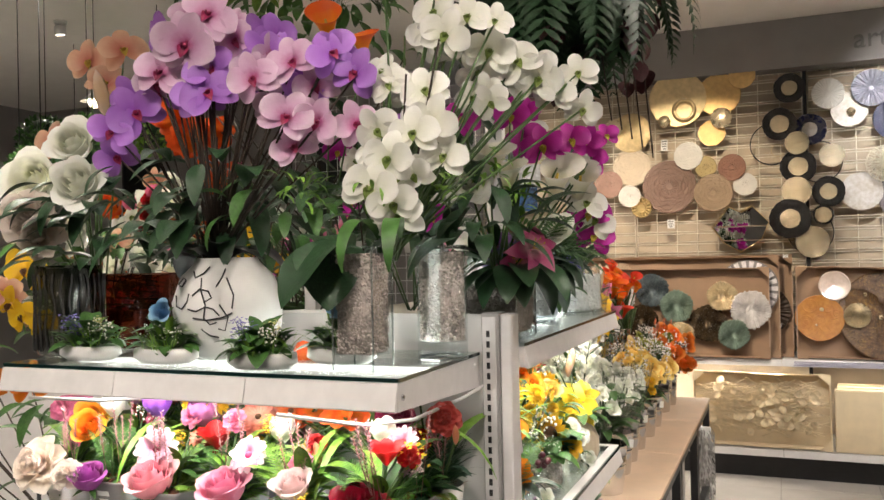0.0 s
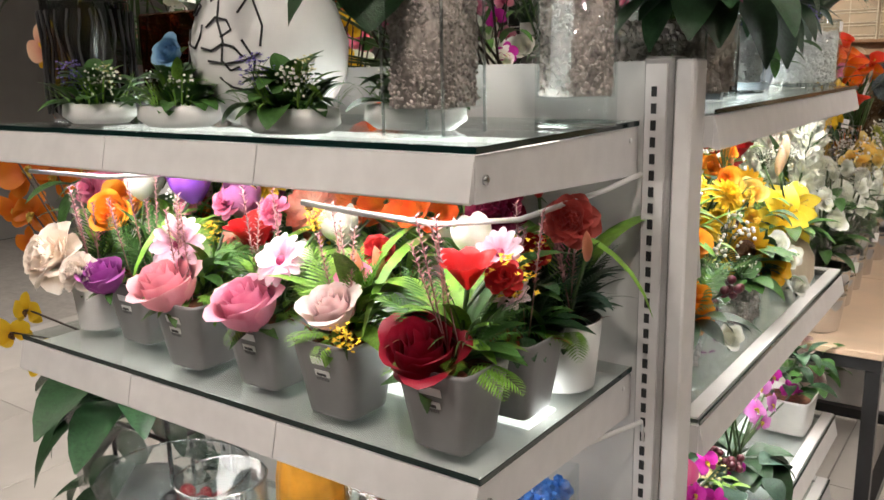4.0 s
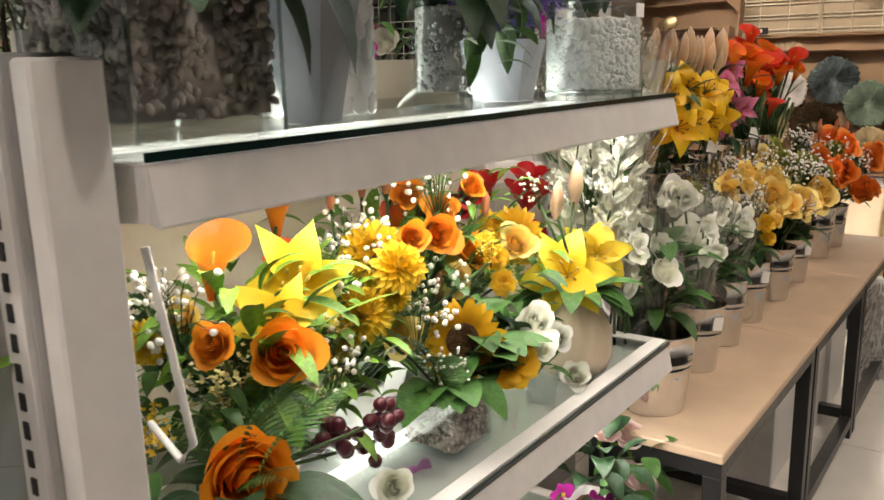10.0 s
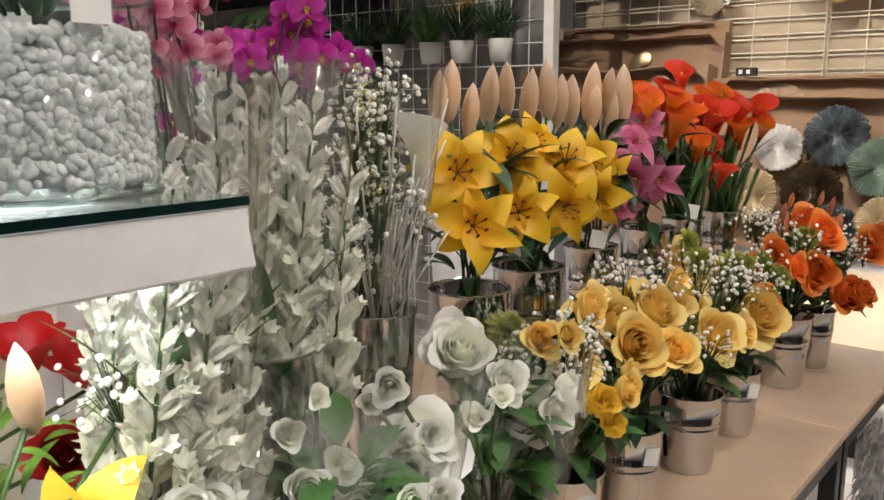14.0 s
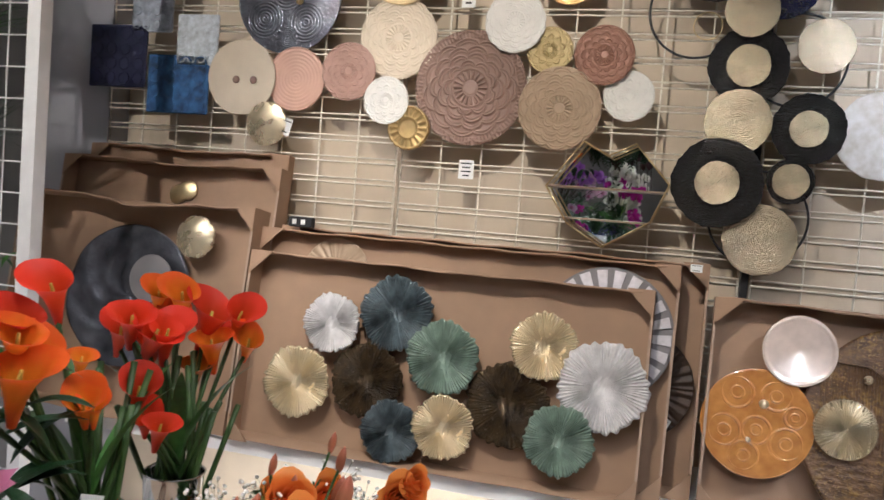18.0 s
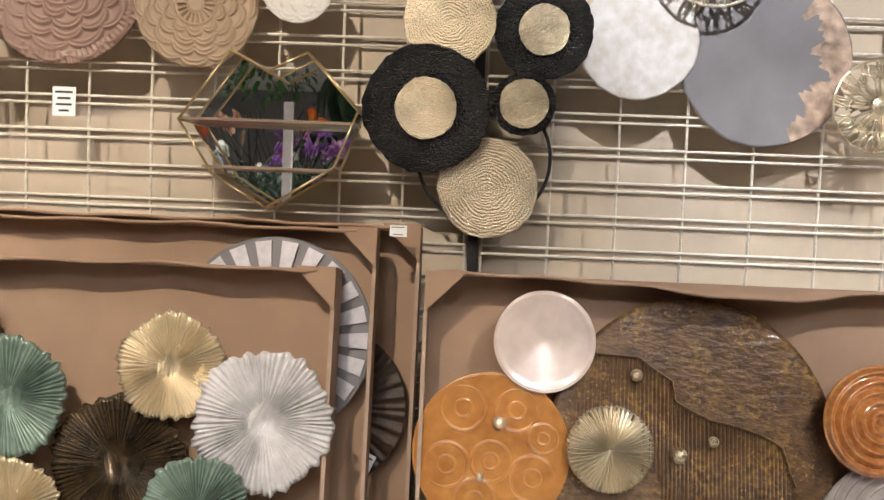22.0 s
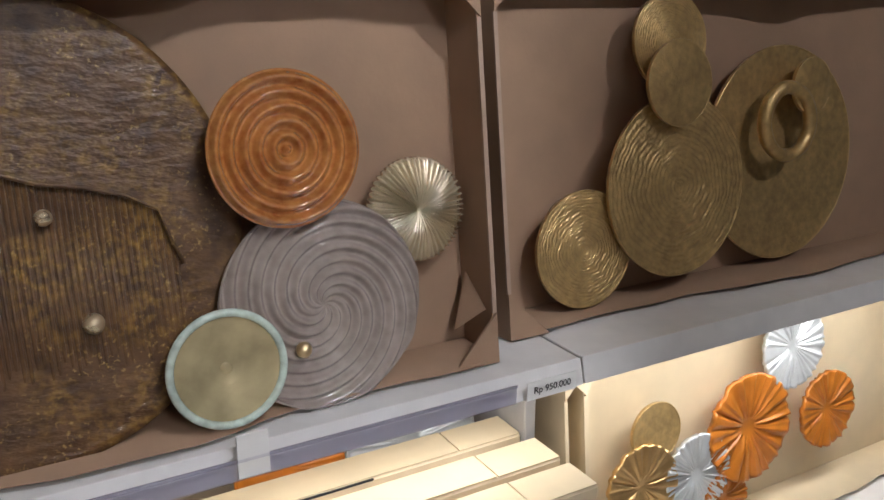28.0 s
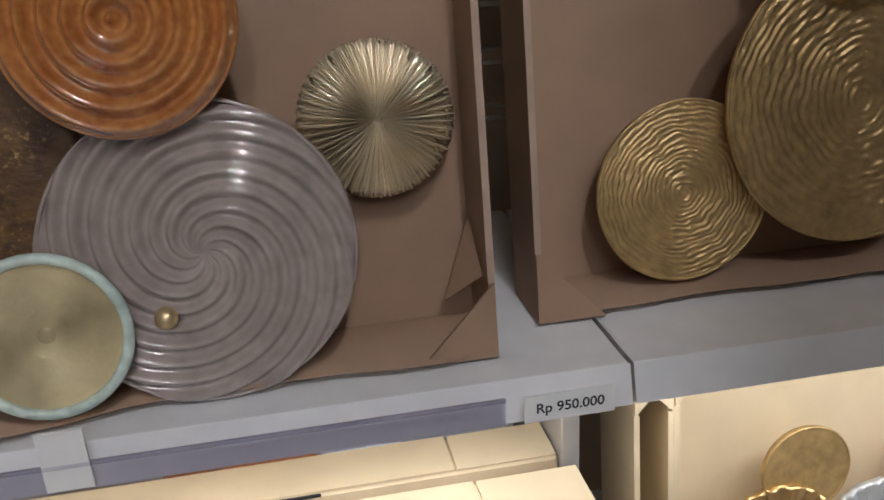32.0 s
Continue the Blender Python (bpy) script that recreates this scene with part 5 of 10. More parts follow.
for i, (cx0, cx1, cy, ch, cd) in enumerate(((0.98, 2.062, 6.530, 0.425, 0.078), (0.97, 2.080, 6.432, 0.42, 0.080), (0.95, 2.087, 6.338, 0.415, 0.080))):
    ob = thing("flat_carton", pose(cx0, cy, 0.205), "closed cream flat carton standing on edge", "carton", "flat cartons")
    cw = cx1 - cx0
    part("body", Mesh().box(0, cw, 0, cd, 0, ch, 0.003), CARD_CREAM, ob, smooth=False)
    part("flap", Mesh().box(cw - 0.13, cw - 0.002, 0.002, cd - 0.002, ch + 0.0006, ch + 0.0035), CARD_CREAM, ob, smooth=False)
    part("flap", Mesh().box(0.002, cw - 0.134, 0.002, cd - 0.002, ch + 0.0006, ch + 0.0045), CARD_CREAM, ob, smooth=False)
    part("tuck_slot", Mesh().box(cw - 0.62, cw - 0.30, -0.0006, 0.004, ch - 0.003, ch + 0.0006), INK, ob, smooth=False)
carton(2.225, 3.40, 0.205, 0.55, 6.50, 0.11, 6, CARD_CREAM, "cream open carton with orange and silver discs")
carton(2.165, 2.218, 0.205, 0.55, 6.49, 0.12, 6, CARD_CREAM, "narrow cream carton standing beside the open one")
ob = thing("steel_panel", pose(2.075, 6.52, 0.205), "grey metal bracket panel under the shelf joint", "panel")
part("plate", Mesh().box(-0.012, 0.012, 0, 0.3, 0, 0.55, 0.002), STEEL_GREY, ob, smooth=False)
ORANGE_LEAF = mat("orange_leaf_glaze", (0.60, 0.20, 0.02), 0.3, 0.1, 0.2, 20, 0.3, 30)
SILVER_FAN = mat("silver_white_fan", (0.66, 0.68, 0.70), 0.35, 0.4, 0.1, 20, 0.2)
for x, z, R, mm, n in ((2.735, 0.445, 0.132, ORANGE_LEAF, 14), (2.572, 0.372, 0.098, SILVER_FAN, 36), (2.409, 0.39, 0.098, GOLD_DEEP, 20), (2.886, 0.610, 0.105, SILVER_FAN, 24), (2.450, 0.505, 0.068, GOLD_OLD, 0), (3.02, 0.42, 0.10, ORANGE_LEAF, 16), (2.66, 0.29, 0.07, ORANGE_LEAF, 16)):
    disc(x, z, R, f_pleat(n) if n else f_plain, mm, "orange or silver leaf disc in a cream carton", 0.018 if n == 14 else 0.012, 6.545 + (z - 0.2) * 0.1, tilt=6, rim=scallop(22, 0.03) if n else None, nt=168, nr=16, group="low carton discs")
disc(1.90, 0.60, 0.135, f_pleat(40), SILVER_FAN, "white pleated disc behind flat cartons", 0.014, 6.66, tilt=9, nt=160, nr=12, group="low carton discs")
disc(1.66, 0.61, 0.10, f_pleat(20), ORANGE_LEAF, "orange pleated disc behind flat cartons", 0.014, 6.66, tilt=9, nt=120, nr=12, group="low carton discs")

# ---- flowers: petals, blooms, leaves ----
def petal_mat(name, inner, outer, radius, mid=None, rough=0.45, glow=0.32):
    """Petal silk: colour runs from the flower's heart to the rim, with veins and some light let through."""
    if name in MATS:
        return MATS[name]
    m = bpy.data.materials.new(name)
    m.use_nodes = True
    nt = m.node_tree
    n, l = nt.nodes, nt.links
    b, out = n["Principled BSDF"], n["Material Output"]
    tc, vl, mr, cr, nz = n.new("ShaderNodeTexCoord"), n.new("ShaderNodeVectorMath"), n.new("ShaderNodeMapRange"), n.new("ShaderNodeValToRGB"), n.new("ShaderNodeTexNoise")
    vl.operation = "LENGTH"
    l.new(tc.outputs["Object"], vl.inputs[0])
    nz.inputs["Scale"].default_value, nz.inputs["Detail"].default_value = 3.0 / radius, 3
    l.new(tc.outputs["Object"], nz.inputs["Vector"])
    ad = n.new("ShaderNodeMath")
    ad.operation, ad.inputs[1].default_value = "MULTIPLY_ADD", radius * 0.45
    l.new(nz.outputs["Fac"], ad.inputs[0])
    l.new(vl.outputs["Value"], ad.inputs[2])
    mr.inputs[1].default_value, mr.inputs[2].default_value = radius * 0.25, radius * 1.25
    l.new(ad.outputs[0], mr.inputs[0])
    l.new(mr.outputs[0], cr.inputs[0])
    cr.color_ramp.elements[0].color, cr.color_ramp.elements[1].color = (*inner, 1), (*outer, 1)
    if mid:
        e = cr.color_ramp.elements.new(0.45)
        e.color = (*mid, 1)
    info, hsv, rv = n.new("ShaderNodeObjectInfo"), n.new("ShaderNodeHueSaturation"), n.new("ShaderNodeMapRange")
    rv.inputs[3].default_value, rv.inputs[4].default_value = 0.82, 1.12
    l.new(info.outputs["Random"], rv.inputs[0])
    l.new(rv.outputs[0], hsv.inputs["Value"])
    l.new(cr.outputs[0], hsv.inputs["Color"])
    l.new(hsv.outputs[0], b.inputs["Base Color"])
    b.inputs["Roughness"].default_value = rough
    b.inputs["Specular IOR Level"].default_value = 0.35
    wv, bp = n.new("ShaderNodeTexNoise"), n.new("ShaderNodeBump")
    wv.inputs["Scale"].default_value = 9.0 / radius
    l.new(tc.outputs["Object"], wv.inputs["Vector"])
    bp.inputs["Strength"].default_value, bp.inputs["Distance"].default_value = 0.25, 0.002
    l.new(wv.outputs["Fac"], bp.inputs["Height"])
    l.new(bp.outputs[0], b.inputs["Normal"])
    tr, mx = n.new("ShaderNodeBsdfTranslucent"), n.new("ShaderNodeMixShader")
    mx.inputs[0].default_value = glow
    l.new(hsv.outputs[0], tr.inputs[0])
    l.new(b.outputs[0], mx.inputs[1])
    l.new(tr.outputs[0], mx.inputs[2])
    l.new(mx.outputs[0], out.inputs[0])
    MATS[name] = m
    return m


def leaf_mat(name, col, rough=0.45, col2=None):
    return mat(name, col, rough, 0, 0.25, 40, 0.25, 90, col2, rand=0.22, spec=0.4)


LEAF = leaf_mat("leaf_green", (0.062, 0.165, 0.034))
LEAF_DARK = leaf_mat("leaf_dark", (0.026, 0.070, 0.028), 0.35)
LEAF_LIME = leaf_mat("leaf_lime", (0.19, 0.38, 0.05))
LEAF_BLUE = leaf_mat("leaf_blue_green", (0.06, 0.12, 0.085))
LEAF_RED = leaf_mat("leaf_burgundy", (0.06, 0.010, 0.014))
STEM = leaf_mat("stem_green", (0.05, 0.10, 0.025))
TWIG = leaf_mat("dark_twig", (0.035, 0.022, 0.015), 0.7)
HEART_Y = mat("heart_yellow", (0.62, 0.42, 0.05), 0.6, 0, 0.2, 200, 0.5, 400)
HEART_B = mat("heart_brown", (0.16, 0.07, 0.022), 0.8, 0, 0.4, 60, 0.8, 90, col2=(0.05, 0.022, 0.01))
HEART_G = mat("heart_green", (0.22, 0.30, 0.06), 0.6, 0, 0.2, 200, 0.5, 400)
HEART_M = mat("heart_magenta", (0.36, 0.02, 0.10), 0.5, 0, 0.3, 150)
FILL_W = mat("tiny_white", (0.82, 0.80, 0.74), 0.6, 0, 0.06, 60)
FILL_Y = mat("tiny_yellow", (0.78, 0.52, 0.03), 0.6, 0, 0.1, 60)
FILL_L = mat("tiny_lavender", (0.20, 0.15, 0.55), 0.6, 0, 0.25, 60)
FILL_C = mat("tiny_cream", (0.72, 0.62, 0.28), 0.6, 0, 0.15, 60)
BERRY = mat("berry_dark", (0.10, 0.012, 0.025), 0.3, 0, 0.3, 60)


def P(ang, elev, r0=0.0, z0=0.0, roll=0.0):
    """Where a petal starts: turned by ang, raised by elev degrees (90 is upright), r0 out from the axis."""
    return turn(ang) @ Matrix.Translation((0, r0, z0)) @ pose(0, 0, 0, elev, roll, 0)


def g_rose(R, q, n=(2, 3, 3, 4, 5, 5), open_=0.7):
    """A rose: a tight spiral heart, then wider cups of round petals whose lips roll back."""
    m = Mesh()
    c = sum(n) - 4
    for k in range(c):
        u = k / (c - 1)
        r2 = (0.11 + 0.64 * u ** 0.85) * q.uniform(0.95, 1.06)
        m.cup_petal(k * 2.399 + q.uniform(-0.12, 0.12), 1.9 - 0.95 * u ** 0.7 + q.uniform(-0.06, 0.06), R, R * (1.40 - 0.30 * u + q.uniform(-0.05, 0.05)), -R * 0.66,
                    lambda t, r2=r2, u=u: r2 * (0.25 + 0.75 * math.sin(min(t * 1.6, 1) * math.pi / 2)) * (1 - (0.40 - 0.34 * u) * max(t - 0.45, 0) * 1.5) + 0.10 * u * t * t, (0.05 + 0.42 * u * u) * q.uniform(0.7, 1.3), 0.07, 0.012 + 0.022 * u, q.uniform(0, 6))
    m.slot = 1
    for i in range(4):
        m.blade(R * 0.75, R * 0.30, 0.5, 0.2, 3, 2, 0.3, P(i * 90, 12, R * 0.15, -R * 0.55))
    return m


def g_peony(R, q, n=44):
    m = Mesh()
    for i in range(n):
        u = i / n
        a = i * 137.5
        m.blade(R * (0.70 + 0.30 * u), R * (0.60 + 0.25 * u), -0.35 + 0.7 * u + q.uniform(-0.1, 0.15), 0.55, 6, 5, 0.72, P(a, 92 - 76 * u + q.uniform(-8, 8), R * 0.10 * u, -R * 0.25 * u, q.uniform(-14, 14)), 0.05, 0.3, 0.0, 0.4)
    return m


def g_carnation(R, q):
    m = Mesh()
    for i in range(40):
        u = i / 40
        m.blade(R * q.uniform(0.8, 1.0), R * 0.5, 0.2, 0.2, 6, 5, 0.86, P(i * 137.5, 88 - 76 * u, 0, -R * 0.3, q.uniform(-18, 18)), 0.08, 0.12, 0.0, 0.4)
    return m


def g_tulip(R, q, open_=0.12):
    """A tulip: two whorls of three broad petals that close to an egg, or stand open as a bowl."""
    m = Mesh()
    for k in range(2):
        for i in range(3):
            m.cup_petal(math.radians(i * 120 + k * 60) + q.uniform(-0.1, 0.1), 0.98 - 0.05 * k, R, R * (1.75 - 0.12 * k), -R * 0.85,
                        lambda t, k=k: (0.80 - 0.05 * k) * math.sin(math.pi * min(0.06 + (0.74 - 0.34 * open_) * t, 0.9)) + open_ * 0.55 * t * t, open_ * 0.4, 0.20, 0.02 + 0.05 * open_, q.uniform(0, 6), 7, 8)
    return m


def g_tulip_open(R, q):
    return g_tulip(R, q, 0.75)


def g_lily(L, q, W=0.44, stam=6):
    m = Mesh()
    for i in range(6):
        k = i % 2
        m.blade(L * q.uniform(0.92, 1.05), L * (W if k else W * 1.35), 1.2 + q.uniform(-0.25, 0.35), 0.4, 10, 4, 0.45, P(i * 60 + q.uniform(-6, 6), 58 + q.uniform(-8, 8), L * 0.03, -L * 0.14, q.uniform(-10, 10)), 0.045, 0.3, 0.12, 1.25)
    m.slot = 1
    for i in range(stam):
        a = radians(i * 60 + 30)
        e = Vector((math.cos(a) * L * 0.17, math.sin(a) * L * 0.17, L * 0.42))
        m.tube([(0, 0, 0), (e.x * 0.5, e.y * 0.5, e.z * 0.55), e], L * 0.010, 4)
        m.ball(L * 0.024, Matrix.Translation(e) @ Matrix.Diagonal((1, 2.2, 1, 1)), 5, 4)
    return m


def g_daisy(R, q, n=14, rows=2, heart=0.2, wide=0.34):
    m = Mesh()
    for k in range(rows):
        for i in range(n):
            m.blade(R * (1 - 0.18 * k) * q.uniform(0.9, 1.05), R * wide * 1.15, 0.3 + q.uniform(-0.2, 0.2), 0.3, 6, 4, 0.7, P(360 * i / n + k * 180 / n + q.uniform(-5, 5), 16 + 22 * k + q.uniform(-9, 9), R * heart * 0.5, 0), 0.04, 0.3, 0.0, 0.4)
    m.slot = 1
    m.ball(R * heart, Matrix.Translation((0, 0, R * 0.06)), 12, 6, 0.55)
    return m


def g_mum(R, q):
    """A pompon of many short spoon petals."""
    m = Mesh()
    for i in range(110):
        u = i / 110
        m.blade(R * (0.50 + 0.42 * u) * q.uniform(0.9, 1.06), R * 0.26, -0.25 + 0.55 * u, 0.75, 5, 3, 0.66, P(i * 137.5, 90 - 96 * u + q.uniform(-5, 5), R * 0.06, -R * 0.05 * u), 0.02, 0.3, 0.0, 0.4)
    return m


def g_orchid(R, q):
    m = Mesh()
    for a in (90, 215, 325):
        m.blade(R * 0.98, R * 0.70, 0.30 + q.uniform(-0.2, 0.3), 0.25, 8, 4, 0.55, P(a - 90 + q.uniform(-6, 6), 14 + q.uniform(-8, 14), R * 0.05, -R * 0.05), 0.03, 0.3, 0.08, 0.5)
    for a in (8, 172):
        m.blade(R * 1.0, R * 0.98, 0.32 + q.uniform(-0.2, 0.35), 0.12, 9, 6, 0.55, P(a - 90 + q.uniform(-8, 8), 20 + q.uniform(-8, 14), R * 0.04, R * 0.03), 0.05, 0.22, 0.06, 0.42)
    m.slot = 1
    m.blade(R * 0.42, R * 0.34, 0.9, 0.8, 5, 4, 0.5, P(180, 62, R * 0.03, R * 0.05), 0.05, 0.4)
    m.blade(R * 0.26, R * 0.24, -0.5, 0.8, 4, 3, 0.5, P(140, 55, R * 0.05, R * 0.04))
    m.blade(R * 0.26, R * 0.24, -0.5, 0.8, 4, 3, 0.5, P(220, 55, R * 0.05, R * 0.04))
    m.ball(R * 0.08, Matrix.Translation((0, 0, R * 0.12)), 8, 5)
    return m


def g_calla(R, q):
    """A rolled spathe that flares into one pointed lip."""
    m, nu, nv = Mesh(), 24, 10
    v, f = [], []
    for k in range(nv + 1):
        t = k / nv
        for i in range(nu + 1):
            a = -math.pi * 1.06 + 2.12 * math.pi * i / nu
            lip = math.cos(a * 0.5) ** 2
            r = R * (0.12 + 0.34 * t + (0.20 + 0.42 * lip) * t ** 4)
            z = R * (2.1 * t - 0.25 * t ** 5 + 0.45 * lip * t ** 3)
            v.append((r * math.sin(a) * (1 + 0.03 * math.sin(5 * a)), r * math.cos(a), z - R * 1.3))
    for k in range(nv):
        for i in range(nu):
            o = k * (nu + 1) + i
            f.append((o, o + 1, o + nu + 2, o + nu + 1))
    m.add(v, f)
    m.slot = 1
    m.tube([(0, 0, -R), (0, 0, 0), (0, R * 0.05, R * 0.45)], R * 0.09, 7, taper=0.6)
    return m


def g_sunflower(R, q):
    m = Mesh()
    for k in range(2):
        for i in range(17):
            m.blade(R * q.uniform(0.62, 0.75), R * 0.27, 0.25 + q.uniform(-0.3, 0.3), 0.3, 5, 2, 0.45, P(360 * i / 17 + k * 10 + q.uniform(-4, 4), 12 + 18 * k, R * 0.34, 0), 0.05, 0.5)
    m.slot = 1
    m.lathe([(R * 0.40, -R * 0.02), (R * 0.40, R * 0.06), (R * 0.32, R * 0.11), (R * 0.18, R * 0.08), (0.0005, R * 0.07)], 24)
    for i in range(70):
        r, a = R * 0.40 * math.sqrt(i / 70), radians(i * 137.5)
        m.ball(R * 0.030, Matrix.Translation((r * math.cos(a), r * math.sin(a), R * 0.10)), 5, 4)
    return m


def g_bud(R, q):
    m = Mesh()
    prof = [(R * 0.10, -R), (R * 0.24, -R * 0.7), (R * 0.33, -R * 0.2), (R * 0.30, R * 0.3), (R * 0.18, R * 0.75), (R * 0.02, R * 1.05)]
    m.lathe(prof, 12, wob=lambda a, k: 1 + 0.12 * math.cos(3 * a))
    return m


def g_breath(R, q, n=34):
    """Many small florets on hair-thin stems."""
    m = Mesh()
    for i in range(n):
        d = Vector((q.uniform(-1, 1), q.uniform(-1, 1), q.uniform(-0.3, 1))).normalized() * R * q.uniform(0.45, 1.1)
        m.slot = 1
        m.tube([(0, 0, -R * 0.9), d * 0.5, d], 0.0006, 3)
        m.slot = 0
        m.ball(0.0046 * q.uniform(0.75, 1.15), Matrix.Translation(d) @ pose(0, 0, 0, q.uniform(0, 90), q.uniform(0, 90), 0), 8, 6, 0.75)
    return m


def g_filler(R, q, n=60):
    m = Mesh()
    for i in range(n):
        d = Vector((q.gauss(0, 0.4), q.gauss(0, 0.4), q.uniform(-0.6, 1.0))) * R
        for k in range(4):
            m.blade(R * 0.17, R * 0.13, 0.3, 0.2, 2, 2, 0.6, Matrix.Translation(d) @ turn(k * 90 + i * 31) @ pose(0, 0, 0, q.uniform(10, 60), 0, 0))
        if i % 5 == 0:
            m.slot = 1
            m.tube([(0, 0, -R * 1.3), d * 0.6, d], 0.0009, 3)
            m.slot = 0
    return m


def g_grape(R, q):
    m = Mesh()
    for i in range(9):
        m.ball(R * 0.30, Matrix.Translation((q.uniform(-0.6, 0.6) * R, q.uniform(-0.6, 0.6) * R, q.uniform(-0.6, 0.7) * R)), 10, 7)
    return m


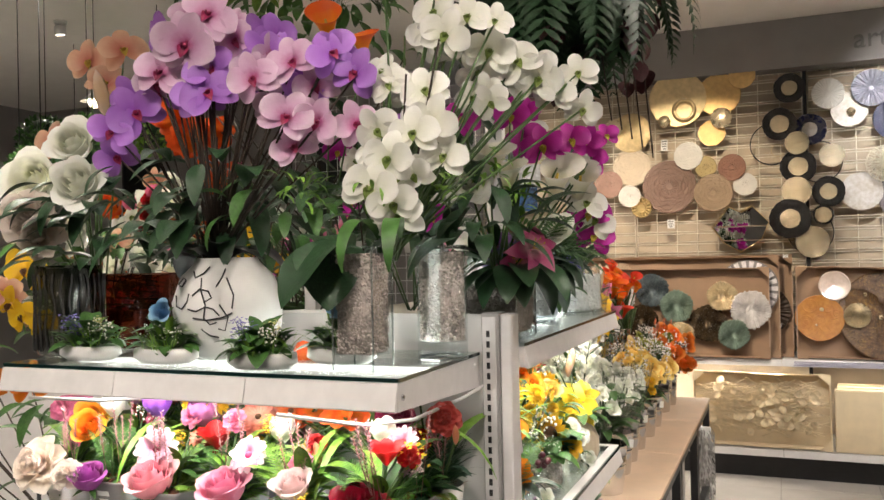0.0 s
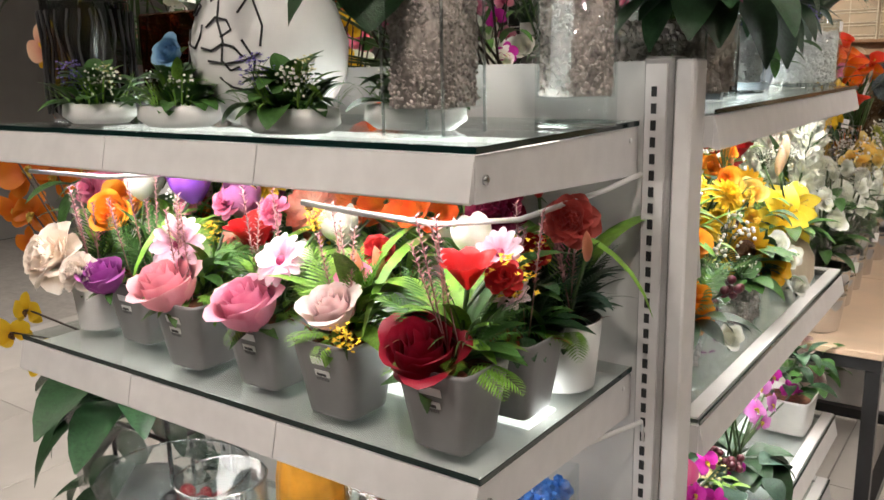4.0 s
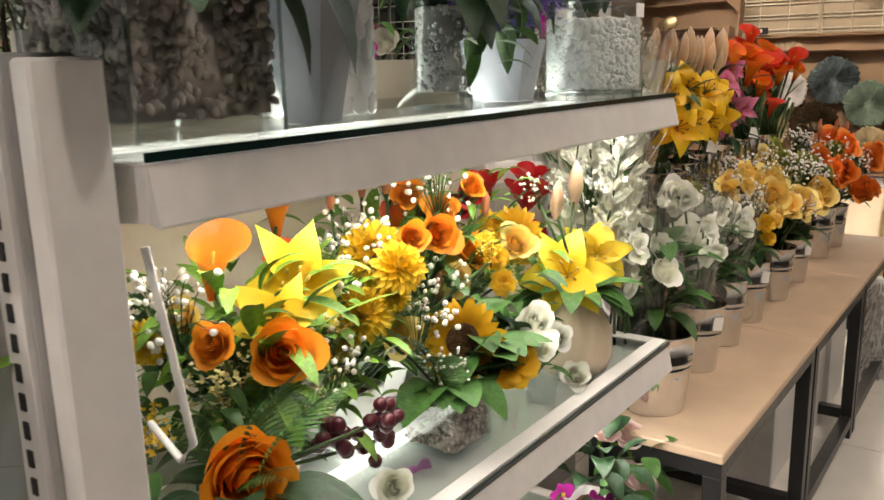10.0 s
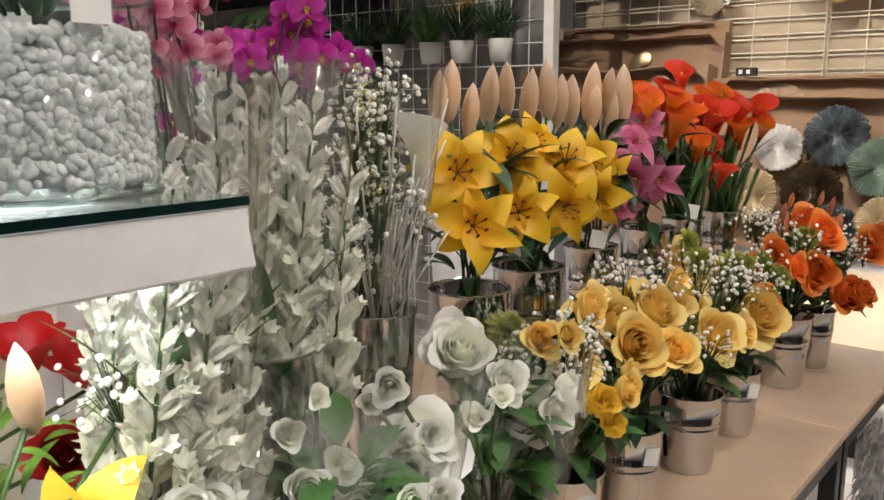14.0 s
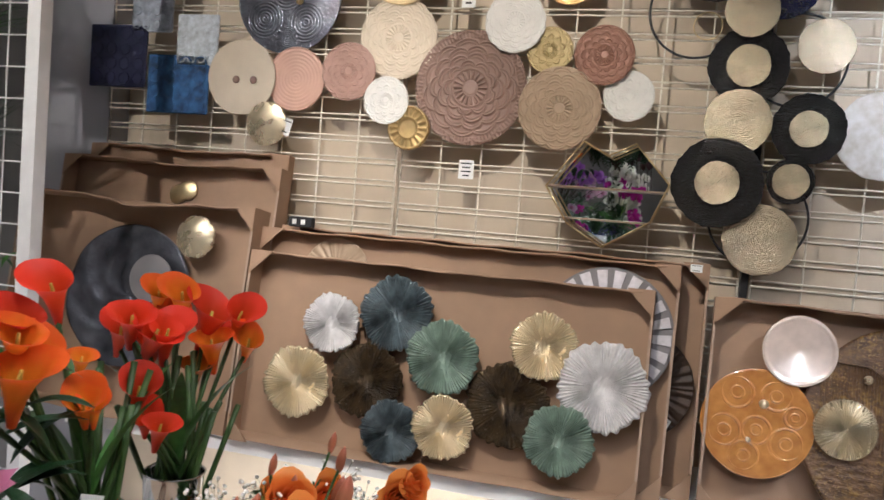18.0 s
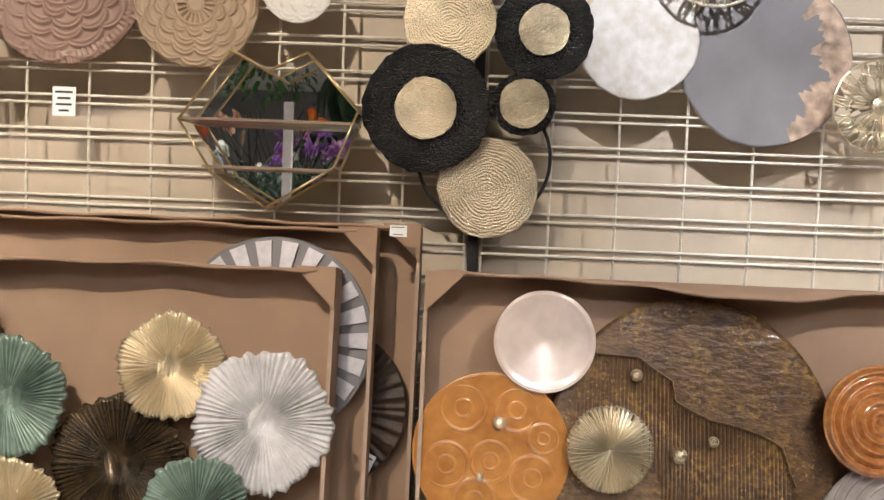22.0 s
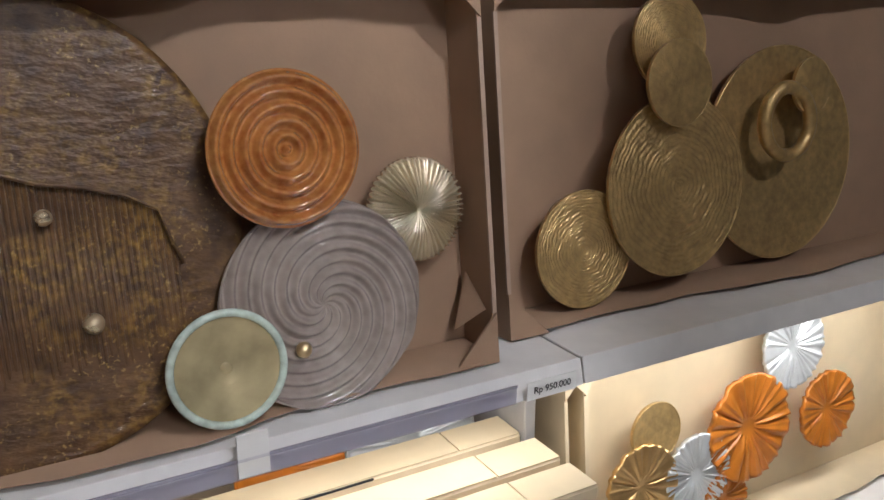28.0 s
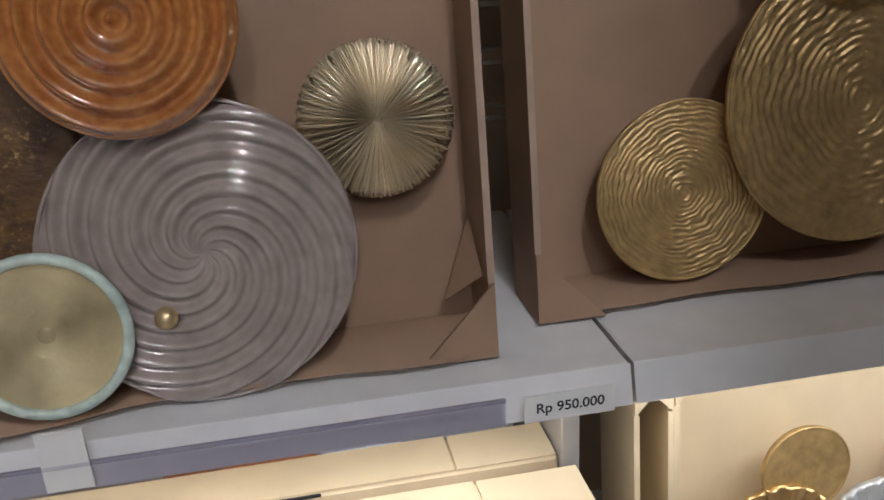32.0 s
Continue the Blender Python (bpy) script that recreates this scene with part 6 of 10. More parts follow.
KINDS = {
    "rose_dark": (g_rose, petal_mat("p_rose_dark", (0.16, 0.003, 0.012), (0.34, 0.012, 0.035), 1), LEAF),
    "rose_red": (g_rose, petal_mat("p_rose_red", (0.22, 0.004, 0.008), (0.45, 0.015, 0.02), 1), LEAF),
    "rose_blush": (g_rose, petal_mat("p_rose_blush", (0.88, 0.56, 0.56), (0.94, 0.80, 0.78), 1), LEAF_LIME),
    "rose_pink": (g_rose, petal_mat("p_rose_pink", (0.76, 0.10, 0.28), (0.92, 0.44, 0.56), 1), LEAF),
    "rose_rosy": (g_rose, petal_mat("p_rose_rosy", (0.74, 0.16, 0.26), (0.90, 0.50, 0.54), 1), LEAF),
    "rose_purple": (g_rose, petal_mat("p_rose_purple", (0.30, 0.03, 0.26), (0.48, 0.13, 0.46), 1), LEAF),
    "rose_blue": (g_rose, petal_mat("p_rose_blue", (0.10, 0.28, 0.55), (0.30, 0.52, 0.72), 1), LEAF),
    "rose_orange": (g_rose, petal_mat("p_rose_orange", (0.80, 0.18, 0.01), (0.88, 0.36, 0.03), 1), LEAF_DARK),
    "rose_coral": (g_rose, petal_mat("p_rose_coral", (0.86, 0.15, 0.02), (0.93, 0.32, 0.06), 1), LEAF),
    "rose_yellow": (g_rose, petal_mat("p_rose_yellow", (0.92, 0.54, 0.04), (0.96, 0.79, 0.30), 1), LEAF_DARK),
    "rose_white": (g_rose, petal_mat("p_rose_white", (0.86, 0.88, 0.70), (0.95, 0.95, 0.92), 1), LEAF_DARK),
    "peony_cream": (g_peony, petal_mat("p_peony_cream", (0.82, 0.66, 0.54), (0.90, 0.84, 0.78), 1), LEAF),
    "peony_burg": (g_peony, petal_mat("p_peony_burg", (0.13, 0.004, 0.03), (0.24, 0.015, 0.06), 1), LEAF),
    "peony_red": (g_peony, petal_mat("p_peony_red", (0.40, 0.02, 0.03), (0.52, 0.10, 0.08), 1), LEAF),
    "carn_red": (g_carnation, petal_mat("p_carn_red", (0.40, 0.01, 0.015), (0.55, 0.03, 0.03), 1), LEAF),
    "carn_pink": (g_carnation, petal_mat("p_carn_pink", (0.70, 0.12, 0.26), (0.82, 0.28, 0.44), 1), LEAF),
    "carn_yellow": (g_carnation, petal_mat("p_carn_yellow", (0.82, 0.46, 0.02), (0.86, 0.58, 0.05), 1), LEAF),
    "tulip_red": (g_tulip_open, petal_mat("p_tulip_red", (0.34, 0.008, 0.008), (0.58, 0.014, 0.016), 1), LEAF),
    "tulip_white": (g_tulip, petal_mat("p_tulip_white", (0.72, 0.76, 0.52), (0.93, 0.92, 0.88), 1), LEAF),
    "tulip_purple": (g_tulip, petal_mat("p_tulip_purple", (0.22, 0.05, 0.46), (0.32, 0.10, 0.60), 1), LEAF),
    "tulip_lilac": (g_tulip, petal_mat("p_tulip_lilac", (0.60, 0.34, 0.42), (0.46, 0.16, 0.42), 1), LEAF),
    "parrot_orange": (g_tulip_open, petal_mat("p_parrot", (0.70, 0.30, 0.03), (0.70, 0.10, 0.02), 1), LEAF),
    "anem_coral": (g_daisy, petal_mat("p_anem_coral", (0.75, 0.52, 0.40), (0.66, 0.16, 0.10), 1), HEART_B),
    "anem_orange": (g_daisy, petal_mat("p_anem_orange", (0.62, 0.12, 0.02), (0.70, 0.20, 0.06), 1), HEART_B),
    "daisy_pink": (g_daisy, petal_mat("p_daisy_pink", (0.76, 0.30, 0.48), (0.86, 0.70, 0.78), 1), HEART_M),
    "mum_yellow": (g_mum, petal_mat("p_mum_yellow", (0.72, 0.42, 0.01), (0.80, 0.58, 0.05), 1), LEAF),
    "mum_green": (g_mum, petal_mat("p_mum_green", (0.30, 0.34, 0.05), (0.46, 0.48, 0.12), 1), LEAF),
    "lily_yellow": (g_lily, petal_mat("p_lily_yellow", (0.86, 0.56, 0.02), (0.93, 0.78, 0.09), 1), HEART_Y),
    "lily_amber": (g_lily, petal_mat("p_lily_amber", (0.86, 0.44, 0.01), (0.93, 0.66, 0.04), 1), HEART_B),
    "lily_pink": (g_lily, petal_mat("p_lily_pink", (0.74, 0.50, 0.52), (0.68, 0.24, 0.38), 1, mid=(0.62, 0.09, 0.26)), HEART_Y),
    "lily_hot": (g_lily, petal_mat("p_lily_hot", (0.62, 0.08, 0.24), (0.74, 0.30, 0.46), 1), HEART_Y),
    "orchid_lilac": (g_orchid, petal_mat("p_orch_lilac", (0.34, 0.10, 0.52), (0.46, 0.22, 0.64), 1), HEART_M),
    "orchid_white_pink": (g_orchid, petal_mat("p_orch_wp", (0.40, 0.06, 0.20), (0.72, 0.54, 0.66), 1, mid=(0.62, 0.36, 0.54)), HEART_M),
    "orchid_white": (g_orchid, petal_mat("p_orch_white", (0.70, 0.70, 0.58), (0.78, 0.77, 0.74), 1), HEART_G),
    "orchid_pink": (g_orchid, petal_mat("p_orch_pink", (0.42, 0.04, 0.34), (0.66, 0.28, 0.62), 1), HEART_Y),
    "orchid_magenta": (g_orchid, petal_mat("p_orch_magenta", (0.42, 0.01, 0.24), (0.52, 0.03, 0.38), 1), HEART_Y),
    "orchid_hot": (g_orchid, petal_mat("p_orch_hot", (0.45, 0.01, 0.10), (0.72, 0.34, 0.46), 1), HEART_M),
    "orchid_peach": (g_orchid, petal_mat("p_orch_peach", (0.55, 0.16, 0.12), (0.74, 0.50, 0.34), 1), HEART_Y),
    "orchid_amber": (g_orchid, petal_mat("p_orch_amber", (0.50, 0.08, 0.005), (0.66, 0.20, 0.01), 1), HEART_Y),
    "orchid_yellow": (g_orchid, petal_mat("p_orch_yellow", (0.70, 0.40, 0.01), (0.75, 0.52, 0.03), 1), HEART_B),
    "calla_orange": (g_calla, petal_mat("p_calla_orange", (0.80, 0.36, 0.03), (0.84, 0.20, 0.03), 1), HEART_Y),
    "calla_flame": (g_calla, petal_mat("p_calla_flame", (0.82, 0.34, 0.02), (0.82, 0.13, 0.015), 1), HEART_Y),
    "calla_red": (g_calla, petal_mat("p_calla_red", (0.66, 0.07, 0.01), (0.72, 0.045, 0.02), 1), HEART_Y),
    "calla_white": (g_calla, petal_mat("p_calla_white", (0.66, 0.62, 0.42), (0.76, 0.74, 0.68), 1), HEART_Y),
    "sunflower": (g_sunflower, petal_mat("p_sunflower", (0.70, 0.30, 0.01), (0.78, 0.46, 0.02), 1), HEART_B),
    "bud_lily": (g_bud, petal_mat("p_bud_lily", (0.74, 0.50, 0.26), (0.86, 0.68, 0.54), 1), LEAF),
    "bud_coral": (g_bud, petal_mat("p_bud_coral", (0.55, 0.22, 0.10), (0.66, 0.24, 0.16), 1), LEAF),
    "breath": (g_breath, FILL_W, STEM),
    "filler_yellow": (g_filler, FILL_Y, STEM),
    "filler_cream": (g_filler, FILL_C, STEM),
    "filler_lavender": (g_filler, FILL_L, STEM),
    "grape": (g_grape, BERRY, STEM),
}
NAMES = {"rose": "rose_bloom", "peony": "peony_bloom", "carn": "carnation_bloom", "tulip": "tulip_bloom", "parrot": "parrot_tulip_bloom", "anem": "anemone_bloom", "daisy": "daisy_bloom", "mum": "chrysanthemum_bloom",
         "lily": "lily_bloom", "orchid": "orchid_bloom", "calla": "calla_bloom", "sunflower": "sunflower_bloom", "bud": "flower_bud", "breath": "babys_breath_spray", "filler": "filler_spray", "grape": "berry_sprig"}


def bloom(kind, parent, at, size, face, spin=0.0, variant=0):
    """One flower of a kind, as a part: unit-size mesh data shared by kind and variant, scaled and turned to face."""
    fn, pm, hm = KINDS[kind]

    def build():
        q = random.Random(kind + str(variant))
        me = (fn(1.0, q) if fn not in (g_breath, g_filler) else fn(0.06, q)).made(kind)
        me.materials.append(pm)
        me.materials.append(hm)
        return me
    me = once((kind, variant), build)
    s = size if fn not in (g_breath, g_filler) else size / 0.06
    rot = Vector(face).to_track_quat("Z", "Y").to_matrix().to_4x4()
    inv = parent.matrix_basis.inverted() if parent else Matrix()
    short = kind.split("_")[0]
    return part(NAMES[short], me, None, parent, kind.split("_")[1].replace("burg", "burgundy") + " " + NAMES[short].replace("_", " ") if "_" in kind else "", inv @ Matrix.Translation(at) @ rot @ turn(spin) @ Matrix.Scale(s, 4))


def stem(parent, a, b, material=STEM, r=0.003, sag=0.0, name="stem"):
    a, b = Vector(a), Vector(b)
    mid = (a + b) / 2 + Vector((0, 0, -sag))
    inv = parent.matrix_basis.inverted()
    pts = [inv @ p for p in (a, a * 0.65 + b * 0.35 + (mid - (a + b) / 2) * 0.8, mid * 0.4 + (a * 0.3 + b * 0.7) * 0.6, b)]
    return part(name, Mesh().tube(pts, r, 5), material, parent)


def leaf_data(key, L, W, bend, cup, fold=0.15, tip=0.45, wave=0.0):
    return once(("leaf", key), lambda: Mesh().blade(L, W, bend, cup, 8, 4, tip, None, wave, 0.12, fold).made("leaf"))


def leaves(parent, centre, n, L, spread, material, elev=(10, 70), W=0.32, bend=0.7, rr=None, z=(0, 0), name="leaf", tip=0.45, az=(0, 360)):
    """n single leaves round a point."""
    q = rr or rnd
    inv = parent.matrix_basis.inverted()
    if n >= 100:
        far = Mesh()
        for i in range(n):
            far.blade(L * q.uniform(0.7, 1.2), L * W, bend + 0.15 * (i % 3 - 1), 0.12, 6, 2, tip, inv @ Matrix.Translation(Vector(centre) + Vector((0, 0, q.uniform(*z)))) @ P(q.uniform(*az), q.uniform(*elev), spread * q.uniform(0.2, 1)), 0.01, 0.12, 0.2)
        return tagged(part("foliage", far, material, parent), kind="stuff")
    for i in range(n):
        a = q.uniform(*az)
        me = leaf_data((round(W, 2), round(bend, 1), round(tip, 2), material.name, i % 3), 1.0, W, bend + 0.15 * (i % 3 - 1), 0.12, 0.2, tip, 0.01)
        s = L * q.uniform(0.7, 1.2)
        m = Matrix.Translation(Vector(centre) + Vector((0, 0, q.uniform(*z)))) @ P(a, q.uniform(*elev), spread * q.uniform(0.2, 1)) @ Matrix.Scale(s, 4)
        part(name, me, material, parent, m=inv @ m)


def fern_mesh(key, L, n=16, w=0.32, leaf=0.07, droop=0.6):
    def build():
        m = Mesh()
        pts = [Vector((0, L * t, L * (0.45 * t - droop * t * t))) for t in [i / 8 for i in range(9)]]
        m.tube(pts, 0.0016, 4, taper=0.5)
        for i in range(1, n):
            t = i / n
            p = Vector((0, L * t, L * (0.45 * t - droop * t * t)))
            ll = L * w * math.sin(math.pi * (0.15 + 0.85 * t)) ** 0.8
            for s in (-1, 1):
                m.blade(ll, ll * leaf * 3, 0.4, 0.1, 3, 2, 0.4, Matrix.Translation(p) @ pose(0, 0, 0, 10, 0, -s * (62 - 18 * t)))
        return m.made("fern_frond")
    return once(("fern", key), build)


def ferns(parent, centre, n, L, material, spread=0.02, elev=(20, 75), key=0, w=0.32, leafw=0.07, droop=0.6, n_leaf=16, name="fern_frond", az=(0, 360)):
    inv = parent.matrix_basis.inverted()
    for i in range(n):
        me = fern_mesh((key, material.name), 1.0, n_leaf, w, leafw, droop)
        m = Matrix.Translation(centre) @ P(rnd.uniform(*az), rnd.uniform(*elev), spread * rnd.random()) @ Matrix.Scale(L * rnd.uniform(0.7, 1.15), 4)
        part(name, me, material, parent, m=inv @ m)


def tuft(parent, centre, n, L, material, W=0.05, spread=0.02, name="grass_tuft"):
    """A tuft of narrow arching blades, too fine to count."""
    m, inv = Mesh(), parent.matrix_basis.inverted()
    for i in range(n):
        m.blade(L * rnd.uniform(0.6, 1.1), L * W, rnd.uniform(0.2, 1.0), 0.3, 5, 2, 0.3, inv @ Matrix.Translation(centre) @ P(rnd.uniform(0, 360), rnd.uniform(45, 88), spread * rnd.random()))
    return tagged(part(name, m, material, parent), kind="stuff")


def arch(parent, centre, L, W, material, a, elev=75, bend=1.5, name="strap_leaf"):
    inv = parent.matrix_basis.inverted()
    return part(name, Mesh().blade(L, W, bend, 0.2, 12, 3, 0.4, inv @ Matrix.Translation(centre) @ P(a, elev)), material, parent)


def plume(parent, a, L, material, name="plume", n=56, w=0.0062):
    """A soft foxtail plume: a spike of short bristles on a stem."""
    m, inv = Mesh(), parent.matrix_basis.inverted()
    d = Vector((rnd.uniform(-0.25, 0.25), rnd.uniform(-0.3, 0.1), 1)).normalized()
    a = Vector(a)
    m.tube([inv @ a, inv @ (a + d * L)], 0.0012, 4)
    for i in range(n):
        p = a + d * L * (0.4 + 0.6 * i / n)
        m.blade(w * 1.6, w * 0.5, 0.2, 0.1, 2, 2, 0.4, inv @ Matrix.Translation(p) @ turn(i * 137.5) @ pose(0, 0, 0, 40, 0, 0))
    return part(name, m, material, parent)

# ---- flower positions: kind, place, size ----
POTA = [('rose_dark', -0.132, 1.6, 1.085, 0.05), ('tulip_red', -0.09, 1.64, 1.19, 0.025), ('tulip_white', -0.135, 1.72, 1.215, 0.031), ('filler_yellow', -0.058, 1.7, 1.172, 0.037)]
POTB = [('rose_blush', -0.283, 1.6, 1.121, 0.035), ('filler_yellow', -0.247, 1.58, 1.089, 0.026), ('carn_red', -0.3, 1.72, 1.179, 0.028), ('tulip_white', -0.409, 1.75, 1.197, 0.03)]
POTC = [('rose_pink', -0.453, 1.6, 1.099, 0.047), ('daisy_pink', -0.418, 1.64, 1.164, 0.042), ('anem_coral', -0.485, 1.78, 1.213, 0.047), ('tulip_red', -0.562, 1.72, 1.176, 0.031)]
POTD = [('rose_rosy', -0.663, 1.61, 1.095, 0.049), ('daisy_pink', -0.683, 1.66, 1.156, 0.05), ('tulip_lilac', -0.635, 1.76, 1.222, 0.038), ('mum_yellow', -0.688, 1.8, 1.235, 0.042)]
POTE = [('rose_purple', -0.85, 1.62, 1.086, 0.037), ('rose_orange', -0.927, 1.7, 1.184, 0.038), ('tulip_purple', -0.747, 1.74, 1.244, 0.038), ('tulip_white', -0.885, 1.74, 1.233, 0.034)]
POTF = [('peony_cream', -1, 1.62, 1.104, 0.072), ('carn_pink', -1.053, 1.74, 1.216, 0.039), ('peony_cream', -0.895, 1.6, 1.095, 0.038)]
POTG = [('peony_burg', -0.137, 1.78, 1.24, 0.046), ('parrot_orange', -0.26, 1.76, 1.239, 0.032), ('anem_orange', -0.427, 1.82, 1.226, 0.039)]
POTH = [('peony_red', -0.048, 1.84, 1.225, 0.04), ('bud_coral', -0.005, 1.8, 1.201, 0.022), ('tulip_red', -0.124, 1.88, 1.266, 0.021)]
R2A = [('rose_orange', -0.02, 2.232, 0.999, 0.044), ('grape', -0.05, 2.409, 0.964, 0.035), ('grape', -0.06, 2.496, 0.925, 0.033), ('filler_cream', -0.1, 2.275, 1.062, 0.032), ('grape', 0.0, 2.45, 0.985, 0.03), ('breath', -0.04, 2.40, 1.06, 0.05)]
R2B = [('rose_orange', -0.06, 2.334, 1.1, 0.032), ('rose_orange', -0.05, 2.228, 1.143, 0.019), ('lily_yellow', -0.14, 2.436, 1.152, 0.065), ('calla_orange', -0.12, 2.29, 1.209, 0.034), ('calla_orange', -0.22, 2.489, 1.24, 0.037), ('lily_yellow', -0.1, 2.365, 1.123, 0.05)]
R2C = [('sunflower', -0.045, 2.69, 1.015, 0.052), ('mum_yellow', -0.16, 2.621, 1.151, 0.05), ('mum_yellow', -0.09, 2.517, 1.096, 0.039), ('carn_yellow', 0, 2.759, 0.967, 0.041), ('rose_white', -0.02, 2.876, 0.996, 0.025), ('breath', -0.12, 2.716, 1.081, 0.063), ('breath', -0.06, 2.60, 1.06, 0.055), ('breath', -0.03, 2.63, 0.99, 0.035)]
R2D = [('lily_yellow', -0.05, 3.175, 1.05, 0.064), ('lily_yellow', -0.045, 3.04, 1.04, 0.074), ('lily_yellow', -0.08, 3.29, 1.04, 0.058), ('bud_lily', -0.08, 3.138, 1.197, 0.045), ('bud_lily', -0.06, 3.026, 1.182, 0.037), ('breath', -0.1, 3.23, 1.167, 0.059), ('breath', -0.1, 3.04, 1.193, 0.042)]
R2X = [('rose_orange', -0.10, 2.71, 1.172, 0.031), ('rose_orange', -0.20, 2.762, 1.22, 0.025), ('rose_orange', -0.16, 2.801, 1.192, 0.027), ('bud_coral', -0.22, 2.732, 1.242, 0.022), ('rose_orange', -0.07, 2.606, 1.19, 0.022), ('sunflower', -0.14, 3.008, 1.114, 0.052), ('carn_yellow', -0.10, 2.88, 1.10, 0.026), ('carn_yellow', -0.12, 2.875, 1.125, 0.022), ('carn_yellow', -0.08, 2.87, 1.06, 0.026), ('mum_yellow', -0.05, 2.55, 1.16, 0.045), ('tulip_red', -0.25, 3.076, 1.193, 0.026), ('rose_red', -0.25, 3.02, 1.179, 0.026)]
R2E = [('sunflower', -0.22, 3.05, 1.079, 0.054), ('parrot_orange', -0.28, 2.866, 1.136, 0.037), ('tulip_red', -0.22, 3.203, 1.19, 0.024), ('tulip_red', -0.28, 3.301, 1.132, 0.030), ('rose_red', -0.32, 3.154, 1.168, 0.024), ('rose_red', -0.32, 3.079, 1.143, 0.021), ('breath', -0.3, 2.838, 1.217, 0.051), ('bud_coral', -0.32, 2.784, 1.223, 0.024), ('rose_red', -0.24, 3.243, 1.055, 0.03)]
R3A = [('lily_pink', -0, 2.167, 0.539, 0.088), ('lily_pink', -0.03, 2.217, 0.688, 0.07), ('anem_orange', -0.08, 2.301, 0.583, 0.04), ('carn_red', -0.06, 2.226, 0.59, 0.034), ('lily_hot', -0.1, 2.302, 0.678, 0.05)]
R3B = [('orchid_pink', -0.03, 2.674, 0.71, 0.03), ('orchid_pink', -0.02, 2.799, 0.654, 0.032), ('orchid_pink', -0.01, 2.727, 0.625, 0.034), ('orchid_pink', -0.02, 2.936, 0.561, 0.032), ('orchid_magenta', -0.04, 3.018, 0.606, 0.026), ('orchid_magenta', -0.02, 3.188, 0.506, 0.027), ('orchid_pink', -0.03, 2.886, 0.53, 0.03), ('orchid_pink', -0.06, 2.592, 0.819, 0.034), ('orchid_pink', -0.05, 2.48, 0.813, 0.03), ('orchid_magenta', 0, 2.335, 0.657, 0.028), ('orchid_magenta', 0, 2.273, 0.616, 0.026), ('orchid_magenta', 0, 2.406, 0.54, 0.032), ('orchid_magenta', -0.02, 2.627, 0.511, 0.026), ('orchid_pink', -0.08, 2.714, 0.729, 0.03), ('grape', -0.06, 2.616, 0.541, 0.03), ('filler_cream', -0.05, 2.561, 0.53, 0.03), ('grape', -0.08, 2.764, 0.419, 0.026)]
R3C = [('rose_blush', -0.03, 3.317, 0.61, 0.034), ('rose_blush', 0, 3.304, 0.513, 0.036), ('rose_blush', -0.06, 3.254, 0.637, 0.026), ('orchid_magenta', -0.02, 3.121, 0.541, 0.026)]
BW1 = [('rose_white', -0.009, 3.467, 0.973, 0.048), ('rose_white', -0.027, 3.283, 1.04, 0.036), ('rose_white', 0.009, 3.238, 1.074, 0.03), ('rose_white', 0.018, 3.37, 0.982, 0.044), ('rose_white', -0.036, 3.395, 1.083, 0.024), ('rose_white', -0.027, 3.471, 1.022, 0.033)]
BW2 = [('rose_white', 0.05, 3.542, 1.06, 0.028), ('rose_white', 0.059, 3.612, 1.06, 0.024), ('rose_white', 0.014, 3.508, 1.12, 0.029), ('rose_white', 0.059, 3.811, 1.007, 0.036), ('rose_white', 0.023, 3.732, 1.068, 0.037), ('rose_white', 0.068, 3.48, 1.001, 0.032)]
BY1 = [('rose_yellow', 0.07, 4.035, 1.057, 0.049), ('rose_yellow', 0.075, 4.171, 1.016, 0.043), ('rose_yellow', 0.002, 3.852, 1.096, 0.031), ('rose_yellow', 0.002, 3.995, 1.115, 0.037), ('carn_yellow', 0.093, 3.883, 1.01, 0.034), ('breath', 0.047, 3.876, 1.064, 0.052), ('rose_yellow', 0.102, 3.937, 1.015, 0.03)]
BY2 = [('rose_yellow', 0.064, 4.395, 0.989, 0.056), ('rose_yellow', 0.064, 4.641, 0.978, 0.067), ('rose_yellow', -0.008, 4.352, 1.049, 0.042), ('mum_green', -0.03, 4.525, 1.11, 0.043), ('breath', 0.083, 4.322, 0.981, 0.056), ('breath', -0.008, 4.306, 1.113, 0.067), ('mum_green', 0.015, 4.604, 1.092, 0.047), ('rose_yellow', 0.083, 4.47, 0.981, 0.044)]
BO1 = [('rose_coral', 0.051, 5.137, 0.997, 0.056), ('rose_coral', 0.078, 5.343, 0.902, 0.064), ('rose_coral', 0.051, 5.703, 0.979, 0.061), ('rose_coral', 0.006, 4.898, 1.066, 0.048), ('mum_green', 0.006, 5.173, 1.079, 0.05), ('breath', 0.028, 5.049, 1.068, 0.079), ('bud_coral', -0.039, 5.111, 1.151, 0.029), ('bud_coral', -0.039, 5.321, 1.121, 0.032), ('bud_coral', -0.016, 5.496, 1.13, 0.034)]
LY1 = [('lily_amber', -0.189, 3.892, 1.33, 0.072), ('lily_amber', -0.162, 3.899, 1.245, 0.069), ('lily_amber', -0.189, 4.039, 1.349, 0.07), ('lily_amber', -0.171, 4.043, 1.252, 0.067), ('bud_lily', -0.248, 3.914, 1.447, 0.043), ('bud_lily', -0.248, 3.946, 1.46, 0.048), ('bud_lily', -0.234, 3.983, 1.429, 0.042), ('bud_lily', -0.261, 4.077, 1.454, 0.05)]
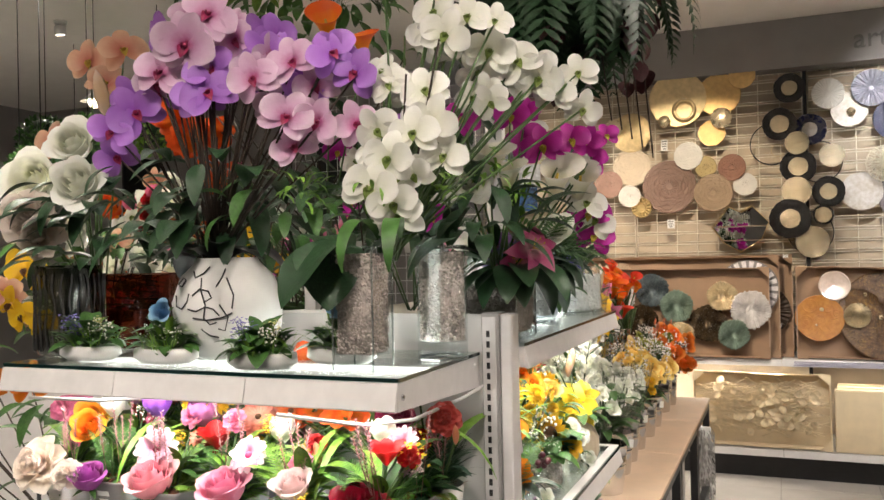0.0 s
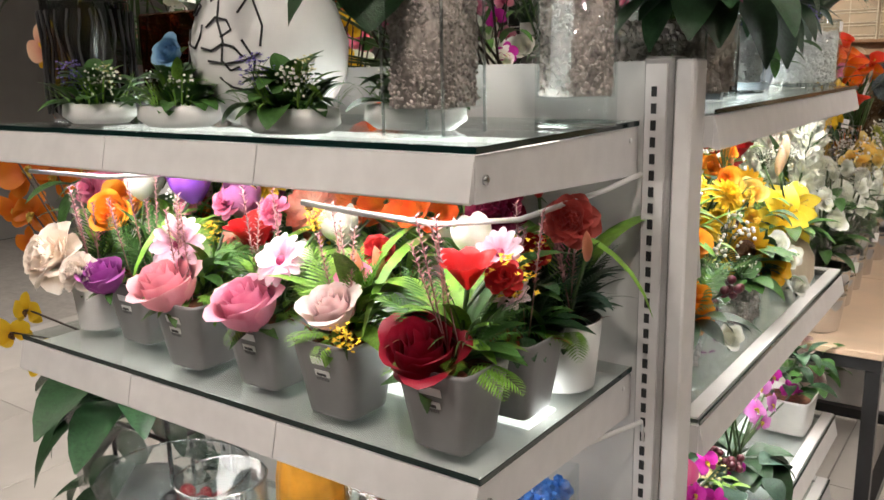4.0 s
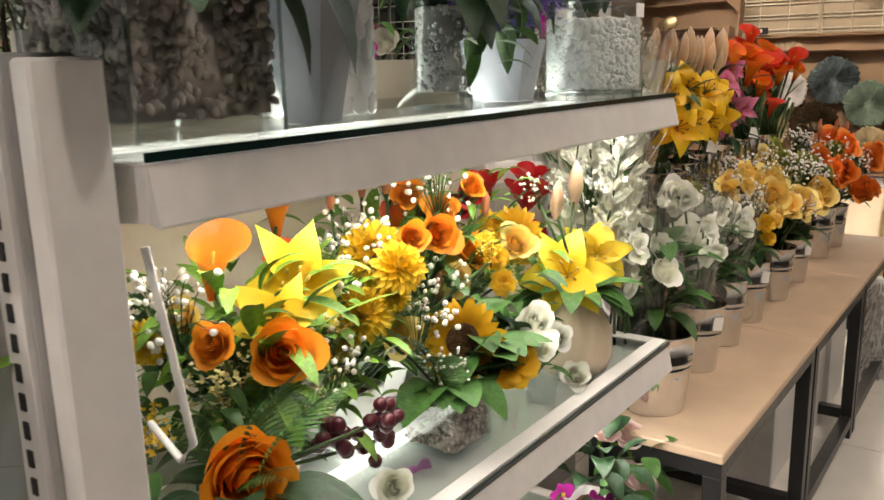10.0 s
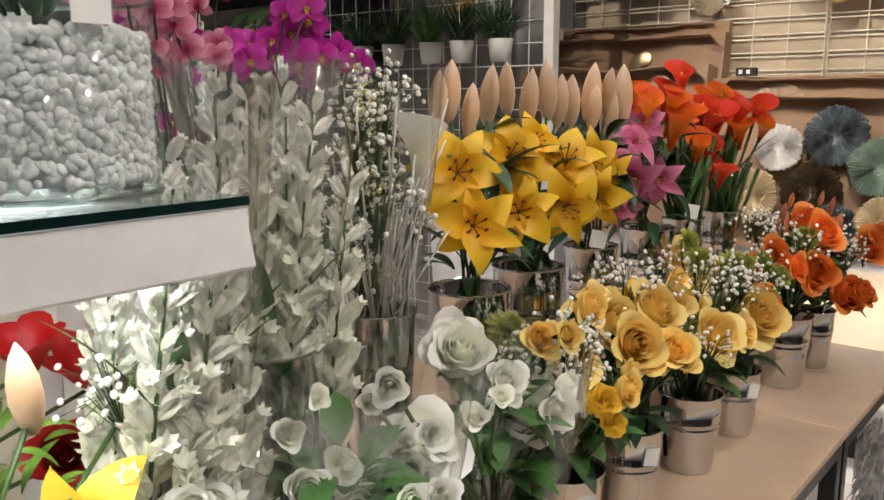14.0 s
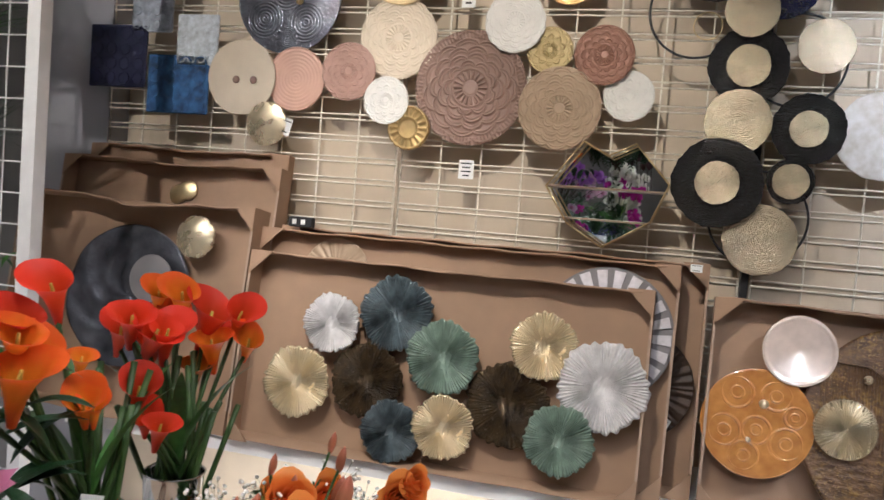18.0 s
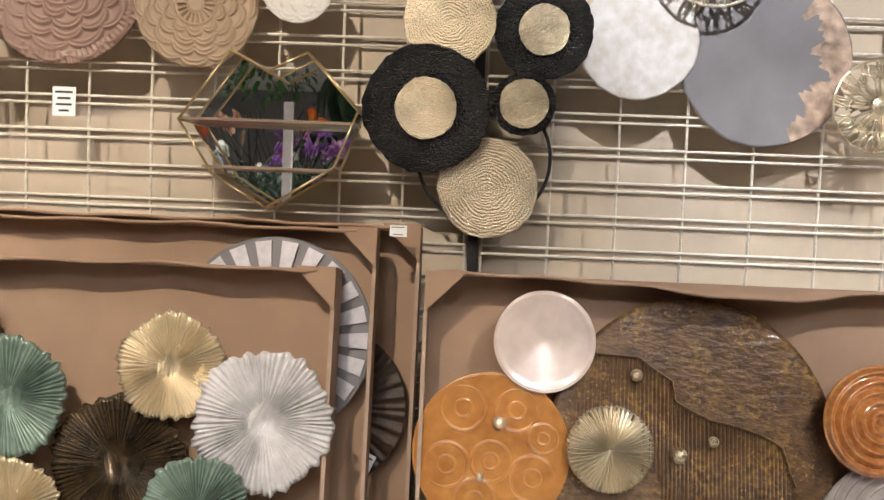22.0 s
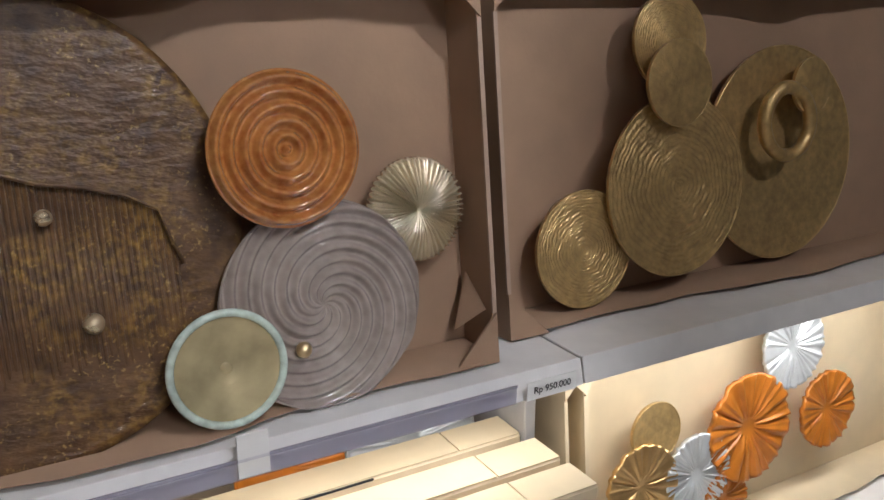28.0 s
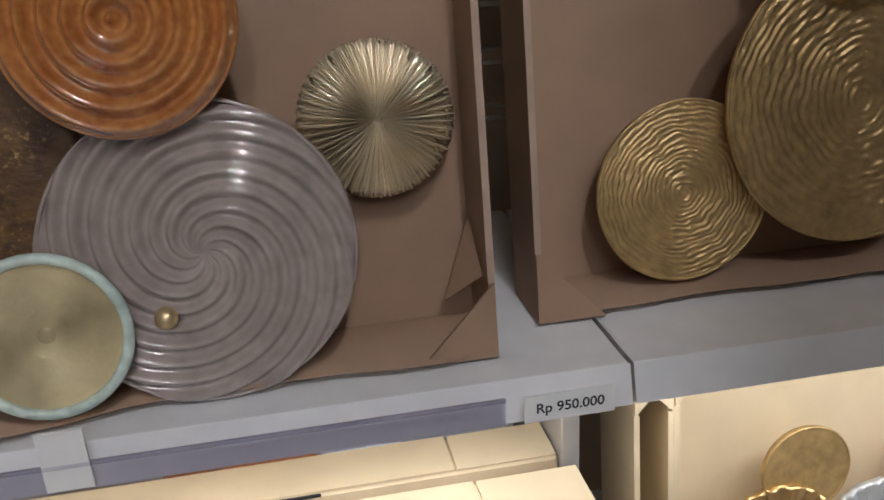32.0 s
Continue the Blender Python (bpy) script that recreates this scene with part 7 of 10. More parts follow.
LY2 = [('lily_amber', -0.205, 4.253, 1.32, 0.076), ('lily_amber', -0.178, 4.206, 1.246, 0.066), ('lily_amber', -0.222, 4.391, 1.321, 0.062), ('lily_amber', -0.196, 4.373, 1.244, 0.061), ('lily_amber', -0.245, 4.201, 1.368, 0.051), ('bud_lily', -0.276, 4.156, 1.467, 0.046), ('bud_lily', -0.268, 4.219, 1.448, 0.052), ('bud_lily', -0.268, 4.283, 1.464, 0.054), ('bud_lily', -0.268, 4.33, 1.443, 0.05), ('bud_lily', -0.268, 4.379, 1.441, 0.051), ('bud_lily', -0.276, 4.48, 1.458, 0.06), ('bud_lily', -0.276, 4.625, 1.454, 0.064), ('bud_lily', -0.268, 4.546, 1.412, 0.056)]
LP = [('lily_hot', -0.274, 4.691, 1.343, 0.067), ('lily_hot', -0.246, 4.629, 1.268, 0.071), ('lily_hot', -0.246, 4.775, 1.25, 0.063), ('lily_hot', -0.282, 4.596, 1.303, 0.052), ('lily_hot', -0.292, 4.768, 1.373, 0.05), ('lily_hot', -0.238, 4.533, 1.201, 0.039)]
CO1 = [('calla_flame', -0.228, 4.834, 1.387, 0.07), ('calla_flame', -0.264, 4.74, 1.427, 0.055), ('calla_red', -0.282, 4.888, 1.452, 0.06), ('calla_flame', -0.236, 4.976, 1.323, 0.048)]
CO2 = [('calla_red', -0.299, 5.235, 1.388, 0.07), ('calla_red', -0.281, 5.389, 1.399, 0.074), ('calla_flame', -0.317, 5.344, 1.446, 0.06), ('calla_red', -0.308, 5.179, 1.42, 0.06), ('calla_flame', -0.263, 5.374, 1.352, 0.06), ('calla_red', -0.281, 5.172, 1.295, 0.053)]
ORCHA = [('orchid_lilac', -0.786, 1.71, 1.943, 0.07), ('orchid_lilac', -0.838, 1.69, 1.897, 0.059), ('orchid_lilac', -0.554, 1.69, 1.965, 0.071), ('orchid_white_pink', -0.599, 1.67, 2.075, 0.077), ('orchid_white_pink', -0.69, 1.69, 2.024, 0.065), ('orchid_white_pink', -0.517, 1.75, 2.097, 0.059), ('orchid_lilac', -0.427, 1.73, 2.05, 0.062), ('orchid_white_pink', -0.417, 1.67, 1.98, 0.06), ('orchid_white_pink', -0.34, 1.71, 2.017, 0.06), ('orchid_lilac', -0.422, 1.77, 2.097, 0.055), ('orchid_lilac', -0.241, 1.71, 2.024, 0.061), ('orchid_white_pink', -0.306, 1.63, 1.878, 0.063), ('orchid_white_pink', -0.243, 1.65, 1.869, 0.055), ('orchid_lilac', -0.33, 1.75, 1.973, 0.055), ('orchid_lilac', -0.774, 1.81, 2.156, 0.059), ('orchid_white_pink', -0.628, 1.79, 2.154, 0.053)]
ORCHB = [('orchid_white', -0.067, 1.62, 1.778, 0.058), ('orchid_white', -0.02, 1.64, 1.827, 0.056), ('orchid_white', -0.121, 1.68, 1.846, 0.052), ('orchid_white', -0.096, 1.6, 1.717, 0.067), ('orchid_white', -0.037, 1.74, 1.931, 0.055), ('orchid_white', -0.122, 1.74, 1.951, 0.049), ('orchid_white', -0.031, 1.66, 1.746, 0.045), ('orchid_white', -0.025, 1.83, 2.069, 0.059), ('orchid_white', 0.017, 1.86, 2.109, 0.054), ('orchid_white', -0.063, 1.86, 2.132, 0.053), ('orchid_white', 0.044, 1.93, 2.046, 0.061), ('orchid_white', 0.088, 1.98, 2.026, 0.062), ('orchid_white', 0.121, 2.03, 2.007, 0.06), ('orchid_white', 0.154, 2.08, 1.966, 0.055), ('orchid_white', 0.059, 1.88, 1.921, 0.046)]
ORCHC = [('calla_white', -0.016, 2.09, 1.809, 0.062), ('rose_white', -0.051, 2.04, 1.765, 0.055), ('calla_white', 0.108, 2.24, 1.764, 0.066), ('lily_pink', 0.096, 2.06, 1.596, 0.066), ('orchid_magenta', 0.006, 2.19, 1.941, 0.05), ('orchid_magenta', 0.073, 2.24, 1.862, 0.057), ('orchid_magenta', 0.136, 2.29, 1.878, 0.058), ('orchid_magenta', 0.17, 2.34, 1.881, 0.046), ('orchid_magenta', -0.07, 2.04, 1.918, 0.048), ('orchid_magenta', 0.162, 2.39, 1.688, 0.063), ('orchid_magenta', 0.176, 2.39, 1.626, 0.056), ('orchid_white', 0.166, 2.34, 1.716, 0.058), ('orchid_white', 0.153, 2.34, 1.807, 0.052), ('rose_white', 0.113, 2.24, 1.647, 0.038)]
LEFT1 = [('rose_white', -0.979, 1.72, 1.784, 0.065), ('rose_white', -1.336, 1.9, 1.825, 0.083), ('peony_cream', -1.223, 1.78, 1.703, 0.085), ('peony_cream', -1.14, 1.75, 1.655, 0.065), ('rose_white', -1.246, 1.96, 1.931, 0.065), ('orchid_peach', -1.237, 2.02, 2.18, 0.067), ('orchid_peach', -1.108, 2.02, 2.199, 0.072), ('orchid_peach', -1.174, 2.02, 2.107, 0.065), ('bud_lily', -1.082, 1.9, 2.052, 0.061), ('orchid_peach', -1.506, 2.14, 1.98, 0.069)]
FAR1 = [('parrot_orange', -1.329, 2.6, 2.023, 0.063), ('parrot_orange', -1.244, 2.6, 1.894, 0.052), ('parrot_orange', -1.417, 2.6, 2.112, 0.054), ('parrot_orange', -1.216, 2.6, 2.045, 0.046), ('calla_flame', -0.478, 2.1, 2.205, 0.056), ('carn_pink', -1.096, 2.3, 1.58, 0.049), ('carn_pink', -1.637, 2.6, 1.81, 0.032), ('rose_red', -1.557, 2.6, 1.764, 0.027), ('orchid_yellow', -1.49, 2, 1.566, 0.065), ('orchid_yellow', -1.433, 1.9, 1.469, 0.063), ('orchid_peach', -1.444, 1.9, 1.501, 0.056), ('orchid_yellow', -1.389, 1.9, 1.436, 0.055)]
FAR2 = [('orchid_amber', -2.175, 2.2, 1.141, 0.102), ('orchid_amber', -2.1, 2.25, 1.121, 0.091), ('orchid_amber', -1.704, 2.2, 1.183, 0.081), ('orchid_amber', -2.014, 2.3, 1.157, 0.079), ('orchid_amber', -2.176, 2.2, 0.993, 0.082), ('orchid_amber', -2.378, 2.25, 0.988, 0.075), ('orchid_amber', -2.199, 2.2, 0.897, 0.062), ('orchid_amber', -2.267, 2.2, 1.192, 0.063), ('orchid_yellow', -1.457, 1.8, 0.752, 0.056), ('orchid_yellow', -1.703, 1.9, 0.818, 0.051), ('orchid_yellow', -1.812, 1.9, 0.735, 0.054)]
MAG = [('orchid_magenta', -0.742, 3.858, 1.543, 0.04), ('orchid_magenta', -0.742, 3.912, 1.523, 0.043), ('orchid_magenta', -0.742, 3.985, 1.537, 0.044), ('orchid_magenta', -0.742, 3.972, 1.57, 0.037), ('orchid_hot', -0.698, 3.718, 1.584, 0.037), ('orchid_hot', -0.698, 3.738, 1.536, 0.038), ('orchid_hot', -0.698, 3.689, 1.495, 0.033), ('orchid_hot', -0.698, 3.709, 1.613, 0.033), ('orchid_magenta', -0.742, 4.021, 1.485, 0.032), ('orchid_hot', -0.698, 3.67, 1.543, 0.028)]
R1P = [('orchid_magenta', -0.2, 3.08, 1.557, 0.047), ('orchid_magenta', -0.16, 3.102, 1.548, 0.042), ('orchid_magenta', -0.2, 3.029, 1.567, 0.038), ('orchid_magenta', -0.2, 3.197, 1.576, 0.042)]


# ---- vessels ----
POT_GREY = mat("pot_grey", (0.24, 0.235, 0.24), 0.5, 0, 0.08, 20, 0.1)
POT_WHITE = mat("pot_white", (0.70, 0.69, 0.68), 0.4, 0, 0.05, 20, 0.05)
POT_BLUE = mat("pot_blue_grey", (0.40, 0.44, 0.50), 0.45, 0, 0.05, 20, 0.05)
MOSS = mat("moss_filler", (0.16, 0.05, 0.025), 0.9, 0, 0.4, 120, 0.8, 200)
STONE = mat("pebble_grey", (0.58, 0.49, 0.45), 0.65, 0, 0.30, 160, 0.3, 300)
STONE_W = mat("pebble_white", (0.84, 0.84, 0.83), 0.6, 0, 0.12, 60, 0.2, 150)
FACTOR = {"rose": 1.18, "peony": 1.0, "carn": 1.05, "tulip": 1.1, "parrot": 1.0, "lily": 1.25, "calla": 1.0, "orchid": 1.0, "mum": 1.0, "daisy": 1.0, "anem": 1.0, "sunflower": 1.05, "bud": 1.0, "breath": 1.0, "filler": 0.9, "grape": 0.9}


def rings_of_square(steps, rot=0.0, soft=0.18, n=24):
    """Rounded-square rings: (half width, height) pairs."""
    def shape(a):
        c, s = abs(math.cos(a)), abs(math.sin(a))
        return (c ** (2 / soft) + s ** (2 / soft)) ** (-soft / 2) if soft > 0 else 1 / max(c, s)
    return lambda a, k: shape(a + rot)


def square_pot(parent, top, bottom, h, material, facet=False):
    m = Mesh().lathe([(0.001, 0.002), (bottom, 0.0), (bottom * 1.02, 0.004), (top, h - 0.006), (top * 1.03, h), (top * 0.95, h), (top * 0.93, h - 0.02), (0.001, h - 0.022)], 32, wob=rings_of_square(0, 0, 0.22))
    part("pot", m, material, parent)
    part("soil", Mesh().lathe([(top * 0.92, h - 0.018), (top * 0.5, h - 0.006), (0.001, h)], 20, wob=rings_of_square(0, 0, 0.22)), MOSS, parent)


def round_pot(parent, top, bottom, h, material):
    part("pot", Mesh().lathe([(0.001, 0.002), (bottom, 0.0), (bottom, 0.004), (top, h), (top * 0.94, h), (top * 0.9, h - 0.02), (0.001, h - 0.021)], 32), material, parent)


def sticker(parent, y, z, x=0.0, w=0.034, h=0.012, tilt=15):
    part("label_strip", Mesh().box(x - w / 2, x + w / 2, -0.0007, 0, -h / 2, h / 2), PAPER, parent, m=pose(0, y, z, tilt), smooth=False)
    b = part("barcode_label", Mesh().box(x - w * 0.4, x + w * 0.4, -0.0007, 0, -0.011, 0.011), PAPER, parent, m=pose(0, y + 0.005, z - 0.024, tilt), smooth=False)
    for i in range(8):
        part("print_bar", Mesh().box(x - w * 0.33 + i * w * 0.085, x - w * 0.33 + i * w * 0.085 + w * 0.04, -0.0014, -0.0007, -0.008, -0.001), INK, b, smooth=False)
    part("print_line", Mesh().box(x - w * 0.3, x + w * 0.2, -0.0014, -0.0007, 0.002, 0.006), INK, b, smooth=False)


def thick(flowers, n=1, d=0.05, back=0.04, s=0.9):
    """The same bunch with more flowers of each kind behind and between."""
    more = [(k, x + rnd.uniform(-d, d), y + rnd.uniform(0, 2 * back), z + rnd.uniform(-d, d), r * s * rnd.uniform(0.85, 1.1)) for _ in range(n) for k, x, y, z, r in flowers if k != "breath"]
    return list(flowers) + more


SMALL = ("carn_pink", "filler_yellow", "breath", "bud_coral", "filler_cream", "daisy_pink", "carn_red", "tulip_white", "anem_coral")


def bouquet(ob, top, flowers, face=(0.2, -0.8, 0.55), jitter=0.25, stems=True, smat=STEM, sr=0.0028):
    """Sets flowers on stems from the vessel's mouth."""
    for i, (kind, x, y, z, r) in enumerate(flowers):
        f = (Vector(face) + Vector((rnd.uniform(-jitter, jitter), rnd.uniform(-jitter, jitter), rnd.uniform(-jitter, jitter)))).normalized()
        if kind.startswith(("tulip", "bud", "calla", "breath", "filler")):
            f = (f * (0.75 if kind.startswith("calla") else 0.3) + Vector((0, 0, 1))).normalized()
        s = r * FACTOR[kind.split("_")[0]]
        if kind in ("rose_dark", "rose_blush", "rose_pink", "rose_rosy", "rose_purple"):
            f, s = (f * 0.7 + Vector((0, 0, 0.85))).normalized(), s * 1.12
        bloom(kind, ob, Vector((x, y, z)), s, f, rnd.uniform(-35, 35) if kind.startswith("orchid") else rnd.uniform(0, 360), i % 3)
        if stems:
            t = Vector(top) + Vector((rnd.uniform(-0.02, 0.02), rnd.uniform(-0.02, 0.02), 0))
            stem(ob, t, Vector((x, y, z)) - f * s * (0.6 if not kind.startswith("orchid") else 0.05), smat, sr, -0.01)


def potted(x, y, z, shape, flowers, label, green=(LEAF, LEAF_LIME), extra=True, group="potted flowers", face=(0.2, -0.8, 0.55), spin=0):
    ob = thing("potted_flower", pose(x, y, z, 0, 0, spin), label, "flower pot", group)
    if shape == "grey":
        square_pot(ob, 0.056, 0.040, 0.112, POT_GREY)
        sticker(ob, -0.0535, 0.085)
        h = 0.112
    elif shape == "white":
        round_pot(ob, 0.058, 0.048, 0.105, POT_WHITE)
        h = 0.10
    else:
        square_pot(ob, 0.052, 0.036, 0.10, POT_WHITE)
        h = 0.10
    top = Vector((x, y, z + h))
    bouquet(ob, top, [(k, fx, fy - 0.012, fz, fr) for k, fx, fy, fz, fr in flowers], face)
    if extra:
        leaves(ob, top, 12, 0.08, 0.03, green[0], (20, 65), 0.42, az=(-105, 105))
        leaves(ob, top, 9, 0.05, 0.035, green[0], (-35, 5), 0.45)
        leaves(ob, top, 18, 0.065, 0.04, green[1], (15, 75), 0.34, z=(0, 0.06), az=(-105, 105))
        leaves(ob, top + Vector((0, 0.03, 0)), 6, 0.13, 0.02, LEAF_LIME if rnd.random() < 0.6 else green[0], (60, 88), 0.24, z=(0, 0.03))
        ferns(ob, top, 9, 0.07, LEAF_LIME, 0.04, (-25, 10), "soft", 0.34, 0.05, 0.5, 16)
        bouquet(ob, top, [(rnd.choice(SMALL), x + rnd.uniform(-0.06, 0.06), y + rnd.uniform(0.03, 0.08), top.z + rnd.uniform(0.07, 0.17), rnd.uniform(0.024, 0.032)) for _ in range(3)], face)
        ferns(ob, top, 10, 0.13, green[0], 0.03, (20, 75), "fine", 0.30, 0.03, 0.5, 22, az=(-110, 110))
        tuft(ob, top + Vector((0, 0.03, 0)), 26, 0.12, green[0], 0.03)
        tuft(ob, top - Vector((0, 0, 0.01)), 22, 0.05, mat("red_filler", (0.30, 0.07, 0.03), 0.8, 0, 0.3, 60, 0.3, rand=0.2), 0.10, 0.05, "red_filler")
        for a in range(4):
            arch(ob, top + Vector((0, 0.02, 0)), rnd.uniform(0.16, 0.27), rnd.uniform(0.03, 0.046), LEAF_LIME if a < 3 else LEAF, rnd.uniform(-100, 100), 84, rnd.uniform(1.0, 1.9))
        for i in range(4):
            plume(ob, top + Vector((rnd.uniform(-0.03, 0.03), rnd.uniform(-0.03, 0.03), 0)), rnd.uniform(0.14, 0.2), mat("pink_plume", (0.52, 0.26, 0.27), 0.8, 0, 0.3, 60))
    return ob


S2 = 0.962
potted(-0.110, 1.625, S2, "grey", POTA, "grey square pot with a dark red rose and red tulip")
potted(-0.300, 1.630, S2, "grey", POTB, "grey square pot with a blush rose and yellow filler", (LEAF_LIME, LEAF_LIME))
potted(-0.470, 1.650, S2, "grey", POTC, "grey square pot with a pink rose and coral anemone")
potted(-0.640, 1.645, S2, "grey", POTD, "grey square pot with a rosy rose and pink daisy", (LEAF_LIME, LEAF))
potted(-0.825, 1.680, S2, "grey", POTE, "grey square pot with purple and orange flowers")
potted(-0.975, 1.680, S2, "white", POTF, "white round pot with a cream peony")
potted(-0.100, 1.760, S2, "grey", POTG, "grey square pot with burgundy peony and orange tulips", (LEAF_DARK, LEAF))
potted(-0.085, 1.880, S2, "white", POTH, "white tapered pot with red peonies and pine", (LEAF_DARK, LEAF_BLUE))
for bx, bk in ((-0.25, ("tulip_white", "anem_orange")), (-0.43, ("tulip_white", "parrot_orange")), (-0.60, ("mum_yellow", "carn_pink")), (-0.78, ("tulip_lilac", "tulip_white")), (-0.93, ("rose_orange", "peony_red"))):
    fl = [(k, bx + rnd.uniform(-0.06, 0.06), 1.90 + rnd.uniform(-0.03, 0.03), 1.17 + 0.035 * i + rnd.uniform(-0.02, 0.02), 0.038) for i, k in enumerate(bk + (rnd.choice(SMALL), bk[0], rnd.choice(("tulip_white", "parrot_orange", "tulip_purple"))))]
    o = potted(bx, 1.90, S2, "grey", fl, "grey pot at the back of the shelf with mixed silk flowers", rnd.choice(((LEAF, LEAF_LIME), (LEAF_BLUE, LEAF))))
    leaves(o, (bx, 1.93, S2 + 0.1), 12, 0.2, 0.03, LEAF_LIME, (60, 88), 0.16, 0.5)
    leaves(o, (bx, 1.92, S2 + 0.18), 30, 0.06, 0.07, LEAF, (0, 80), 0.36, z=(-0.05, 0.1))
    for a in (40, 160, 280):
        arch(o, (bx, 1.9, S2 + 0.1), 0.42, 0.024, LEAF_LIME if a > 100 else LEAF, a + rnd.uniform(-30, 30), 82, 1.7)


mid = thing("potted_flower", pose(-0.55, 1.775, S2), "grey pot of tulips and ranunculus behind the front row", "flower pot", "potted flowers")
square_pot(mid, 0.056, 0.040, 0.112, POT_GREY)
bouquet(mid, (-0.55, 1.775, S2 + 0.1), [("tulip_lilac", -0.645, 1.76, 1.213, 0.034), ("mum_yellow", -0.63, 1.80, 1.245, 0.044), ("tulip_red", -0.60, 1.745, 1.155, 0.030), ("anem_coral", -0.485, 1.76, 1.218, 0.040), ("tulip_white", -0.415, 1.755, 1.195, 0.033), ("parrot_orange", -0.25, 1.77, 1.235, 0.033), ("parrot_orange", -0.36, 1.80, 1.24, 0.030)], (0.3, -0.8, 0.5))
leaves(mid, (-0.55, 1.775, S2 + 0.12), 40, 0.075, 0.09, LEAF, (0, 80), 0.4, z=(-0.02, 0.09))
mid = thing("potted_flower", pose(-0.86, 1.79, S2), "grey pot of purple and white tulips behind the front row", "flower pot", "potted flowers")
square_pot(mid, 0.056, 0.040, 0.112, POT_GREY)
bouquet(mid, (-0.86, 1.79, S2 + 0.1), [("tulip_purple", -0.78, 1.76, 1.234, 0.038), ("tulip_white", -0.91, 1.76, 1.232, 0.034), ("tulip_lilac", -0.88, 1.80, 1.25, 0.032), ("rose_orange", -0.98, 1.75, 1.19, 0.038), ("carn_pink", -1.03, 1.76, 1.22, 0.038)], (0.3, -0.8, 0.5))
leaves(mid, (-0.86, 1.79, S2 + 0.12), 40, 0.075, 0.08, LEAF_LIME, (0, 80), 0.4, z=(-0.02, 0.09))


# ---- glass vases with stone, and the top shelf ----
def stones(parent, x0, x1, y0, y1, z0, z1, n, r, material, round_=False, name="pebble_fill"):
    """Loose stones in a vessel: an inner core with stones laid on its outside, too many to count."""
    m = Mesh()
    cx, cy, hx, hy = (x0 + x1) / 2, (y0 + y1) / 2, (x1 - x0) / 2, (y1 - y0) / 2
    if round_:
        m.lathe([(0.001, z0), (hx * 0.93, z0), (hx * 0.93, z1 - r), (0.001, z1 - r)], 20, Matrix.Translation((cx, cy, 0)))
    else:
        m.box(x0 + r * 0.6, x1 - r * 0.6, y0 + r * 0.6, y1 - r * 0.6, z0, z1 - r)
    for i in range(n):
        z = rnd.uniform(z0 + r * 0.4, z1)
        if round_:
            a, q = rnd.uniform(0, 6.283), (0.94 if rnd.random() < 0.8 else rnd.random() * 0.9)
            x, y = cx + hx * q * math.cos(a), cy + hy * q * math.sin(a)
            z = z if q > 0.9 else z1 - r * 0.5
        else:
            s, t = rnd.randrange(5), rnd.uniform(-1, 1)
            x, y = ((cx + hx * t, y0 + r * 0.4), (x1 - r * 0.4, cy + hy * t), (cx + hx * t, y1 - r * 0.4), (x0 + r * 0.4, cy + hy * t), (cx + hx * t * 0.9, cy + hy * rnd.uniform(-0.9, 0.9)))[s]
            z = z1 - r * 0.5 if s == 4 else z
        m.ball(r * rnd.uniform(0.6, 1.15), Matrix.Translation((x, y, z)) @ pose(0, 0, 0, rnd.uniform(0, 180), rnd.uniform(0, 180), 0) @ Matrix.Diagonal((1.3, 1, 0.75, 1)), 6, 4)
    return tagged(part(name, m, material, parent), kind="stuff")


def square_glass(x, y, z, w, h, fill, material, label, base=0.03, r=0.0028, n=2600, spin=0, d=None):
    ob = thing("glass_vase", pose(x, y, z, 0, 0, spin), label, "vase")
    d = d or w
    part("glass_base", Mesh().box(-w, w, -d, d, 0, base, 0.004), GLASS, ob, smooth=False).visible_shadow = False
    for a in ((-w, w, -d, -d + 0.003), (-w, w, d - 0.003, d), (-w, -w + 0.003, -d + 0.003, d - 0.003), (w - 0.003, w, -d + 0.003, d - 0.003)):
        part("glass_pane", Mesh().box(*a, base, h), GLASS, ob, smooth=False).visible_shadow = False
    stones(ob, -w + 0.007, w - 0.007, -d + 0.007, d - 0.007, base + 0.001, fill, n, r, material)
    for ex, ey in ((-1, -1), (1, -1), (1, 1), (-1, 1)):
        part("glass_corner", Mesh().tube([(ex * (w - 0.001), ey * (d - 0.001), 0.003), (ex * (w - 0.001), ey * (d - 0.001), h)], 0.0022, 8), GLASS_RIM, ob).visible_shadow = False
    part("glass_rim", Mesh().tube([(-w, -d, h), (w, -d, h), (w, d, h), (-w, d, h), (-w, -d, h)], 0.002, 6), GLASS_RIM, ob).visible_shadow = False
    return ob


def cylinder_glass(x, y, z, r, h, label, base=0.008, rtop=None, name="glass_vase"):
    ob = thing(name, pose(x, y, z), label, "vase")
    rt = rtop or r
    part("glass_wall", Mesh().lathe([(0.001, 0), (r, 0), (r, 0.002), (rt, h), (rt - 0.003, h), (r - 0.003, base), (0.001, base)], 40), GLASS, ob).visible_shadow = False
    part("glass_rim", Mesh().ring(rt - 0.001, 0.0024, 48, 6, Matrix.Translation((0, 0, h))), GLASS_RIM, ob).visible_shadow = False
    part("glass_foot", Mesh().ring(r - 0.002, 0.003, 48, 6, Matrix.Translation((0, 0, 0.004))), GLASS_RIM, ob).visible_shadow = False
    return ob


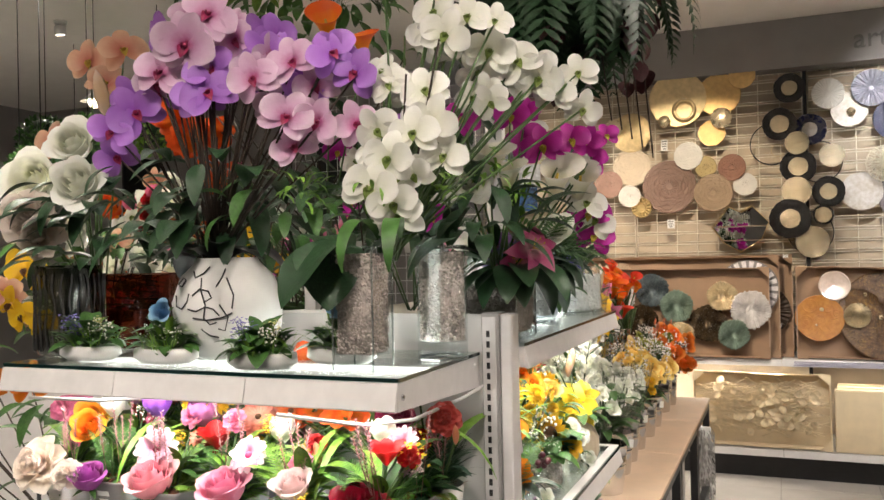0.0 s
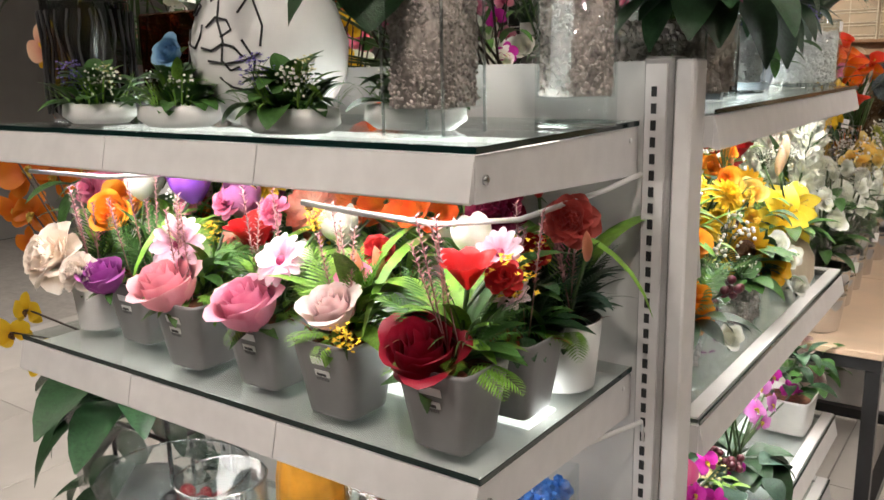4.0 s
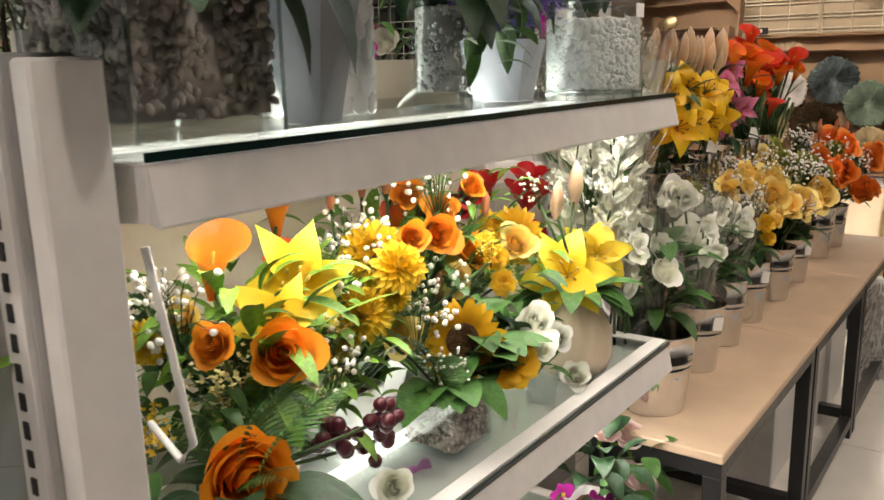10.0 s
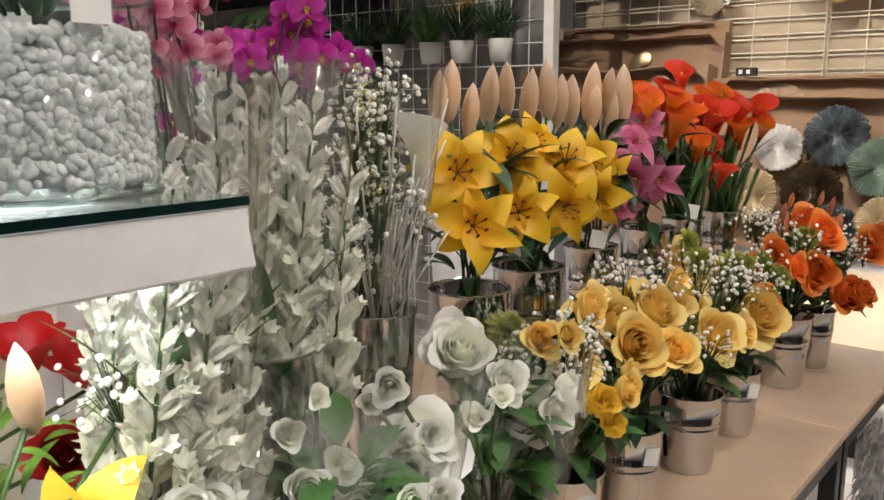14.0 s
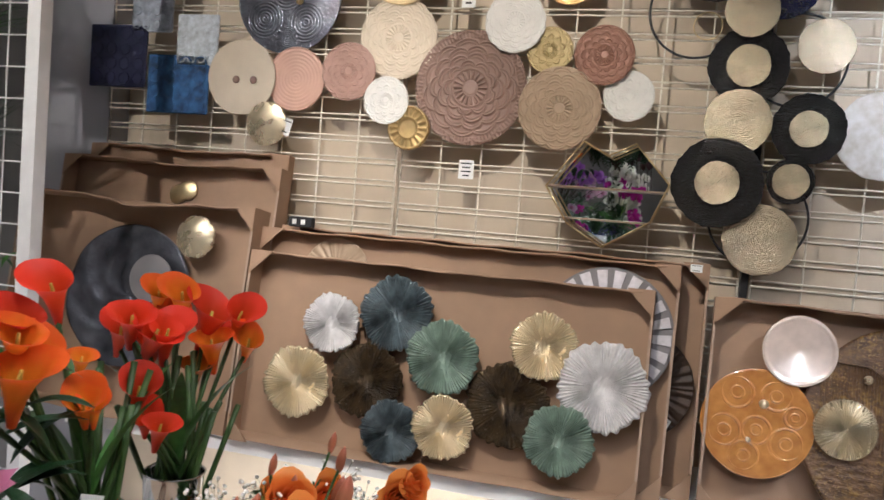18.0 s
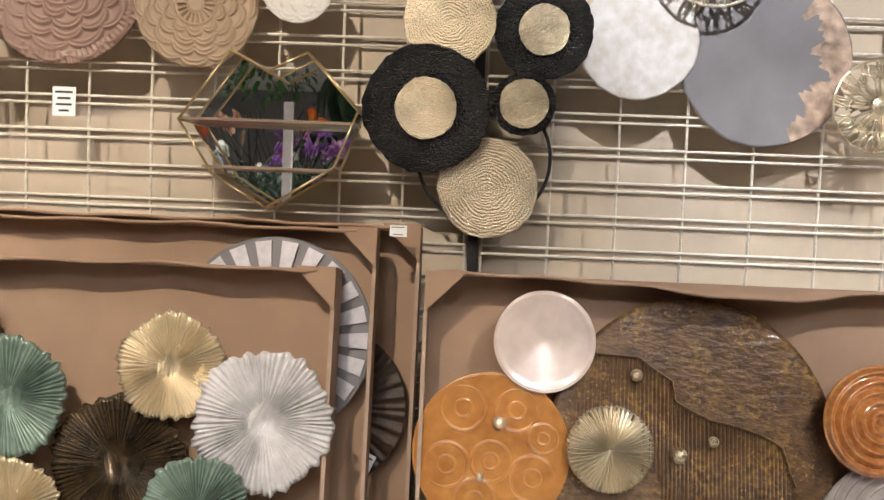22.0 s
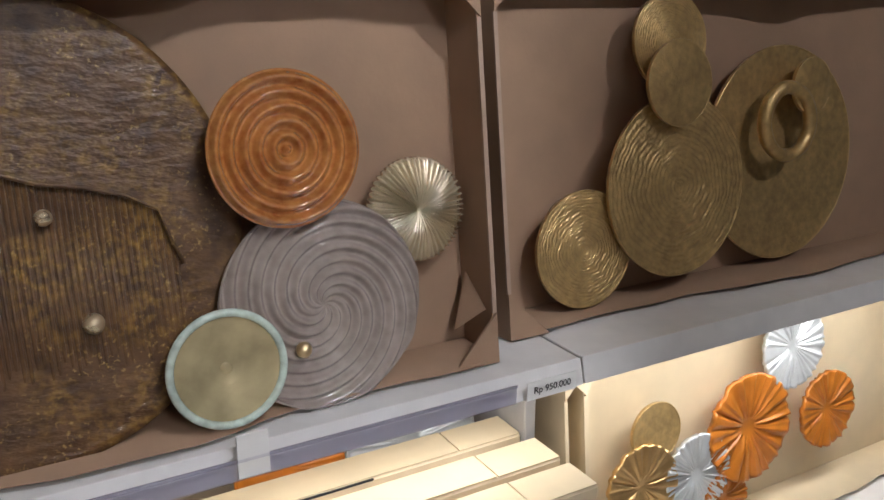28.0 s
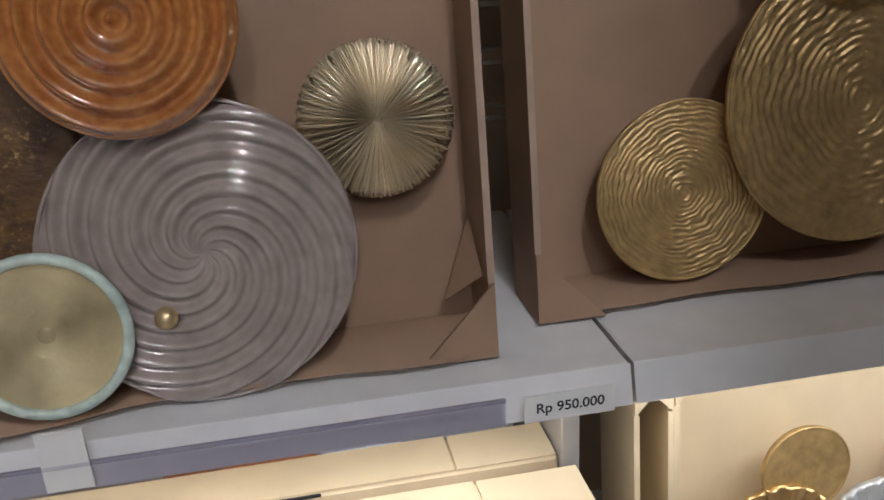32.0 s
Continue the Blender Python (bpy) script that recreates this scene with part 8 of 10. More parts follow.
S1 = 1.354
square_glass(-0.143, 1.640, S1, 0.046, 0.25, 0.235, STONE, "square glass vase filled with pinkish grey gravel", 0.035)
b = cylinder_glass(-0.055, 1.850, S1, 0.056, 0.25, "round glass vase filled with grey gravel", 0.04)
stones(b, -0.05, 0.05, -0.05, 0.05, 0.042, 0.235, 1600, 0.0036, STONE, True)
# striped smoke-glass vase
sv = thing("striped_vase", pose(-1.06, 1.76, S1), "smoked glass vase with black wavy stripes", "vase")
SMOKE = glass("smoke_glass", (0.45, 0.46, 0.45), 0.05, 0.8)
part("glass_wall", Mesh().lathe([(0.001, 0), (0.075, 0), (0.082, 0.02), (0.085, 0.12), (0.080, 0.215), (0.082, 0.225), (0.076, 0.225), (0.001, 0.012)], 40), SMOKE, sv)
for i in range(26):
    a = 2 * math.pi * i / 26
    part("stripe", Mesh().tube([((0.084 + 0.0015 * math.sin(k)) * math.cos(a + 0.05 * math.sin(k * 1.3 + i)), (0.084 + 0.0015 * math.sin(k)) * math.sin(a + 0.05 * math.sin(k * 1.3 + i)), 0.01 + 0.024 * k) for k in range(9)], 0.003, 4), SLOT, sv)
# white vase with a drawn line pattern
fv = thing("line_art_vase", pose(-0.585, 1.79, S1), "round white vase painted with black line drawing", "vase")
part("body", Mesh().lathe([(0.001, 0), (0.07, 0), (0.085, 0.01), (0.125, 0.07), (0.13, 0.13), (0.11, 0.19), (0.075, 0.225), (0.07, 0.235), (0.062, 0.232), (0.001, 0.20)], 48), POT_WHITE, fv)


def on_body(a, z):
    r = 0.1275 + 0.004 - 0.9 * (z - 0.115) ** 2 * 4.2
    return (r * math.sin(radians(a)), -r * math.cos(radians(a)), z)


for pts in (((-30, 0.15), (-25, 0.125), (-15, 0.12), (-8, 0.135), (-7, 0.155)), ((5, 0.19), (8, 0.16), (14, 0.13), (12, 0.10), (18, 0.085), (25, 0.09)), ((24, 0.17), (30, 0.19), (34, 0.21)),
            ((-50, 0.12), (-42, 0.10), (-34, 0.075), (-20, 0.06)), ((0, 0.10), (15, 0.095), (30, 0.10), (40, 0.11)), ((35, 0.19), (42, 0.15), (40, 0.12)), ((-34, 0.175), (-27, 0.19), (-19, 0.185), (-22, 0.17), (-29, 0.172)), ((-6, 0.12), (4, 0.115), (14, 0.125), (22, 0.12), (28, 0.105)),
            ((-2, 0.15), (6, 0.165), (16, 0.16), (20, 0.145), (12, 0.135)), ((8, 0.075), (16, 0.06), (26, 0.055)), ((-12, 0.205), (-4, 0.19), (6, 0.2), (12, 0.215)), ((28, 0.13), (36, 0.10), (33, 0.07), (26, 0.075))):
    part("painted_line", Mesh().tube([on_body(*p) for p in pts], 0.0019, 5), SLOT, fv)
leaves(fv, (-0.62, 1.79, S1 + 0.23), 12, 0.17, 0.04, mat("black_leaf", (0.012, 0.014, 0.013), 0.35, 0, 0.2, 30, rand=0.2), (5, 55), 0.5, 0.9)
bouquet(fv, (-0.62, 1.79, S1 + 0.23), thick(ORCHA, 2, 0.07), (0.25, -0.9, 0.05), 0.3, True, TWIG, 0.0026)
for i in range(14):
    stem(fv, (-0.62 + rnd.uniform(-0.04, 0.04), 1.79 + rnd.uniform(-0.04, 0.04), S1 + 0.22), (-0.62 + rnd.uniform(-0.15, 0.12), 1.8 + rnd.uniform(-0.1, 0.1), 2.0 + rnd.uniform(-0.15, 0.2)), TWIG, 0.0022, rnd.uniform(-0.02, 0.02), "twig")
leaves(fv, (-0.66, 1.90, S1 + 0.32), 70, 0.15, 0.30, LEAF_DARK, (-25, 50), 0.36, 0.8, z=(-0.05, 0.16))
leaves(fv, (-0.45, 1.86, S1 + 0.30), 26, 0.12, 0.18, LEAF, (-25, 60), 0.34, 0.8, z=(-0.05, 0.12))
# amber tinted box vase behind the small trays
bx = thing("amber_vase", pose(-0.93, 1.90, S1), "rectangular smoky amber glass vase", "vase")
part("glass_wall", Mesh().box(-0.11, 0.11, -0.04, 0.04, 0, 0.20, 0.004), glass("amber_glass", (0.42, 0.18, 0.10), 0.05, 0.85), bx, smooth=False)
wo = thing("potted_flower", pose(-1.10, 1.90, S1), "leafy white rose arrangement on the top shelf", "flower pot")
round_pot(wo, 0.06, 0.05, 0.10, POT_GREY)
bouquet(wo, (-1.10, 1.90, S1 + 0.1), LEFT1, (0.3, -0.9, 0.2), 0.3)
leaves(wo, (-1.02, 1.86, S1 + 0.26), 46, 0.13, 0.20, LEAF_DARK, (-20, 50), 0.4, z=(-0.05, 0.18))
# leaves and orchids round the gravel vases
pv = thing("orchid_spray", pose(-0.14, 1.68, S1 + 0.24), "white orchid spray with monstera leaves in a gravel vase", "flower arrangement")
bouquet(pv, (-0.12, 1.70, S1 + 0.22), thick(ORCHB, 2, 0.06), (0.2, -0.92, 0.05), 0.3)
inv = pv.matrix_basis.inverted()
for p, a, e, s in (((-0.17, 1.62, 1.62), 150, -20, 0.20), ((-0.22, 1.64, 1.62), 210, -35, 0.17), ((-0.06, 1.70, 1.63), 120, -10, 0.15), ((0.0, 1.8, 1.62), 100, -15, 0.14), ((-0.28, 1.70, 1.63), 235, 0, 0.14)):
    part("monstera_leaf", leaf_data("monstera", 1.0, 0.85, 0.5, 0.1, 0.1, 0.35, 0.02), LEAF_DARK, pv, m=inv @ Matrix.Translation(p) @ P(a, e) @ Matrix.Scale(s, 4))
for p, a in (((-0.10, 1.63, 1.62), 175), ((-0.05, 1.63, 1.62), 195)):
    arch(pv, p, 0.22, 0.035, LEAF, a, 60, 1.9)
for p in ((-0.30, 1.66, 1.72), (-0.02, 1.72, 1.72), (-0.10, 1.62, 1.69)):
    leaves(pv, p, 26, 0.04, 0.05, LEAF_LIME, (-30, 80), 0.3, z=(-0.03, 0.04))
for i in range(8):
    stem(pv, (-0.10, 1.72, S1 + 0.23), (-0.04 + rnd.uniform(-0.12, 0.08), 1.80 + rnd.uniform(-0.08, 0.1), 2.05 + rnd.uniform(-0.2, 0.15)), TWIG if i % 2 else STEM, 0.0024, rnd.uniform(-0.02, 0.02), "twig")
pv2 = thing("lily_spray", pose(-0.02, 2.02, S1 + 0.24), "mixed white calla, magenta orchid and pink lily spray", "flower arrangement")
bouquet(pv2, (0.0, 2.1, S1 + 0.15), thick(ORCHC, 1, 0.05), (0.35, -0.9, 0.1), 0.3)
leaves(pv2, (-0.02, 2.02, S1 + 0.30), 40, 0.13, 0.14, LEAF_DARK, (-25, 50), 0.36, 0.8, z=(-0.04, 0.12))
leaves(pv2, (0.02, 2.15, S1 + 0.2), 16, 0.16, 0.06, LEAF_DARK, (-25, 40), 0.45)
ferns(pv2, (0.05, 2.25, S1 + 0.24), 8, 0.2, LEAF, 0.04, (-20, 50), "wide", 0.34, 0.06, 0.6, 14)
for p in ((0.0, 2.0, 1.78), (0.05, 2.1, 1.72)):
    leaves(pv2, p, 26, 0.04, 0.05, LEAF_LIME, (-30, 80), 0.3, z=(-0.03, 0.05))

# small white trays of flowers
for tx, ty, fk, tl in ((-0.89, 1.66, "filler_lavender", "oval white tray with tiny purple flowers"), (-0.655, 1.65, "breath", "oval white tray with tiny white flowers, leaves and a blue rose"), (-0.375, 1.62, "filler_lavender", "oval white tray with succulents and blue flowers"), (-0.25, 1.74, "breath", "oval white tray with small leaves")):
    o = thing("flower_tray", pose(tx, ty, S1), tl, "flower pot", "small flower trays")
    part("tray", Mesh().lathe([(0.001, 0), (0.055, 0), (0.072, 0.012), (0.070, 0.032), (0.062, 0.034), (0.001, 0.026)], 32, Matrix.Diagonal((1.15, 0.72, 1, 1))), POT_WHITE, o)
    leaves(o, (tx, ty, S1 + 0.035), 26, 0.062, 0.045, LEAF, (10, 75), 0.62)
    leaves(o, (tx, ty, S1 + 0.065), 14, 0.06, 0.02, LEAF, (15, 85), 0.6)
    leaves(o, (tx, ty, S1 + 0.06), 10, 0.055, 0.03, LEAF_LIME, (20, 85), 0.3)
    tuft(o, (tx, ty, S1 + 0.032), 70, 0.062, LEAF_LIME, 0.05, 0.07)
    bouquet(o, (tx, ty, S1 + 0.03), [(fk, tx - 0.02, ty - 0.02, S1 + 0.065, 0.026), ("breath", tx + 0.03, ty - 0.01, S1 + 0.06, 0.028)] + ([("rose_blue", tx - 0.01, ty, S1 + 0.115, 0.024)] if fk == "breath" else [("filler_lavender", tx - 0.03, ty - 0.03, S1 + 0.08, 0.028), ("breath", tx + 0.045, ty - 0.02, S1 + 0.07, 0.03), ("filler_cream", tx + 0.03, ty, S1 + 0.08, 0.024)]))

# ---- the side unit: upper shelf ----
R1 = 1.367
square_glass(-0.045, 2.185, R1, 0.085, 0.16, 0.135, mat("pebble_pink", (0.50, 0.44, 0.41), 0.6, 0, 0.15, 60, 0.2, 150), "wide glass trough filled with pale pebbles", 0.02, 0.006, 1100)


def facet_pot(x, y, h, wt, wb, label, material=POT_BLUE, flowers=True):
    ob = thing("lavender_pot", pose(x, y, R1, 0, 0, 12), label, "flower pot", "lavender pots")
    v = [(sx * wb, sy * wb, 0) for sx, sy in ((-1, -1), (1, -1), (1, 1), (-1, 1))] + [(sx * wt, sy * wt, h) for sx, sy in ((0, -1.15), (1.15, 0), (0, 1.15), (-1.15, 0))] + [(sx * wt, sy * wt, h) for sx, sy in ((-1, -1), (1, -1), (1, 1), (-1, 1))]
    f = [(3, 2, 1, 0)]
    for i in range(4):
        j = (i + 1) % 4
        f += [(i, j, 4 + i), (i, 4 + i, 8 + i), (j, 8 + j, 4 + i)]
    part("pot", Mesh().add(v, f), material, ob, smooth=False)
    part("soil", Mesh().lathe([(wt * 1.05, h - 0.004), (0.001, h)], 16), LEAF_DARK, ob)
    for i in range(38):
        px, py, pz = x + rnd.uniform(-0.07, 0.07), y + rnd.uniform(-0.07, 0.07), R1 + h + rnd.uniform(0.015, 0.095)
        bloom("filler_lavender", ob, (px, py, pz), 0.030, (rnd.uniform(-0.4, 0.4), rnd.uniform(-0.4, 0.4), 1), i * 40, i % 2)
    tuft(ob, (x, y, R1 + h), 30, 0.075, LEAF_BLUE, 0.05, 0.06)
    return ob


facet_pot(-0.05, 2.40, 0.145, 0.044, 0.023, "pale blue grey faceted pot with purple lavender")
facet_pot(-0.12, 2.94, 0.10, 0.058, 0.040, "pale blue grey pot with purple lavender")
# woven white vase
wv = thing("woven_vase", pose(-0.185, 2.545, R1), "white woven-relief ceramic vase", "vase")
m = Mesh()
for k in range(9):
    for i in range(16):
        a = 2 * math.pi * (i + 0.5 * (k % 2)) / 16
        m.ball(0.0145, Matrix.Translation((0.080 * math.cos(a), 0.080 * math.sin(a), 0.014 + k * 0.024)) @ Matrix.Rotation(a, 4, "Z") @ Matrix.Diagonal((0.35, 1.25, 1.15, 1)), 8, 6)
tagged(part("woven_relief", m, POT_WHITE, wv), kind="stuff")
part("body", Mesh().lathe([(0.001, 0), (0.076, 0), (0.080, 0.22), (0.072, 0.22), (0.066, 0.02), (0.001, 0.018)], 28), POT_WHITE, wv)
# footed cut-glass vase with a hanging leaf spray
gv = cylinder_glass(-0.055, 2.66, R1, 0.036, 0.20, "tall cut-glass vase with pebbles and trailing leaves", 0.02, 0.05)
part("foot", Mesh().lathe([(0.001, 0), (0.062, 0), (0.055, 0.012), (0.036, 0.03), (0.03, 0.03)], 24, wob=lambda a, k: 1 + 0.04 * math.cos(12 * a)), GLASS, gv).visible_shadow = False
stones(gv, -0.03, 0.03, -0.03, 0.03, 0.025, 0.14, 350, 0.004, STONE_W, True)
leaves(gv, (-0.03, 2.66, R1 + 0.20), 30, 0.13, 0.05, LEAF_DARK, (-60, 30), 0.3, 0.9, z=(-0.05, 0.06))
ferns(gv, (-0.03, 2.68, R1 + 0.21), 12, 0.2, LEAF, 0.04, (-30, 40), "wide", 0.34, 0.06, 0.6, 14)
leaves(gv, (-0.02, 2.73, R1 + 0.14), 26, 0.07, 0.05, LEAF, (-50, 40), 0.35, z=(-0.08, 0.1))
for i in range(9):
    bloom("filler_lavender", gv, (-0.02 + rnd.uniform(-0.06, 0.06), 2.75 + rnd.uniform(-0.1, 0.12), R1 + 0.17 + rnd.uniform(-0.05, 0.06)), 0.024, (0.5, -0.3, 0.6), i * 50, i % 2)
# cylinder of white pebbles with a dark plant, black woven vase behind it
pb = cylinder_glass(-0.062, 3.168, R1, 0.092, 0.165, "wide clear glass cylinder filled with white pebbles", 0.012)
stones(pb, -0.087, 0.087, -0.087, 0.087, 0.014, 0.135, 2600, 0.0062, STONE_W, True)
leaves(pb, (-0.062, 3.168, R1 + 0.15), 14, 0.19, 0.04, LEAF_DARK, (45, 86), 0.24, 0.5)
part("paper_label", Mesh().box(-0.016, 0.016, -0.0945, -0.0935, 0.138, 0.162), PAPER, pb, m=turn(88), smooth=False)
bv = thing("black_vase", pose(-0.235, 3.10, R1), "black vase with a white bead pattern", "vase")
part("body", Mesh().lathe([(0.001, 0), (0.075, 0), (0.08, 0.2), (0.07, 0.2), (0.001, 0.02)], 28), SLOT, bv)
bead = Mesh()
for k in range(9):
    for i in range(18):
        a = 2 * math.pi * (i + 0.35 * k) / 18
        bead.ball(0.0048, Matrix.Translation(((0.077 + 0.0005 * k) * math.cos(a), (0.077 + 0.0005 * k) * math.sin(a), 0.015 + k * 0.021)), 6, 4)
tagged(part("bead_relief", bead, POT_WHITE, bv), kind="stuff")
bouquet(bv, (-0.235, 3.10, R1 + 0.2), R1P, (0.6, -0.7, 0.2), 0.3)
leaves(bv, (-0.25, 3.05, R1 + 0.22), 14, 0.2, 0.05, LEAF_DARK, (-5, 50), 0.3, 0.8)

# ---- the side unit: lit middle shelf ----
R2 = 0.854
RV = [("crystal", -0.035, 2.23, R2A, "cut-glass footed vase with an orange rose"), ("none", -0.16, 2.36, R2B, "yellow lily and orange rose arrangement"), ("square", -0.055, 2.66, R2C, "square glass vase of gravel with sunflower and mums"),
      ("fluted", -0.04, 3.06, R2D, "cream fluted vase with yellow lilies and buds"), ("none", -0.28, 2.75, R2E, "red and orange flower arrangement at the back")]
for shape, x, y, fl, lb in RV:
    o = thing("flower_arrangement", pose(x, y, R2), lb, "flower arrangement", "lit shelf flowers")
    if shape == "crystal":
        part("glass_vase", Mesh().lathe([(0.001, 0), (0.055, 0), (0.058, 0.012), (0.04, 0.035), (0.045, 0.06), (0.062, 0.12), (0.058, 0.12), (0.04, 0.05), (0.001, 0.04)], 32, wob=lambda a, k: 1 + 0.03 * math.cos(14 * a + k)), GLASS, o).visible_shadow = False
        stones(o, -0.045, 0.045, -0.045, 0.045, 0.045, 0.105, 260, 0.005, STONE_W, True)
        h = 0.12
    elif shape == "square":
        for a in ((-0.05, 0.05, -0.05, -0.047), (-0.05, 0.05, 0.047, 0.05), (-0.05, -0.047, -0.047, 0.047), (0.047, 0.05, -0.047, 0.047)):
            part("glass_pane", Mesh().box(*a, 0.009, 0.10), GLASS, o, smooth=False).visible_shadow = False
        part("glass_base", Mesh().box(-0.05, 0.05, -0.05, 0.05, 0, 0.008), GLASS, o, smooth=False).visible_shadow = False
        stones(o, -0.046, 0.046, -0.046, 0.046, 0.01, 0.085, 650, 0.004, STONE)
        h = 0.10
    elif shape == "fluted":
        part("vase", Mesh().lathe([(0.001, 0), (0.06, 0), (0.072, 0.03), (0.07, 0.08), (0.045, 0.13), (0.036, 0.155), (0.031, 0.155), (0.001, 0.12)], 60, wob=lambda a, k: 1 + 0.025 * math.cos(20 * a)), mat("cream_ceramic", (0.62, 0.52, 0.38), 0.4, 0, 0.05, 15), o)
        h = 0.15
    else:
        square_pot(o, 0.052, 0.040, 0.09, POT_WHITE)
        h = 0.09
    top = (x, y, R2 + h)
    bouquet(o, top, [(k, fx, fy, fz, fr * (1.0 if k[:4] in ("brea", "bud_") else 1.22)) for k, fx, fy, fz, fr in fl], (0.65, -0.6, 0.35), 0.3)
    leaves(o, top, 20, 0.10, 0.04, LEAF if shape != "crystal" else LEAF_DARK, (0, 45), 0.6 if shape == "square" else 0.42)
    if shape != "fluted":
      ferns(o, top, 8, 0.15, LEAF_LIME if shape == "none" else LEAF, 0.04, (25, 80), "fine", 0.30, 0.03, 0.5, 22)
    if shape == "none":
        leaves(o, (x, y, R2 + 0.2), 60, 0.08, 0.11, LEAF_LIME, (0, 80), 0.3, z=(-0.06, 0.14))
        for a in range(5):
            arch(o, top, 0.32, 0.028, LEAF_LIME, 60 + a * 60 + rnd.uniform(-20, 20), 78, 0.7)
        bouquet(o, top, [("breath", x + rnd.uniform(-0.1, 0.1), y + rnd.uniform(-0.15, 0.2), R2 + rnd.uniform(0.2, 0.36), 0.06) for i in range(3)] + [("filler_cream", x + 0.06, y + rnd.uniform(-0.12, 0.12), R2 + rnd.uniform(0.12, 0.24), 0.035) for i in range(4)], (0.5, -0.5, 0.5))
o = thing("flower_arrangement", pose(-0.20, 2.58, R2), "bright green fern and white berry arrangement", "flower arrangement", "lit shelf flowers")
square_pot(o, 0.05, 0.04, 0.09, POT_WHITE)
ferns(o, (-0.20, 2.58, R2 + 0.12), 36, 0.19, LEAF_LIME, 0.06, (40, 88), "fine", 0.26, 0.035, 0.35, 24)
ferns(o, (-0.25, 2.92, R2 + 0.16), 30, 0.14, LEAF_LIME, 0.08, (20, 88), "fine", 0.26, 0.05, 0.35, 24)
leaves(o, (-0.22, 2.95, R2 + 0.22), 70, 0.05, 0.10, LEAF_LIME, (0, 80), 0.3, z=(-0.08, 0.16))
ferns(o, (-0.24, 2.85, R2 + 0.12), 18, 0.17, LEAF_LIME, 0.08, (40, 88), "fine", 0.26, 0.035, 0.35, 24)
bouquet(o, (-0.20, 2.58, R2 + 0.09), [("breath", -0.15 + rnd.uniform(-0.1, 0.1), 2.7 + rnd.uniform(-0.25, 0.25), R2 + rnd.uniform(0.18, 0.4), 0.065) for i in range(5)] + [("rose_orange", -0.16, 2.90, 1.10, 0.035), ("bud_coral", -0.16, 2.94, 1.18, 0.024), ("rose_orange", -0.15, 2.88, 1.22, 0.022), ("parrot_orange", -0.2, 2.5, R2 + 0.3, 0.03), ("bud_coral", -0.22, 2.6, R2 + 0.38, 0.02)], (0.5, -0.5, 0.5))
bouquet(o, (-0.20, 2.75, R2 + 0.1), R2X, (0.65, -0.6, 0.35), 0.25)
leaves(o, (-0.06, 2.74, R2 + 0.13), 16, 0.10, 0.05, LEAF, (-15, 50), 0.7, 0.5, z=(-0.04, 0.06))
leaves(o, (-0.12, 2.95, R2 + 0.12), 24, 0.08, 0.08, LEAF, (-10, 60), 0.4, z=(-0.04, 0.10))
# foliage and small blooms that fill the lit shelf between the tall stems
for fy, fm in ((2.26, LEAF), (2.50, LEAF_LIME), (2.80, LEAF), (3.08, LEAF_LIME)):
    leaves(o, (-0.19, fy, R2 + 0.14), 130, 0.055, 0.13, fm, (-10, 80), 0.34, z=(-0.06, 0.14))
bouquet(o, (-0.17, 2.5, R2 + 0.08), [(rnd.choice(("carn_yellow", "filler_yellow", "bud_coral", "filler_cream", "rose_yellow", "mum_yellow")), -0.14 + rnd.uniform(-0.08, 0.07), 2.2 + 0.045 * k, R2 + rnd.uniform(0.12, 0.27), rnd.uniform(0.024, 0.034)) for k in range(20)], (0.6, -0.6, 0.4), 0.3)
# small cup with cream rosebuds
o = thing("flower_arrangement", pose(0.0, 2.86, R2), "small glass cup with white rosebuds", "flower arrangement", "lit shelf flowers")
part("glass_vase", Mesh().lathe([(0.001, 0), (0.024, 0), (0.034, 0.07), (0.031, 0.07), (0.022, 0.006), (0.001, 0.006)], 20), GLASS, o).visible_shadow = False
bouquet(o, (0.0, 2.86, R2 + 0.06), [("rose_white", 0.0 + rnd.uniform(-0.03, 0.03), 2.86 + rnd.uniform(-0.04, 0.04), R2 + 0.10 + rnd.uniform(0, 0.03), 0.022) for i in range(5)], (0.6, -0.6, 0.4))
leaves(o, (0.0, 2.86, R2 + 0.07), 8, 0.05, 0.02, LEAF, (-10, 50), 0.4)
for ax, ay in ((0.02, 2.95), (0.0, 2.46)):
    o = thing("silk_rose", pose(ax, ay, R2 + 0.03), "loose white silk rose lying on the glass shelf", "flower")
    bloom("rose_white", o, (ax, ay, R2 + 0.03), 0.03, (0.6, -0.5, 0.5), 0, 0)

# ---- the side unit: low shelves ----
R3 = 0.41
o = thing("flower_arrangement", pose(-0.05, 2.22, R3), "pink lily arrangement in a low pot", "flower arrangement", "low shelf flowers")
round_pot(o, 0.06, 0.05, 0.09, POT_GREY)
bouquet(o, (-0.05, 2.22, R3 + 0.09), R3A, (0.6, -0.6, 0.4), 0.2)
ferns(o, (-0.03, 2.22, R3 + 0.1), 14, 0.15, LEAF, 0.04, (-20, 60), "fine", 0.30, 0.03, 0.5, 22)
leaves(o, (-0.05, 2.25, R3 + 0.12), 14, 0.1, 0.05, LEAF, (0, 60), 0.4)
o = thing("flower_arrangement", pose(-0.04, 2.70, R3), "pink phalaenopsis orchid with round leaves", "flower arrangement", "low shelf flowers")
part("glass_vase", Mesh().lathe([(0.001, 0), (0.03, 0), (0.055, 0.06), (0.05, 0.085), (0.046, 0.085), (0.026, 0.01), (0.001, 0.01)], 24), GLASS, o).visible_shadow = False
